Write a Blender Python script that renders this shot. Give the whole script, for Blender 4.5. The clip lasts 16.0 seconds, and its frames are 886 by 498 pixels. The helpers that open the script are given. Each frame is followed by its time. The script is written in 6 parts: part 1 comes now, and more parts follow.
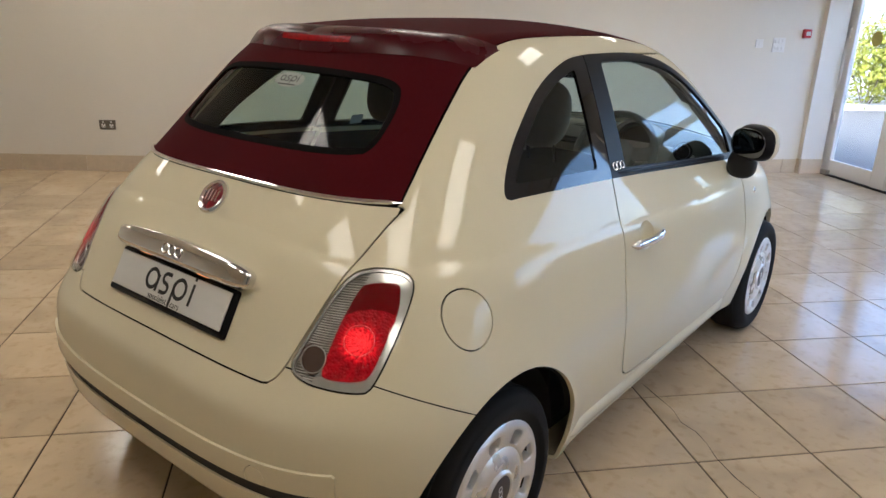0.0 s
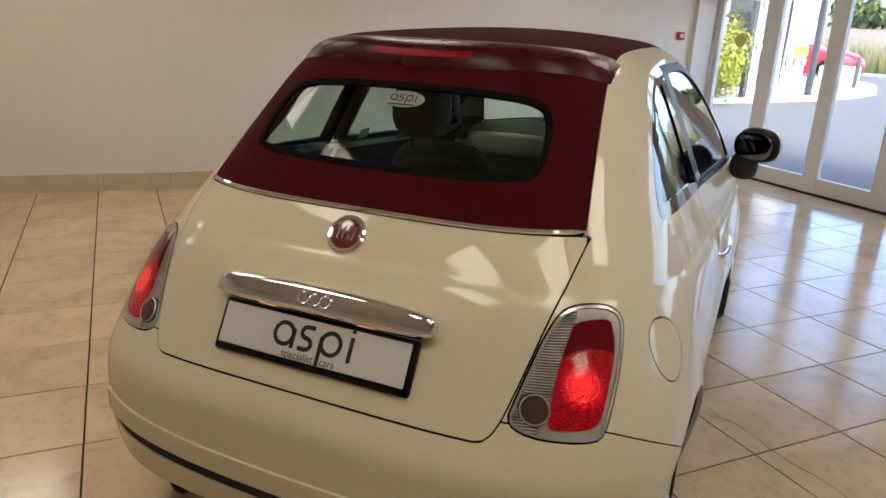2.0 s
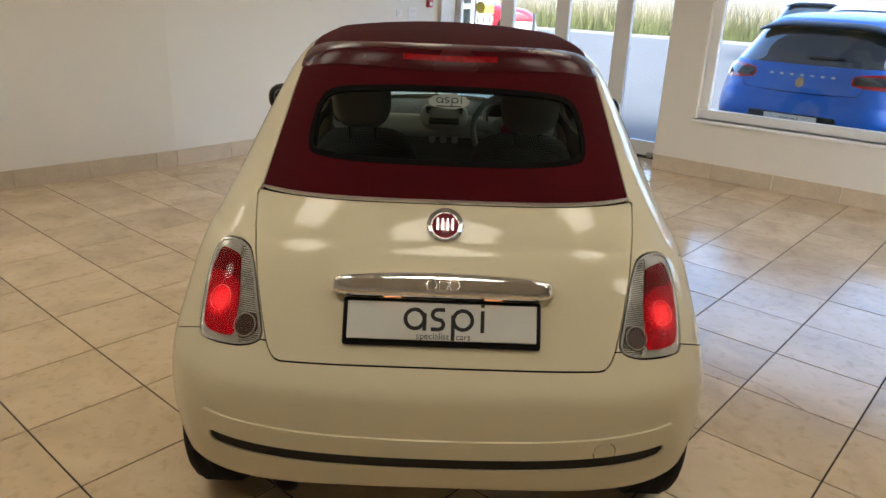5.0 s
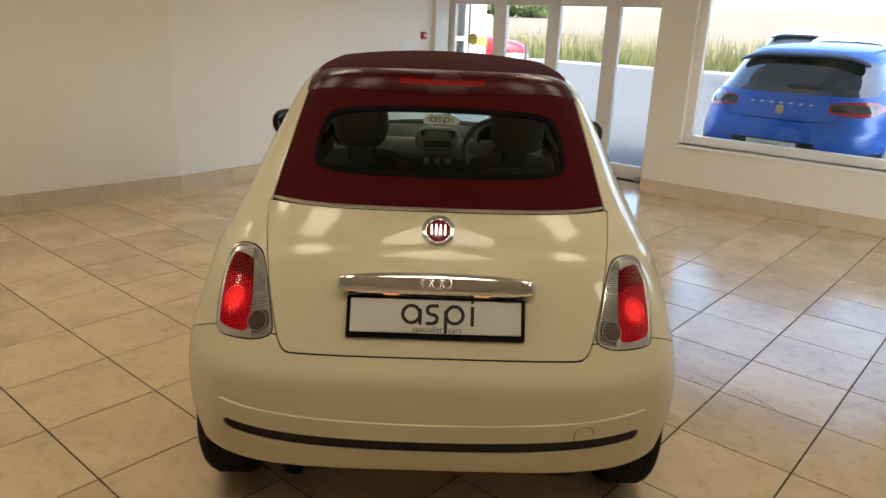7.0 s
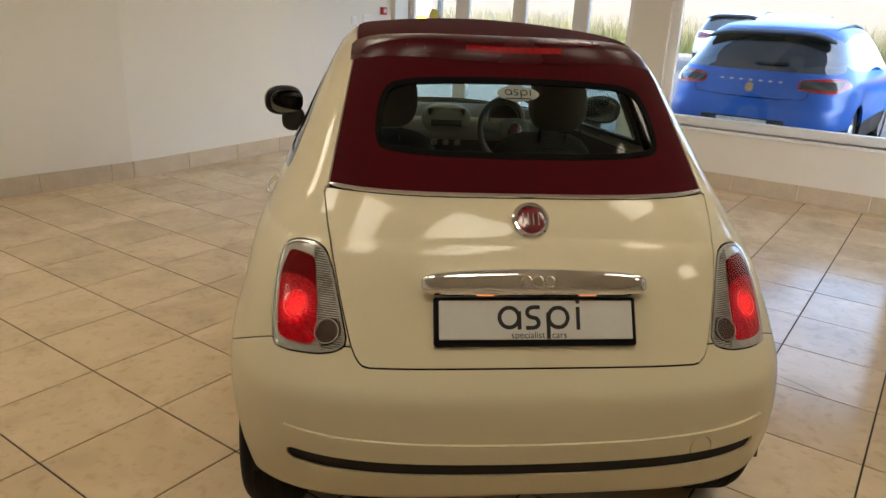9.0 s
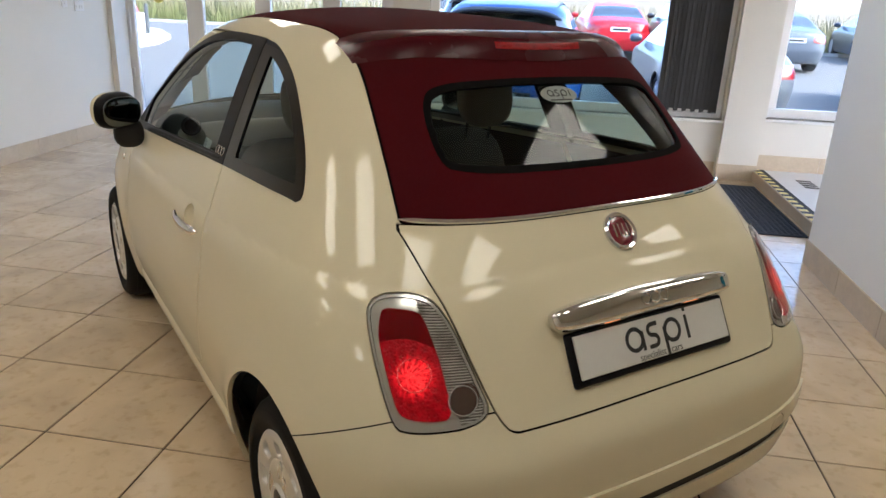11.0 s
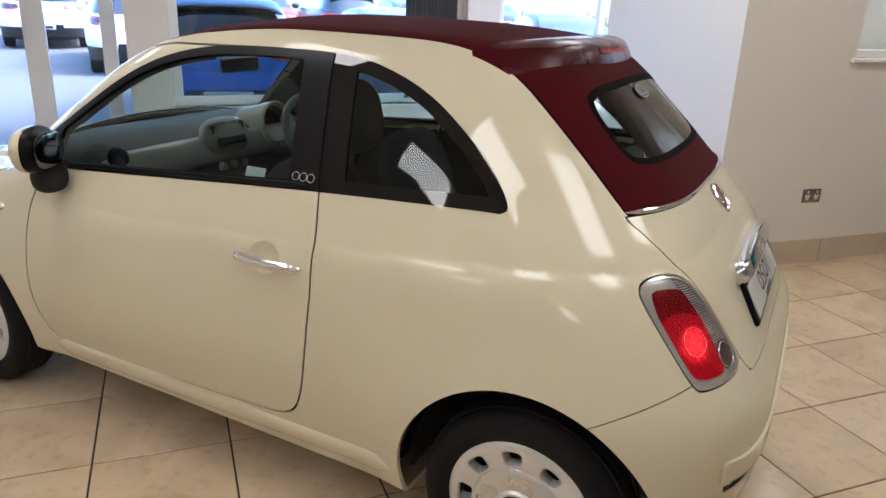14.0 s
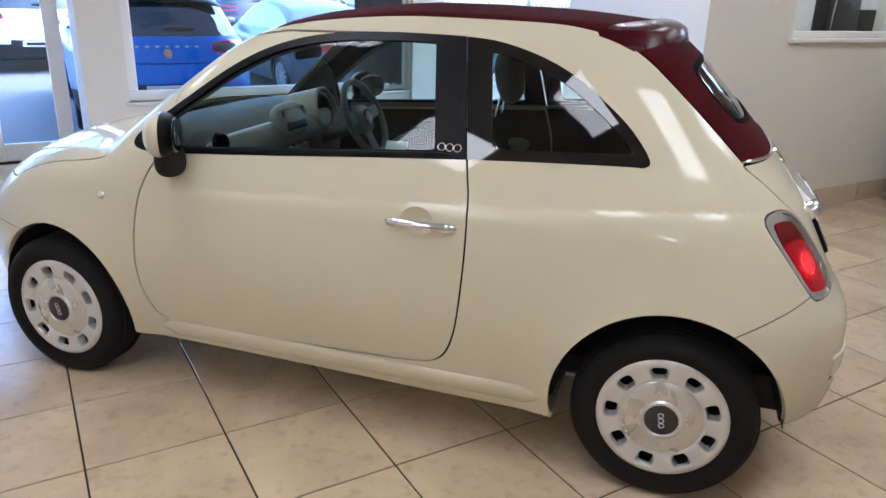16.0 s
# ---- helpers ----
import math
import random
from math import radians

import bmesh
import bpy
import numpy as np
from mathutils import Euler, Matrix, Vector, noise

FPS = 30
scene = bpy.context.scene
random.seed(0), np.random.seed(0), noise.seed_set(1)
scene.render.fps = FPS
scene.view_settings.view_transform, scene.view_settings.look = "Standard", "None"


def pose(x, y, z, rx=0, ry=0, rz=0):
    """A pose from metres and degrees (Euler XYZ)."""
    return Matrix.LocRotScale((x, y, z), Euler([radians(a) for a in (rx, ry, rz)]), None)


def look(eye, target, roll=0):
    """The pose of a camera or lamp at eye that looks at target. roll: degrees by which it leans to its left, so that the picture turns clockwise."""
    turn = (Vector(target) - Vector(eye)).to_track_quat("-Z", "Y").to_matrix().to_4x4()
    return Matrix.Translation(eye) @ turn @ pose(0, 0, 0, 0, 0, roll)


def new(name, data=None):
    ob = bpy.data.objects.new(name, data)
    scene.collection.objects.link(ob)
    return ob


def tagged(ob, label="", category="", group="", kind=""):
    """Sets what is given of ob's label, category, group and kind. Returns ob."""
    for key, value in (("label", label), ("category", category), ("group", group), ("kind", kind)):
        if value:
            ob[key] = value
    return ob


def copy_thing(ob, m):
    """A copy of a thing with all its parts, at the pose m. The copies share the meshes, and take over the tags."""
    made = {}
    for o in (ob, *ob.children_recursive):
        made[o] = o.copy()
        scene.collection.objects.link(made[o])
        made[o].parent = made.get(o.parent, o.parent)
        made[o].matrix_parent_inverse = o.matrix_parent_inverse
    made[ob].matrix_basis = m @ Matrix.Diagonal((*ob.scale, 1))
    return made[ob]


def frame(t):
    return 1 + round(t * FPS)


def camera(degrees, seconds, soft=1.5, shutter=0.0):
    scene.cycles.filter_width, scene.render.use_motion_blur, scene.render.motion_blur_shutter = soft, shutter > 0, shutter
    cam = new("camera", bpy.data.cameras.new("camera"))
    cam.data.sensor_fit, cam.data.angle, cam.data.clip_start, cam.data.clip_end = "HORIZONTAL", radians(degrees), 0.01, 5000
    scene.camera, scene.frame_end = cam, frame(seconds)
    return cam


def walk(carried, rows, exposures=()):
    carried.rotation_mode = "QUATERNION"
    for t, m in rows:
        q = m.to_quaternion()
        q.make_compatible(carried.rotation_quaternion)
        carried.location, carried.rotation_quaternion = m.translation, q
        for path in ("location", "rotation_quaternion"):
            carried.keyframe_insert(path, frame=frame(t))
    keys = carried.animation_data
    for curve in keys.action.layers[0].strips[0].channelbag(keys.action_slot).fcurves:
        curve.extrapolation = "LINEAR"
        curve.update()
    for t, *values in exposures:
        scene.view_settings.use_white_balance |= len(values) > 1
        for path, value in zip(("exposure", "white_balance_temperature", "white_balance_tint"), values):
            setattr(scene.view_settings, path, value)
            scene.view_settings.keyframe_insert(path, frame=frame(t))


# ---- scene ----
cam = camera(63.5, 16.0)
PATH = [
    (0, (1.665, -2.56, 1.52), (0.502, -1.056, 0.901), 2.1),
    (0.5, (1.558, -2.731, 1.511), (0.393, -1.229, 0.889), 2.2),
    (1, (1.346, -2.731, 1.484), (0.239, -1.187, 0.859), 2.3),
    (1.5, (1.106, -2.722, 1.505), (0.151, -1.078, 0.884), 2.4),
    (2, (0.885, -2.862, 1.53), (0.113, -1.12, 0.922), 2.5),
    (2.5, (0.693, -2.926, 1.532), (0.108, -1.115, 0.918), 2.7),
    (3, (0.455, -2.862, 1.49), (0.119, -0.995, 0.855), 2.9),
    (3.5, (0.253, -2.879, 1.499), (0.043, -1.02, 0.791), 2.7),
    (4, (0.035, -2.989, 1.564), (0.008, -1.12, 0.85), 2.6),
    (6.5, (-0.047, -3.671, 1.667), (-0.008, -1.766, 1.059), 2.3),
    (7, (-0.025, -3.567, 1.641), (0.012, -1.66, 1.038), 2.3),
    (7.5, (0.0, -3.428, 1.591), (0.034, -1.521, 0.989), 2.3),
    (8, (-0.063, -3.343, 1.57), (-0.028, -1.442, 0.95), 2.4),
    (10.5, (-1.146, -2.88, 1.558), (-0.3, -1.193, 0.897), 2.7),
    (11, (-1.293, -2.642, 1.558), (-0.274, -1.054, 0.897), 2.6),
    (11.5, (-1.495, -2.521, 1.529), (-0.342, -1.015, 0.893), 2.6),
    (12, (-1.705, -2.415, 1.521), (-0.395, -1.041, 0.892), 2.5),
    (12.5, (-1.801, -2.174, 1.526), (-0.432, -0.876, 0.862), 2.2),
    (13, (-1.889, -1.969, 1.541), (-0.443, -0.751, 0.889), 2.3),
    (13.5, (-2.134, -1.823, 1.578), (-0.514, -0.845, 0.93), 2.1),
    (14, (-2.291, -1.681, 1.564), (-0.613, -0.807, 0.914), 2.1),
    (14.5, (-2.379, -1.484, 1.541), (-0.616, -0.797, 0.892), 1.8),
    (15, (-2.633, -1.339, 1.53), (-0.835, -0.742, 0.89), 2.0),
    (15.5, (-2.851, -1.246, 1.549), (-1.048, -0.669, 0.904), 1.8),
    (16, (-2.886, -1.078, 1.531), (-1.088, -0.502, 0.87), 1.7),
]

EXPOSE = [(0.0, 3.06, 5500, 14), (1.5, 2.90, 5750, 15), (2.5, 2.88, 6100, 15), (3.0, 2.90, 6300, 15), (3.5, 2.96, 5650, 11), (4.0, 3.0, 5600, 11), (7.0, 2.92, 6350, 10), (8.2, 2.94, 6350, 11), (10.5, 2.96, 5600, 11), (12.0, 3.08, 5400, 14), (14.0, 3.38, 5050, 16), (16.0, 3.48, 4700, 16)]
walk(cam, [(t, look(eye, target, roll)) for t, eye, target, roll in PATH], EXPOSE)
SKY, SUN, PANEL = 0.168, 0.6, 1.2

# ---- world, sun, lamps ----
world = bpy.data.worlds.new("sky")
scene.world = world
world.use_nodes = True
_nt = world.node_tree
_sky = _nt.nodes.new("ShaderNodeTexSky")
_sky.sky_type = "NISHITA"
_sky.sun_disc = False
_sky.sun_elevation, _sky.sun_rotation = radians(42), radians(150)
_sky.dust_density, _sky.air_density, _sky.ozone_density = 2.5, 0.75, 0.3
_nt.nodes["Background"].inputs["Strength"].default_value = SKY
_nt.links.new(_sky.outputs[0], _nt.nodes["Background"].inputs["Color"])
_sun = bpy.data.lights.new("sun", "SUN")
_sun.energy, _sun.angle, _sun.color = SUN, radians(12), (1, 0.95, 0.87)
_so = new("sun", _sun)
_so.matrix_world = look((math.sin(radians(150)) * 20, math.cos(radians(150)) * 20, 18), (0, 0, 0))

# ---- materials ----
MATS = {}


def _shader(name):
    m = bpy.data.materials.new(name)
    m.use_nodes = True
    nt = m.node_tree
    return m, nt, nt.nodes["Principled BSDF"]


def mat(name, color, rough=0.5, metal=0.0, coat=0.0, scale=8.0, vary=0.08, fine=60.0, bump=0.0, rvary=0.08, island=0.0, spec=0.5, emit=0.0, sheen=0.0):
    """A surface with cloudy variation, fine grain and relief at real size."""
    m, nt, b = _shader(name)
    tc = nt.nodes.new("ShaderNodeTexCoord")
    n1, n2 = nt.nodes.new("ShaderNodeTexNoise"), nt.nodes.new("ShaderNodeTexNoise")
    n1.inputs["Scale"].default_value, n2.inputs["Scale"].default_value = scale, fine
    n1.inputs["Detail"].default_value, n2.inputs["Detail"].default_value = 4, 3
    for n in (n1, n2):
        nt.links.new(tc.outputs["Object"], n.inputs["Vector"])
    mix = nt.nodes.new("ShaderNodeMath")
    mix.operation = "MULTIPLY_ADD"
    nt.links.new(n1.outputs[0], mix.inputs[0])
    mix.inputs[1].default_value = 0.65
    half = nt.nodes.new("ShaderNodeMath")
    half.operation = "MULTIPLY"
    half.inputs[1].default_value = 0.35
    nt.links.new(n2.outputs[0], half.inputs[0])
    nt.links.new(half.outputs[0], mix.inputs[2])
    val = mix.outputs[0]
    if island:
        oi = nt.nodes.new("ShaderNodeObjectInfo")
        add = nt.nodes.new("ShaderNodeMath")
        add.operation = "MULTIPLY_ADD"
        add.inputs[1].default_value = island
        nt.links.new(oi.outputs["Random"], add.inputs[0])
        nt.links.new(val, add.inputs[2])
        val = add.outputs[0]
    ramp = nt.nodes.new("ShaderNodeMapRange")
    ramp.inputs[1].default_value, ramp.inputs[2].default_value = 0.3, 0.7 + island
    nt.links.new(val, ramp.inputs[0])
    cm = nt.nodes.new("ShaderNodeMix")
    cm.data_type = "RGBA"
    cm.inputs[6].default_value = (*[max(0, c * (1 - vary)) for c in color], 1)
    cm.inputs[7].default_value = (*[min(1, c * (1 + vary)) for c in color], 1)
    nt.links.new(ramp.outputs[0], cm.inputs[0])
    nt.links.new(cm.outputs[2], b.inputs["Base Color"])
    rr = nt.nodes.new("ShaderNodeMapRange")
    rr.inputs[3].default_value, rr.inputs[4].default_value = max(0.0, rough * (1 - rvary)), min(1, rough * (1 + rvary))
    nt.links.new(n1.outputs[0], rr.inputs[0])
    nt.links.new(rr.outputs[0], b.inputs["Roughness"])
    b.inputs["Metallic"].default_value = metal
    b.inputs["Coat Weight"].default_value = coat
    b.inputs["Coat Roughness"].default_value = 0.012
    b.inputs["Specular IOR Level"].default_value = spec
    if sheen:
        b.inputs["Sheen Weight"].default_value = sheen
    if emit:
        b.inputs["Emission Color"].default_value = (*color, 1)
        b.inputs["Emission Strength"].default_value = emit
    if bump:
        bp = nt.nodes.new("ShaderNodeBump")
        bp.inputs["Strength"].default_value, bp.inputs["Distance"].default_value = 0.5, bump
        nt.links.new(n2.outputs[0], bp.inputs["Height"])
        nt.links.new(bp.outputs[0], b.inputs["Normal"])
    MATS[name] = m
    return m


def thin_glass(name, tint, r0=0.05, rough=0.0):
    """A pane: tinted see-through with a Fresnel gloss."""
    m, nt, b = _shader(name)
    nt.nodes.remove(b)
    out = nt.nodes["Material Output"]
    lw, po, sc, tr, gl, mx = (nt.nodes.new("ShaderNode" + k) for k in ("LayerWeight", "Math", "MapRange", "BsdfTransparent", "BsdfGlossy", "MixShader"))
    lw.inputs[0].default_value = 0.5
    po.operation = "POWER"
    po.inputs[1].default_value = 5
    sc.inputs[3].default_value, sc.inputs[4].default_value = r0, 1
    tr.inputs[0].default_value = (*tint, 1)
    gl.inputs["Roughness"].default_value = rough
    for a, c in ((lw.outputs["Facing"], po.inputs[0]), (po.outputs[0], sc.inputs[0]), (sc.outputs[0], mx.inputs[0]), (tr.outputs[0], mx.inputs[1]), (gl.outputs[0], mx.inputs[2]), (mx.outputs[0], out.inputs[0])):
        nt.links.new(a, c)
    MATS[name] = m
    return m


paint = mat("cream_paint", (0.645, 0.588, 0.42), 0.5, coat=0.7, scale=2, vary=0.015, fine=900, rvary=0.03, spec=0.1)
fabric = mat("red_fabric", (0.052, 0.0016, 0.0042), 0.9, scale=6, vary=0.15, fine=900, bump=0.0008, spec=0.12)
spoiler_paint = mat("burgundy_gloss", (0.050, 0.003, 0.007), 0.27, coat=0.0, spec=0.2, vary=0.05)
polished = mat("polished_cover", (0.66, 0.64, 0.60), 0.30, metal=0.7, vary=0.08, scale=14, fine=60, rvary=0.4)
chrome = mat("chrome", (0.82, 0.82, 0.83), 0.06, metal=1.0, vary=0.02)
rubber = mat("tyre_rubber", (0.006, 0.006, 0.0065), 0.8, vary=0.25, fine=120, bump=0.0006, spec=0.3)
black_trim = mat("black_trim", (0.005, 0.005, 0.007), 0.38, vary=0.15, fine=300, spec=0.16)
pillar_black = mat("gloss_black_pillar", (0.004, 0.004, 0.005), 0.03, vary=0.1, fine=300)
black_matt = mat("black_plastic", (0.008, 0.008, 0.009), 0.7, vary=0.2, fine=300)
cavity = mat("dark_cavity", (0.006, 0.006, 0.006), 0.9, spec=0.05)
silver = mat("silver_wheel_paint", (0.70, 0.69, 0.68), 0.30, metal=0.5, coat=0.4, vary=0.05, fine=200)
car_glass = thin_glass("green_tinted_glass", (0.66, 0.77, 0.77), 0.035)
screen_glass = thin_glass("windscreen_glass", (0.86, 0.92, 0.90), 0.06)
rear_glass = thin_glass("rear_screen_glass", (0.66, 0.78, 0.74), 0.028)
win_glass = thin_glass("window_glass", (0.93, 0.96, 0.95), 0.032)
mirror_glass = mat("mirror_glass", (0.14, 0.15, 0.16), 0.02, metal=1.0, vary=0.0)
plate_white = mat("plate_white", (0.60, 0.60, 0.58), 0.35, coat=0.3, vary=0.03)
ink = mat("black_ink", (0.012, 0.012, 0.014), 0.45)
seat_cloth = mat("ivory_seat_cloth", (0.25, 0.23, 0.195), 0.9, vary=0.12, fine=400, bump=0.001)
seat_dark = mat("grey_seat_cloth", (0.028, 0.027, 0.027), 0.9, vary=0.2, fine=400, bump=0.001)
dash_dark = mat("dash_grey", (0.07, 0.072, 0.072), 0.6, vary=0.12, fine=300, bump=0.0005)
dash_ivory = mat("dash_ivory", (0.36, 0.34, 0.285), 0.4, coat=0.4, vary=0.03)
lining = mat("grey_lining", (0.022, 0.022, 0.023), 0.85, vary=0.15, fine=300)
pillar_grey = mat("pillar_lining_grey", (0.20, 0.195, 0.175), 0.8, vary=0.08, fine=300)
headlining = mat("black_headlining", (0.016, 0.016, 0.017), 0.9, vary=0.2)
wall_paint = mat("cream_wall_paint", (0.74, 0.70, 0.62), 0.55, scale=1.2, vary=0.03, fine=150, bump=0.0006)
# paler, bluer wall paint: window daylight on the stub, put into the colour
daylit_wall = mat("daylit_wall_paint", (0.83, 0.83, 0.84), 0.5, scale=1.2, vary=0.02, fine=150, bump=0.0005)
white_paint = mat("white_gloss_paint", (0.80, 0.78, 0.75), 0.35, scale=3, vary=0.03, fine=80)
ceiling_paint = mat("ceiling_white", (0.78, 0.76, 0.72), 0.8, vary=0.03, fine=200, bump=0.0005)
skirt_tile = mat("skirting_tile", (0.55, 0.45, 0.32), 0.4, scale=7, vary=0.16, fine=40, island=0.25)
grout = mat("grout", (0.022, 0.015, 0.010), 0.9, vary=0.3)


def tile_material():
    """Glazed travertine-look floor tile: cloudy beige, small pits and veins, soft gloss."""
    m, nt, b = _shader("floor_tile")
    tc, oi = nt.nodes.new("ShaderNodeTexCoord"), nt.nodes.new("ShaderNodeObjectInfo")
    off = nt.nodes.new("ShaderNodeVectorMath")
    off.operation = "MULTIPLY_ADD"
    off.inputs[1].default_value = (37, 53, 11)
    nt.links.new(oi.outputs["Random"], off.inputs[0])
    nt.links.new(tc.outputs["Object"], off.inputs[2])
    n1, n2, n3 = (nt.nodes.new("ShaderNodeTexNoise") for _ in range(3))
    for n, s, d in ((n1, 3.2, 5), (n2, 22, 5), (n3, 110, 2)):
        n.inputs["Scale"].default_value, n.inputs["Detail"].default_value = s, d
        nt.links.new(off.outputs[0], n.inputs["Vector"])
    n1.inputs["Distortion"].default_value = 0.8
    r1 = nt.nodes.new("ShaderNodeValToRGB")
    e = r1.color_ramp.elements
    e[0].position, e[0].color = 0.25, (0.50, 0.395, 0.265, 1)
    e[1].position, e[1].color = 0.75, (0.68, 0.545, 0.37, 1)
    mid = r1.color_ramp.elements.new(0.5)
    mid.color = (0.61, 0.475, 0.305, 1)
    nt.links.new(n1.outputs[0], r1.inputs[0])
    r2 = nt.nodes.new("ShaderNodeValToRGB")
    e = r2.color_ramp.elements
    e[0].position, e[0].color = 0.30, (0.62, 0.54, 0.43, 1)
    e[1].position, e[1].color = 0.46, (1, 1, 1, 1)
    nt.links.new(n2.outputs[0], r2.inputs[0])
    mu = nt.nodes.new("ShaderNodeMix")
    mu.data_type, mu.blend_type = "RGBA", "MULTIPLY"
    mu.inputs[0].default_value = 0.32
    nt.links.new(r1.outputs[0], mu.inputs[6])
    nt.links.new(r2.outputs[0], mu.inputs[7])
    hs = nt.nodes.new("ShaderNodeHueSaturation")
    mr = nt.nodes.new("ShaderNodeMapRange")
    mr.inputs[3].default_value, mr.inputs[4].default_value = 0.93, 1.06
    nt.links.new(oi.outputs["Random"], mr.inputs[0])
    nt.links.new(mr.outputs[0], hs.inputs["Value"])
    nt.links.new(mu.outputs[2], hs.inputs["Color"])
    nt.links.new(hs.outputs[0], b.inputs["Base Color"])
    rr = nt.nodes.new("ShaderNodeMapRange")
    rr.inputs[3].default_value, rr.inputs[4].default_value = 0.11, 0.20
    nt.links.new(n2.outputs[0], rr.inputs[0])
    nt.links.new(rr.outputs[0], b.inputs["Roughness"])
    bp = nt.nodes.new("ShaderNodeBump")
    bp.inputs["Strength"].default_value, bp.inputs["Distance"].default_value = 0.12, 0.0008
    nt.links.new(n2.outputs[0], bp.inputs["Height"])
    nt.links.new(bp.outputs[0], b.inputs["Normal"])
    return m


floor_tile = tile_material()

# ---- mesh helpers ----
from mathutils.bvhtree import BVHTree


def mesh_ob(name, V, F, material, parent=None, label="", N=None, smooth=True):
    """One mesh object from arrays; N gives its own vertex normals."""
    me = bpy.data.meshes.new(name)
    me.from_pydata([tuple(map(float, v)) for v in V], [], [tuple(map(int, f)) for f in F])
    if smooth:
        me.polygons.foreach_set("use_smooth", [True] * len(me.polygons))
    me.materials.append(material)
    me.update()
    if N is not None:
        me.normals_split_custom_set_from_vertices([tuple(map(float, n)) for n in N])
    ob = new(name, me)
    if parent:
        ob.parent = parent
    if label:
        ob["label"] = label
    return ob


def part(name, bm, material, parent=None, label="", smooth=False):
    me = bpy.data.meshes.new(name)
    bm.to_mesh(me)
    bm.free()
    me.materials.append(material)
    if smooth:
        me.polygons.foreach_set("use_smooth", [True] * len(me.polygons))
        me.set_sharp_from_angle(angle=radians(40))
    ob = new(name, me)
    if parent:
        ob.parent = parent
    if label:
        ob["label"] = label
    return ob


def thing(name, label, category, group="", m=None, kind=""):
    ob = new(name)
    ob.empty_display_size = 0.1
    if m is not None:
        ob.matrix_world = m
    return tagged(ob, label, category, group, kind)


def boxes(items, bevel=0.0, seg=2):
    """A bmesh of boxes (centre, size[, matrix])."""
    bm = bmesh.new()
    for it in items:
        c, s = it[0], it[1]
        m = Matrix.Translation(c) @ (it[2] if len(it) > 2 else Matrix()) @ Matrix.Diagonal((*s, 1))
        bmesh.ops.create_cube(bm, size=1, matrix=m)
    if bevel:
        bmesh.ops.bevel(bm, geom=bm.edges[:], offset=bevel, segments=seg, affect="EDGES", profile=0.5)
    return bm


def lathe(profile, n=48, axis="x", close=False):
    """Turned shape from (radius, along) pairs about an axis."""
    bm = bmesh.new()
    rings = []
    for i in range(n):
        a = 2 * math.pi * i / n
        c, s = math.cos(a), math.sin(a)
        ring = []
        for r, h in profile:
            p = {"x": (h, r * c, r * s), "y": (r * c, h, r * s), "z": (r * c, r * s, h)}[axis]
            ring.append(bm.verts.new(p))
        rings.append(ring)
    k = len(profile)
    for i in range(n):
        a, b = rings[i], rings[(i + 1) % n]
        for j in range(k if close else k - 1):
            q = (a[j], a[(j + 1) % k], b[(j + 1) % k], b[j])
            bm.faces.new(q)
    bmesh.ops.remove_doubles(bm, verts=bm.verts[:], dist=1e-5)
    bmesh.ops.recalc_face_normals(bm, faces=bm.faces[:])
    return bm


def blob(ax, ay, az, ex=2.0, ey=2.0, ez=2.0, n=24, m=Matrix()):
    """A superellipsoid with half-axes and exponents."""
    bm = bmesh.new()
    bmesh.ops.create_uvsphere(bm, u_segments=n * 2, v_segments=n, radius=1)
    for v in bm.verts:
        x, y, z = v.co
        d = (abs(x) ** ex + abs(y) ** ey + abs(z) ** ez) ** (1 / max(ex, ey, ez))
        for _ in range(12):
            s = 1 / max(d, 1e-6)
            f = (abs(x * s) ** ex + abs(y * s) ** ey + abs(z * s) ** ez)
            d *= f ** (1 / max(ex, ey, ez))
        v.co = m @ Vector((ax * x / d, ay * y / d, az * z / d))
    return bm


def sweep(points, normals, half_w, half_h, n=8, taper=True):
    """A rounded strip along points; half_w across, half_h out of the surface."""
    bm = bmesh.new()
    P = [Vector(p) for p in points]
    prev = None
    for i, p in enumerate(P):
        t = (P[min(i + 1, len(P) - 1)] - P[max(i - 1, 0)]).normalized()
        nn = Vector(normals[i]).normalized()
        s = t.cross(nn).normalized()
        k = 1.0
        if taper and i in (0, len(P) - 1):
            k = 0.25
        ring = [bm.verts.new(p + s * (half_w * k * math.cos(a)) + nn * (half_h * k * math.sin(a))) for a in (2 * math.pi * j / n for j in range(n))]
        if prev:
            for j in range(n):
                bm.faces.new((prev[j], prev[(j + 1) % n], ring[(j + 1) % n], ring[j]))
        else:
            bm.faces.new(ring)
        prev = ring
    bm.faces.new(prev[::-1])
    bmesh.ops.recalc_face_normals(bm, faces=bm.faces[:])
    return bm


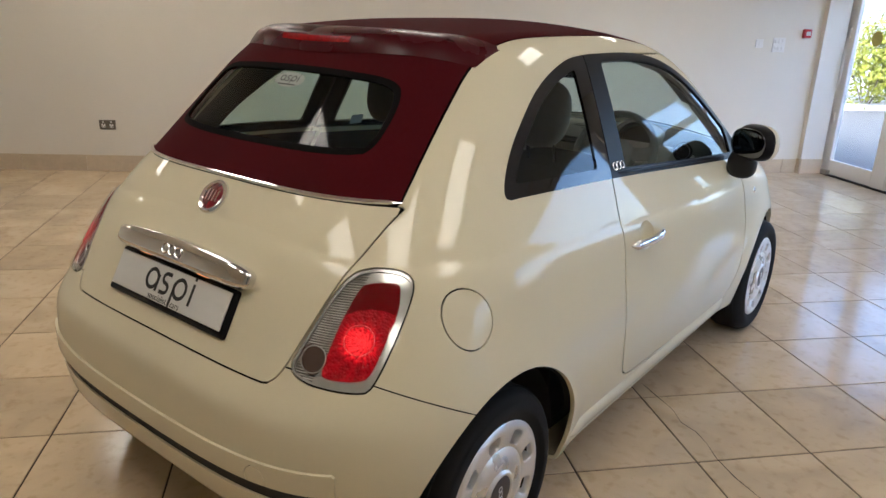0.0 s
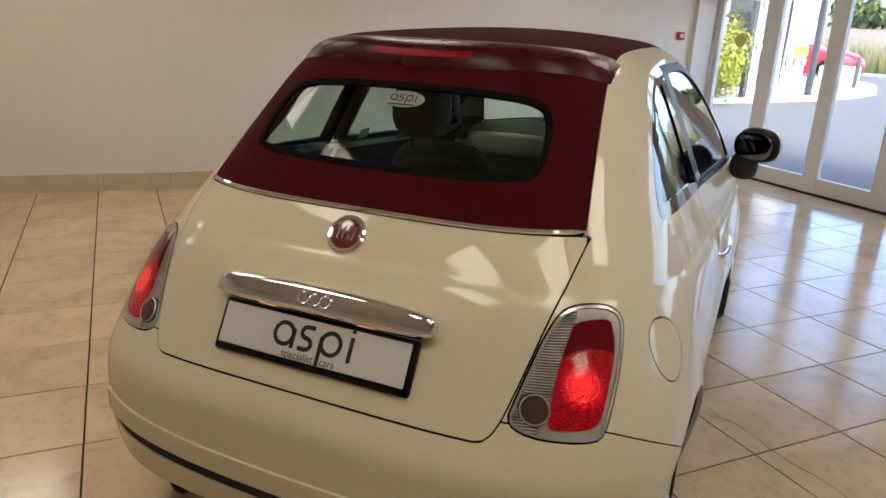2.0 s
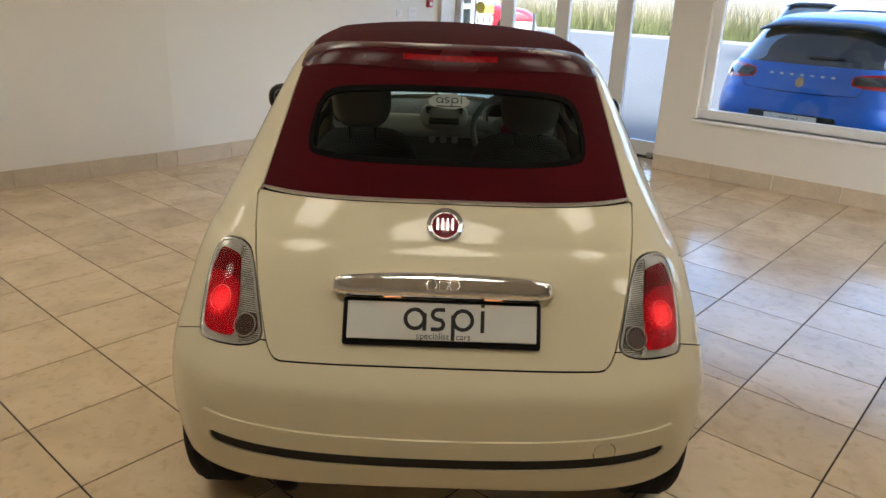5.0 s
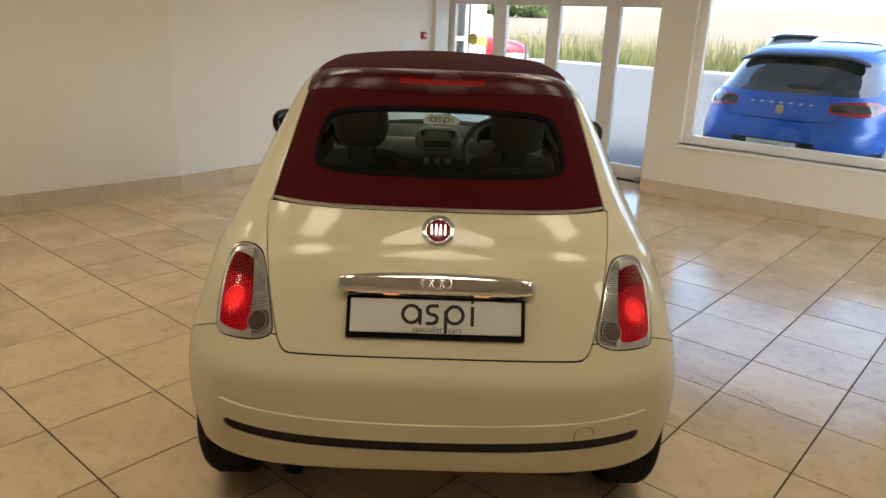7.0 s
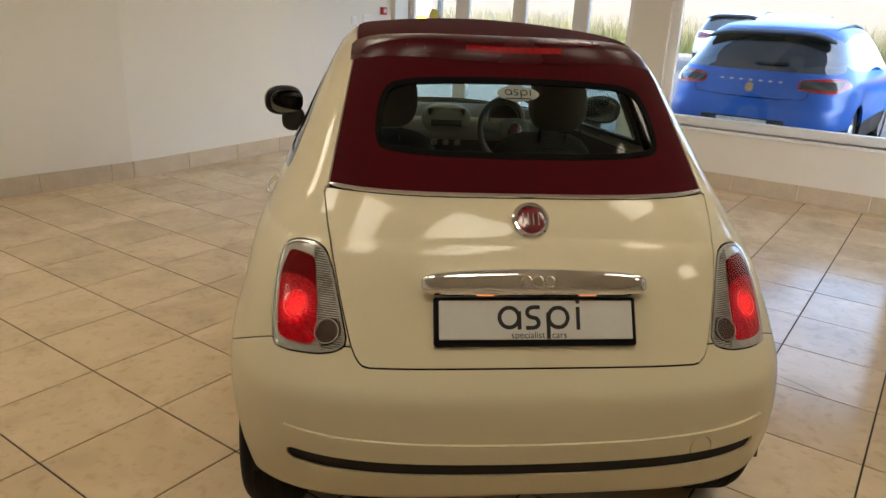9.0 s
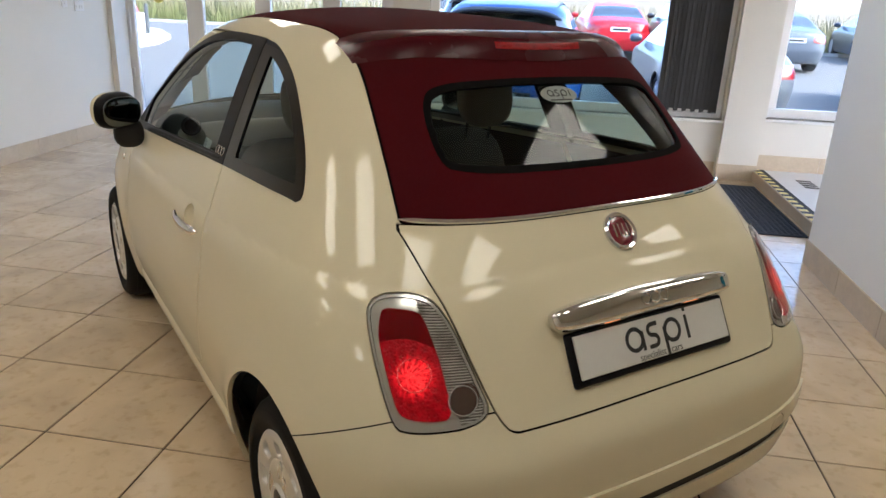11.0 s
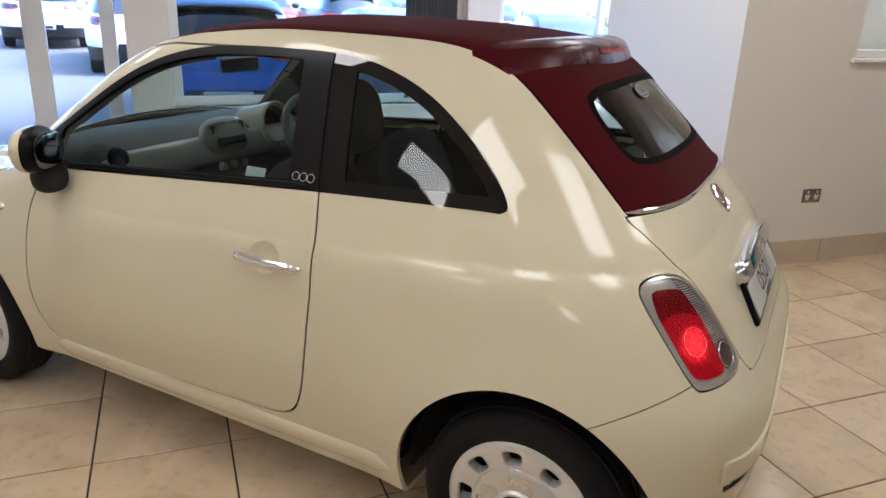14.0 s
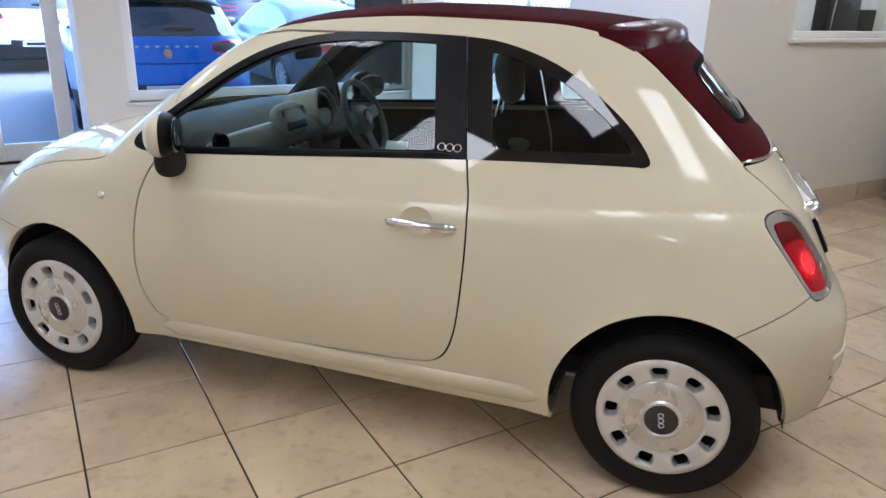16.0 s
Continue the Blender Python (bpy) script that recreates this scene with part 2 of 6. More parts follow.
def curve(pts, soft=0.022):
    """A smooth monotone-safe curve through (u, v) pairs, as a function of arrays."""
    x, y = np.array([p[0] for p in pts], float), np.array([p[1] for p in pts], float)
    o = np.argsort(x)
    x, y = x[o], y[o]
    h, d = np.diff(x), np.diff(y) / np.diff(x)
    m = np.zeros(len(x))
    m[0], m[-1] = d[0], d[-1]
    for i in range(1, len(x) - 1):
        if d[i - 1] * d[i] > 0:
            w1, w2 = 2 * h[i] + h[i - 1], h[i] + 2 * h[i - 1]
            m[i] = (w1 + w2) / (w1 / d[i - 1] + w2 / d[i])

    def exact(u):
        u = np.clip(u, x[0], x[-1])
        i = np.clip(np.searchsorted(x, u) - 1, 0, len(h) - 1)
        t = (u - x[i]) / h[i]
        return (1 + 2 * t) * (1 - t) ** 2 * y[i] + t * (1 - t) ** 2 * h[i] * m[i] + t * t * (3 - 2 * t) * y[i + 1] + t * t * (t - 1) * h[i] * m[i + 1]

    # a finely sampled, smoothed table, read by cubic pieces
    n = 1500
    lo, hi = x[0], x[-1]
    du = (hi - lo) / (n - 1)
    k = max(3, int(4 * soft / du))
    g = np.exp(-0.5 * (np.arange(-k, k + 1) * du / soft) ** 2)
    us = lo + du * np.arange(-k, n + k)
    v = exact(us) + np.where(us < lo, (us - lo) * m[0], np.where(us > hi, (us - hi) * m[-1], 0))
    tab = np.convolve(v, g / g.sum(), "valid")
    slope = np.gradient(tab)

    def f(u):
        q = np.clip((u - lo) / du, 0, n - 1.001)
        i = q.astype(int)
        t = q - i
        return (1 + 2 * t) * (1 - t) ** 2 * tab[i] + t * (1 - t) ** 2 * slope[i] + t * t * (3 - 2 * t) * tab[i + 1] + t * t * (t - 1) * slope[i + 1]

    return f


def rounded(poly, cuts=3, corner=0.0):
    """Chaikin-rounded closed outline."""
    p = np.array(poly, float)
    if corner:
        q = np.roll(p, -1, 0)
        p = np.stack([p * (1 - corner) + q * corner, p * corner + q * (1 - corner)], 1).reshape(-1, 2)
    for _ in range(cuts):
        q = np.roll(p, -1, 0)
        p = np.stack([0.75 * p + 0.25 * q, 0.25 * p + 0.75 * q], 1).reshape(-1, 2)
    return p


def sd_poly(u, v, poly):
    """Signed distance to a closed outline, negative inside."""
    p = np.asarray(poly)
    best = np.full(u.shape, 1e9)
    inside = np.zeros(u.shape, bool)
    for i in range(len(p)):
        a, b = p[i - 1], p[i]
        ex, ey = b - a
        wx, wy = u - a[0], v - a[1]
        t = np.clip((wx * ex + wy * ey) / (ex * ex + ey * ey + 1e-12), 0, 1)
        best = np.minimum(best, (wx - t * ex) ** 2 + (wy - t * ey) ** 2)
        c = (a[1] > v) != (b[1] > v)
        with np.errstate(divide="ignore", invalid="ignore"):
            inside ^= c & (u < (b[0] - a[0]) * (v - a[1]) / (b[1] - a[1]) + a[0])
    return np.where(inside, -1, 1) * np.sqrt(best)


def smax(a, b, k):
    h = np.clip(k - np.abs(a - b), 0, None)
    return np.maximum(a, b) + h * h / (4 * k)


def nets(field, lo, hi, h):
    """Surface of field = 0 by surface nets, settled onto it, with exact normals: V, N, F (triangles)."""
    ax = [np.arange(a, b + h, h) for a, b in zip(lo, hi)]
    X, Y, Z = np.meshgrid(*ax, indexing="ij")
    S = field(X, Y, Z)
    neg = S < 0
    nx, ny, nz = (len(a) - 1 for a in ax)
    acc, cnt = np.zeros((nx, ny, nz, 3)), np.zeros((nx, ny, nz))
    cor = [(i, j, k) for i in (0, 1) for j in (0, 1) for k in (0, 1)]

    def sub(A, c):
        return A[c[0]:c[0] + nx, c[1]:c[1] + ny, c[2]:c[2] + nz]

    for c in cor:
        for d in range(3):
            if c[d]:
                continue
            e = list(c)
            e[d] = 1
            a, b = sub(S, c), sub(S, e)
            x = (a < 0) != (b < 0)
            t = np.where(x, a / np.where(x, a - b, 1), 0)
            p = np.zeros(acc.shape) + np.array(c)
            p[..., d] += t
            acc += p * x[..., None]
            cnt += x
    live = cnt > 0
    idx = -np.ones(live.shape, int)
    idx[live] = np.arange(live.sum())
    base = np.stack(np.nonzero(live), 1)
    V = np.array(lo) + h * (base + acc[live] / cnt[live][:, None])
    quads = []
    for d in range(3):
        o = [q for q in range(3) if q != d]
        sl, sr = [slice(None)] * 3, [slice(None)] * 3
        sl[d], sr[d] = slice(0, -1), slice(1, None)
        a, b = neg[tuple(sl)], neg[tuple(sr)]
        I = np.stack(np.nonzero(a != b), 1)
        ok = np.ones(len(I), bool)
        for q in o:
            ok &= (I[:, q] > 0) & (I[:, q] < (nx, ny, nz)[q])
        I = I[ok]
        fl = a[tuple(I.T)]
        c = []
        for s in ((1, 1), (0, 1), (0, 0), (1, 0)):
            J = I.copy()
            J[:, o[0]] -= s[0]
            J[:, o[1]] -= s[1]
            c.append(idx[tuple(J.T)])
        q = np.stack(c, 1)
        flip = fl if d != 1 else ~fl
        q[~flip] = q[~flip][:, ::-1]
        quads.append(q)
    Q = np.concatenate(quads)

    def grad(P):
        e = 1e-3
        g = np.zeros(P.shape)
        for d in range(3):
            A, B = P.copy(), P.copy()
            A[:, d] += e
            B[:, d] -= e
            g[:, d] = (field(*A.T) - field(*B.T)) / (2 * e)
        return g

    for _ in range(4):
        g = grad(V)
        V -= np.clip(field(*V.T) / np.maximum((g * g).sum(1), 0.05), -0.5 * h, 0.5 * h)[:, None] * g
    g = grad(V)
    N = g / np.maximum(np.linalg.norm(g, axis=1), 1e-9)[:, None]
    return V, N, np.concatenate([Q[:, [0, 1, 2]], Q[:, [0, 2, 3]]])


def split(M, f):
    """Cuts a triangle mesh along f = 0 (f per vertex): the inside (f < 0) and the outside."""
    V, N, F = M
    if not len(F):
        return M, M
    f = np.where(np.abs(f) < 1e-6, 1e-6, f)
    neg = f < 0
    s = neg[F]
    n = s.sum(1)
    ins, out, mix = F[n == 3], F[n == 0], F[(n == 1) | (n == 2)]
    if not len(mix):
        return (V, N, ins), (V, N, out)
    sm = neg[mix]
    lone_neg = sm.sum(1) == 1
    k = np.argmax(sm == lone_neg[:, None], 1)
    r = np.arange(len(mix))
    a, b, c = mix[r, k], mix[r, (k + 1) % 3], mix[r, (k + 2) % 3]
    e = np.concatenate([np.stack([a, b], 1), np.stack([a, c], 1)])
    e.sort(1)
    u, inv = np.unique(e, axis=0, return_inverse=True)
    inv = inv.reshape(-1)
    t = (f[u[:, 0]] / (f[u[:, 0]] - f[u[:, 1]]))[:, None]
    nv, nn = V[u[:, 0]] * (1 - t) + V[u[:, 1]] * t, N[u[:, 0]] * (1 - t) + N[u[:, 1]] * t
    nn /= np.linalg.norm(nn, axis=1)[:, None] + 1e-12
    p, q = len(V) + inv[:len(a)], len(V) + inv[len(a):]
    tri, quad = np.stack([a, p, q], 1), np.concatenate([np.stack([p, b, c], 1), np.stack([p, c, q], 1)])
    l2 = np.concatenate([lone_neg, lone_neg])
    V2, N2 = np.concatenate([V, nv]), np.concatenate([N, nn])
    return (V2, N2, np.concatenate([ins, tri[lone_neg], quad[~l2]])), (V2, N2, np.concatenate([out, tri[~lone_neg], quad[l2]]))


def compact(M):
    V, N, F = M
    u, inv = np.unique(F, return_inverse=True)
    return V[u], N[u], inv.reshape(-1, 3)


def slit(M, f, half, gap):
    """Splits by f with a shut line: inside, outside; the strip between goes to gap."""
    a, rest = split(M, f(M[0]) + half)
    g, b = split(rest, f(rest[0]) - half)
    if gap is not None and len(g[2]):
        gap.append(compact(g))
    return compact(a) if len(a[2]) else a, compact(b) if len(b[2]) else b


def skin(name, M, material, parent=None, label="", lip=0.012, lift=0.0, thick=0.0):
    """A panel from a piece of surface, with its edge turned in by lip; thick: an inner face too."""
    V, N, F = compact(M)
    V = V + N * lift
    E = np.concatenate([F[:, [0, 1]], F[:, [1, 2]], F[:, [2, 0]]])
    key = np.sort(E, 1)
    _, i, c = np.unique(key, axis=0, return_index=True, return_counts=True)
    B = E[i[c == 1]]
    faces = list(map(tuple, F))
    if lip and len(B):
        n0 = len(V)
        A0, A1 = V[B[:, 0]], V[B[:, 1]]
        C0, C1 = A0 - N[B[:, 0]] * lip, A1 - N[B[:, 1]] * lip
        fn = np.cross(A1 - A0, N[B[:, 0]])
        fn /= np.linalg.norm(fn, axis=1)[:, None] + 1e-12
        V = np.concatenate([V, A0, A1, C1, C0])
        N = np.concatenate([N, fn, fn, fn, fn])
        m = len(B)
        r = np.arange(m)
        faces += list(map(tuple, np.stack([n0 + m + r, n0 + r, n0 + 3 * m + r, n0 + 2 * m + r], 1)))
    return mesh_ob(name, V, faces, material, parent, label, N)


def join(Ms):
    V, N, F, k = [], [], [], 0
    for v, n, f in Ms:
        V.append(v), N.append(n), F.append(f + k)
        k += len(v)
    return np.concatenate(V), np.concatenate(N), np.concatenate(F)


def car_field(s):
    """The closed outer form of a car body from its profiles."""
    W, R, T, n_r, n_f, FY, RF = (curve(s[k]) for k in ("half_width", "rear", "top", "rear_round", "front_round", "front", "rear_from"))
    yf0, k, crown, bow = s["front_from"], s["blend"], s["crown"], s["bow"]
    bot = curve(s["bottom"])
    wheels, flare = s["wheels"], s["flare"]
    CZ = curve(s["crease"]) if "crease" in s else None

    def field(x, y, z):
        ax = np.abs(x)
        w = W(z)
        for wy, wz in wheels:
            r = np.hypot(y - wy, z - wz)
            w = w + flare * np.exp(-((r - s["arch"] - 0.02) / 0.085) ** 2) * (z < wz + 0.7)
        yr0 = RF(z)
        lr, lf = yr0 - R(z), FY(z) - yf0
        dr, df = np.clip(yr0 - y, 0, None) / lr, np.clip(y - yf0, 0, None) / lf
        q = np.clip(ax / w, 1e-6, None)
        nr, nf = n_r(z), n_f(z)
        gr = ((q ** nr + dr ** nr) ** (1 / nr) - 1)
        gf = ((q ** nf + df ** nf) ** (1 / nf) - 1)
        g = np.where(y < 0.5 * (yr0 + yf0), gr, gf) * 0.75
        if CZ is not None:
            # a fold along the waist: a shallow valley with a swelling under it
            d = CZ(y) + 0.038 * np.clip(1 - ax / 0.64, 0, 1) ** 0.8 - z
            d = 0.5 * (d + np.sqrt(d * d + 0.000006))
            g = g - 0.0100 * (1 - np.exp(-d / 0.026)) * np.exp(-d / 0.15) * np.clip((0.9 - y) / 0.5, 0, 1)
        yy = y + bow * ax * ax
        t = T(yy)
        sl = (T(yy + 0.01) - t) / 0.01
        top = (z - t + crown * ax * ax) / np.sqrt(1 + sl * sl)
        g = smax(g, top, k)
        return smax(g, bot(y) - z, 0.02)

    return field

# ---- the showroom ----
CEIL = 2.75
POST = lambda x, y: Vector((x, y, 0))


def along(p0, p1):
    d = Vector((p1[0] - p0[0], p1[1] - p0[1], 0))
    return Vector((*p0, 0)), d.normalized(), d.length


def wall_bm(p0, p1, thick, top, holes=(), base=-0.2):
    """A wall from p0 to p1, the room on its right hand, with holes (u0, u1, z0, z1)."""
    o, d, L = along(p0, p1)
    n = Vector((-d.y, d.x, 0))
    us = sorted({0, L, *[h[0] for h in holes], *[h[1] for h in holes]})
    m = Matrix((d, n, (0, 0, 1))).transposed().to_4x4()
    items = []

    def add(u0, u1, z0, z1):
        if u1 - u0 > 1e-4 and z1 - z0 > 1e-4:
            c = o + d * ((u0 + u1) / 2) + n * (thick / 2) + Vector((0, 0, (z0 + z1) / 2))
            items.append((c, (u1 - u0, thick, z1 - z0), m))

    for a, b in zip(us, us[1:]):
        hs = [h for h in holes if h[0] <= a + 1e-6 and h[1] >= b - 1e-6]
        if not hs:
            add(a, b, base, top)
        else:
            add(a, b, base, hs[0][2])
            add(a, b, hs[0][3], top)
    bm = boxes(items)
    bmesh.ops.remove_doubles(bm, verts=bm.verts[:], dist=1e-5)
    return bm


def skirting(p0, p1, u0, u1, height=0.15, step=0.585, parent=None, lead=0.0, z=0.0):
    o, d, L = along(p0, p1)
    n = Vector((-d.y, d.x, 0))
    m = Matrix((d, n, (0, 0, 1))).transposed().to_4x4()
    u = u0 + lead - (step if lead else 0)
    while u < u1 - 0.01:
        a, b = max(u, u0), min(u + step, u1)
        if b - a > 0.01:
            c = o + d * ((a + b) / 2) - n * 0.0055 + Vector((0, 0, z + height / 2))
            part("skirting_tile", boxes([(c, (b - a - 0.004, 0.011, height), m)], 0.0015, 1), skirt_tile, parent)
        u += step
    return o


P_CORNER, P_BEND, P_FAR = (0.10, 6.29), (-2.445, 3.20), (-7.015, -1.137)
D0, D1 = (0.09, 6.28), (2.355, 4.345)
W0, W1 = (2.19, 3.885), (7.90, -0.822)
B0, B1 = (2.29, -1.18), (5.10, -3.755)
S0 = (3.171, -0.142)
BACK1, BACK2 = (-2.8, -5.95), (2.6, -6.9)


def setting(name, bm, material, label, category="wall", smooth=False):
    return tagged(part(name, bm, material), label, category, kind="structure")


w = setting("wall_west", wall_bm(P_FAR, P_BEND, 0.3, CEIL), wall_paint, "plain cream painted showroom wall")
skirting(P_FAR, P_BEND, 0, math.dist(P_FAR, P_BEND), parent=w, lead=0.255)
w = setting("wall_northwest", wall_bm(P_BEND, P_CORNER, 0.3, CEIL), wall_paint, "plain cream painted wall beside the glass doors")
skirting(P_BEND, P_CORNER, 0.0, 3.70, parent=w)
o, d, L = along(P_BEND, P_CORNER)
nN = Vector((-d.y, d.x, 0))
mN = Matrix((d, nN, (0, 0, 1))).transposed().to_4x4()
nib = setting("door_nib", boxes([(o + d * 3.835 - nN * 0.03 + Vector((0, 0, CEIL / 2)), (0.27, 0.06, CEIL), mN)]), wall_paint, "cream painted nib beside the glass doors", "pilaster")
part("skirting_tile", boxes([(o + d * 3.835 - nN * 0.066 + Vector((0, 0, 0.08)), (0.272, 0.012, 0.16), mN)], 0.002, 1), skirt_tile, nib)
part("skirting_tile", boxes([(o + d * 3.694 - nN * 0.03 + Vector((0, 0, 0.08)), (0.012, 0.062, 0.16), mN)], 0.002, 1), skirt_tile, nib)
WIN1, WIN2 = (0.36, 3.25, 0.56, 2.3), (3.66, 6.6, 0.60, 2.3)
w = setting("wall_north", wall_bm(W0, W1, 0.28, CEIL, [WIN1, WIN2]), wall_paint, "cream painted wall with large shop windows")
skirting(W0, W1, 0.0, 3.25, parent=w)
skirting(W0, W1, 3.64, 6.7, parent=w, z=0.10)
o, d, L = along(W0, W1)
nW = Vector((-d.y, d.x, 0))
mW = Matrix((d, nW, (0, 0, 1))).transposed().to_4x4()
pil = setting("pilaster", boxes([(o + d * 3.45 - nW * 0.035 + Vector((0, 0, CEIL / 2)), (0.37, 0.07, CEIL), mW)]), wall_paint, "cream painted pilaster between the windows", "pilaster")
part("skirting_tile", boxes([(o + d * 3.45 - nW * 0.076 + Vector((0, 0, 0.075)), (0.38, 0.011, 0.15), mW)], 0.002, 1), skirt_tile, pil)
ret = setting("wall_return", boxes([(o + d * 0.10 + nW * 0.40 + Vector((0, 0, CEIL / 2)), (0.20, 0.24, CEIL), mW)]), wall_paint, "cream painted return of the wall beside the doors")
part("skirting_tile", boxes([(o - d * 0.0055 + nW * 0.255 + Vector((0, 0, 0.075)), (0.011, 0.51, 0.15), mW)], 0.002, 1), skirt_tile, ret)
# the stub's daylight from the windows is painted in by this paler material
w = setting("wall_stub", wall_bm(S0, B0, 0.25, CEIL), daylit_wall, "painted wall end beside the entrance, daylight put into its paler colour")
skirting(S0, B0, 0, math.dist(S0, B0), height=0.16, parent=w)
HATCH = (0.88, 2.16, 1.33, 2.2)
w = setting("wall_east", wall_bm(B0, B1, 0.2, CEIL, [HATCH]), wall_paint, "cream painted wall with an office hatch window")
skirting(B0, B1, 0, math.dist(B0, B1), height=0.16, parent=w, lead=0.33)
for a, b, nm in ((B1, BACK2, "wall_southeast"), (BACK2, BACK1, "wall_south"), (BACK1, P_FAR, "wall_southwest")):
    w = setting(nm, wall_bm(a, b, 0.3, CEIL), wall_paint, "plain cream painted showroom wall")
o2, d2, _ = along(D0, D1)
# ceiling
bm = bmesh.new()
vs = [bm.verts.new((x, y, CEIL)) for x, y in ((-8, -2), (-3, -7), (3, -8), (9, -3), (9, 1), (0.3, 7.2), (-3, 4.4))]
bmesh.ops.extrude_face_region(bm, geom=[bm.faces.new(vs)])
for v in bm.verts[7:]:
    v.co.z += 0.2
bmesh.ops.recalc_face_normals(bm, faces=bm.faces[:])
tagged(part("ceiling", bm, ceiling_paint), "white suspended ceiling", "ceiling", kind="structure")

# ceiling light panels
panel_glow = mat("light_panel_diffuser", (1.0, 0.865, 0.64), 0.5, vary=0.0, emit=PANEL)
RA, RB = Vector((0.766, -0.643, 0)), Vector((0.643, 0.766, 0))
mR = Matrix((RA, RB, (0, 0, 1))).transposed().to_4x4()


def ceiling_light():
    t = thing("ceiling_light", "square flat white ceiling light panel, lit", "ceiling light", "ceiling lights")
    part("frame", boxes([((s * 0.295, 0, 0), (0.01, 0.60, 0.03)) for s in (-1, 1)] + [((0, s * 0.295, 0), (0.58, 0.01, 0.03)) for s in (-1, 1)]), white_paint, t)
    part("diffuser", boxes([((0, 0, 0.004), (0.578, 0.578, 0.012))]), panel_glow, t)
    return t


LIGHTS = [(-1.2, -2.0), (1.28, -1.85), (0.03, -2.62), (2.75, -3.1), (-2.05, -0.85), (-2.95, 0.5), (-4.6, 0.6), (2.0, -0.7), (1.03, 1.1), (-1.13, 0.75), (-4.7, -1.9), (-0.2, 3.0)]
first = None
for lx, ly in LIGHTS:
    m = Matrix.Translation((lx, ly, CEIL - 0.017)) @ mR
    if first is None:
        first = ceiling_light()
        first.matrix_world = m
    else:
        copy_thing(first, m)

# windows
def window(name, o, d, n, u0, u1, z0, z1, posts=(), label="large shop window in a white frame", fr=0.09, sill=True, depth=0.10):
    m = Matrix((d, n, (0, 0, 1))).transposed().to_4x4()
    t = tagged(new(name), label, "window", kind="structure")
    at = lambda u, v, z: o + d * u + n * v + Vector((0, 0, z))
    it = [(at((u0 + u1) / 2, depth, z0 + fr / 2), (u1 - u0, 0.07, fr), m), (at((u0 + u1) / 2, depth, z1 - fr / 2), (u1 - u0, 0.07, fr), m)]
    for u in (u0 + fr / 2, u1 - fr / 2, *posts):
        it.append((at(u, depth, (z0 + z1) / 2), (fr, 0.068, z1 - z0 - 2 * fr), m))
    part("window_frame", boxes(it, 0.006, 1), white_paint, t)
    us = [u0 + fr, *posts, u1 - fr]
    for a, b in zip(us, us[1:]):
        g = part("pane", boxes([(at((a + b) / 2, depth + 0.005, (z0 + z1) / 2), (b - a, 0.006, z1 - z0 - 2 * fr), m)]), win_glass, t)
        g.visible_shadow = False
    if sill:
        part("window_sill", boxes([(at((u0 + u1) / 2, 0.03, z0 - 0.014), (u1 - u0 + 0.06, 0.13, 0.028), m)], 0.006, 2), white_paint, t)
    return t


o, d, L = along(W0, W1)
window("window_1", o, d, nW, *WIN1)
window("window_2", o, d, nW, *WIN2, posts=(5.0,))
# glass doors
nD = Vector((-d2.y, d2.x, 0))
mD = Matrix((d2, nD, (0, 0, 1))).transposed().to_4x4()
dset = tagged(new("door_1"), "white framed double glass doors with side lights, closed", "door", kind="structure")
at = lambda u, v, z: o2 + d2 * u + nD * v + Vector((0, 0, z))
posts = [(-0.02, 0.13), (0.75, 0.94), (1.535, 1.705), (2.29, 2.475), (2.93, 3.06)]
for a, b in posts:
    part("door_post", boxes([(at((a + b) / 2, 0.05, 1.125), (b - a, 0.06, 2.25), mD)], 0.006, 1), white_paint, dset)
for (a, b), (c, e) in zip(posts, posts[1:]):
    part("bottom_rail", boxes([(at((b + c) / 2, 0.05, 0.088), (c - b, 0.05, 0.155), mD)], 0.004, 1), white_paint, dset)
    part("top_rail", boxes([(at((b + c) / 2, 0.05, 1.92), (c - b, 0.05, 0.09), mD)], 0.004, 1), white_paint, dset)
    for z0, z1 in ((0.165, 1.875), (1.965, 2.25)):
        g = part("pane", boxes([(at((b + c) / 2, 0.05, (z0 + z1) / 2), (c - b, 0.006, z1 - z0), mD)]), win_glass, dset)
        g.visible_shadow = False
part("threshold", boxes([(at(1.52, 0.05, 0.003), (3.04, 0.12, 0.014), mD)]), black_matt, dset, "dark threshold strip")
setting("wall_over_doors", boxes([(at(1.55, 0.05, (2.25 + CEIL) / 2), (3.3, 0.2, CEIL - 2.25), mD)]), wall_paint, "cream wall above the doors")

# floor
TP, TA, TOU, TOV = 0.4666, radians(48.5), 0.1811, 0.0705
cu, su = math.cos(TA), math.sin(TA)
ROOM = [P_FAR, P_BEND, P_CORNER, (2.45, 4.30), (2.3, 4.0), W1, (6.0, -3.0), B1, BACK2, BACK1]
bm = bmesh.new()
bm.faces.new([bm.verts.new((x, y, -0.004)) for x, y in ((-7.2, -1.3), (-2.55, 3.35), (0.1, 6.45), (2.6, 4.35), (8.2, -0.7), (6.4, -3.0), (5.3, -4.1), (2.6, -7.1), (-2.9, -6.2))])
bmesh.ops.recalc_face_normals(bm, faces=bm.faces[:])
if next(iter(bm.faces)).normal.z < 0:
    bmesh.ops.reverse_faces(bm, faces=bm.faces[:])
floor = tagged(part("floor", bm, grout), "beige stone-look tiled floor with dark joints", "floor", kind="structure")

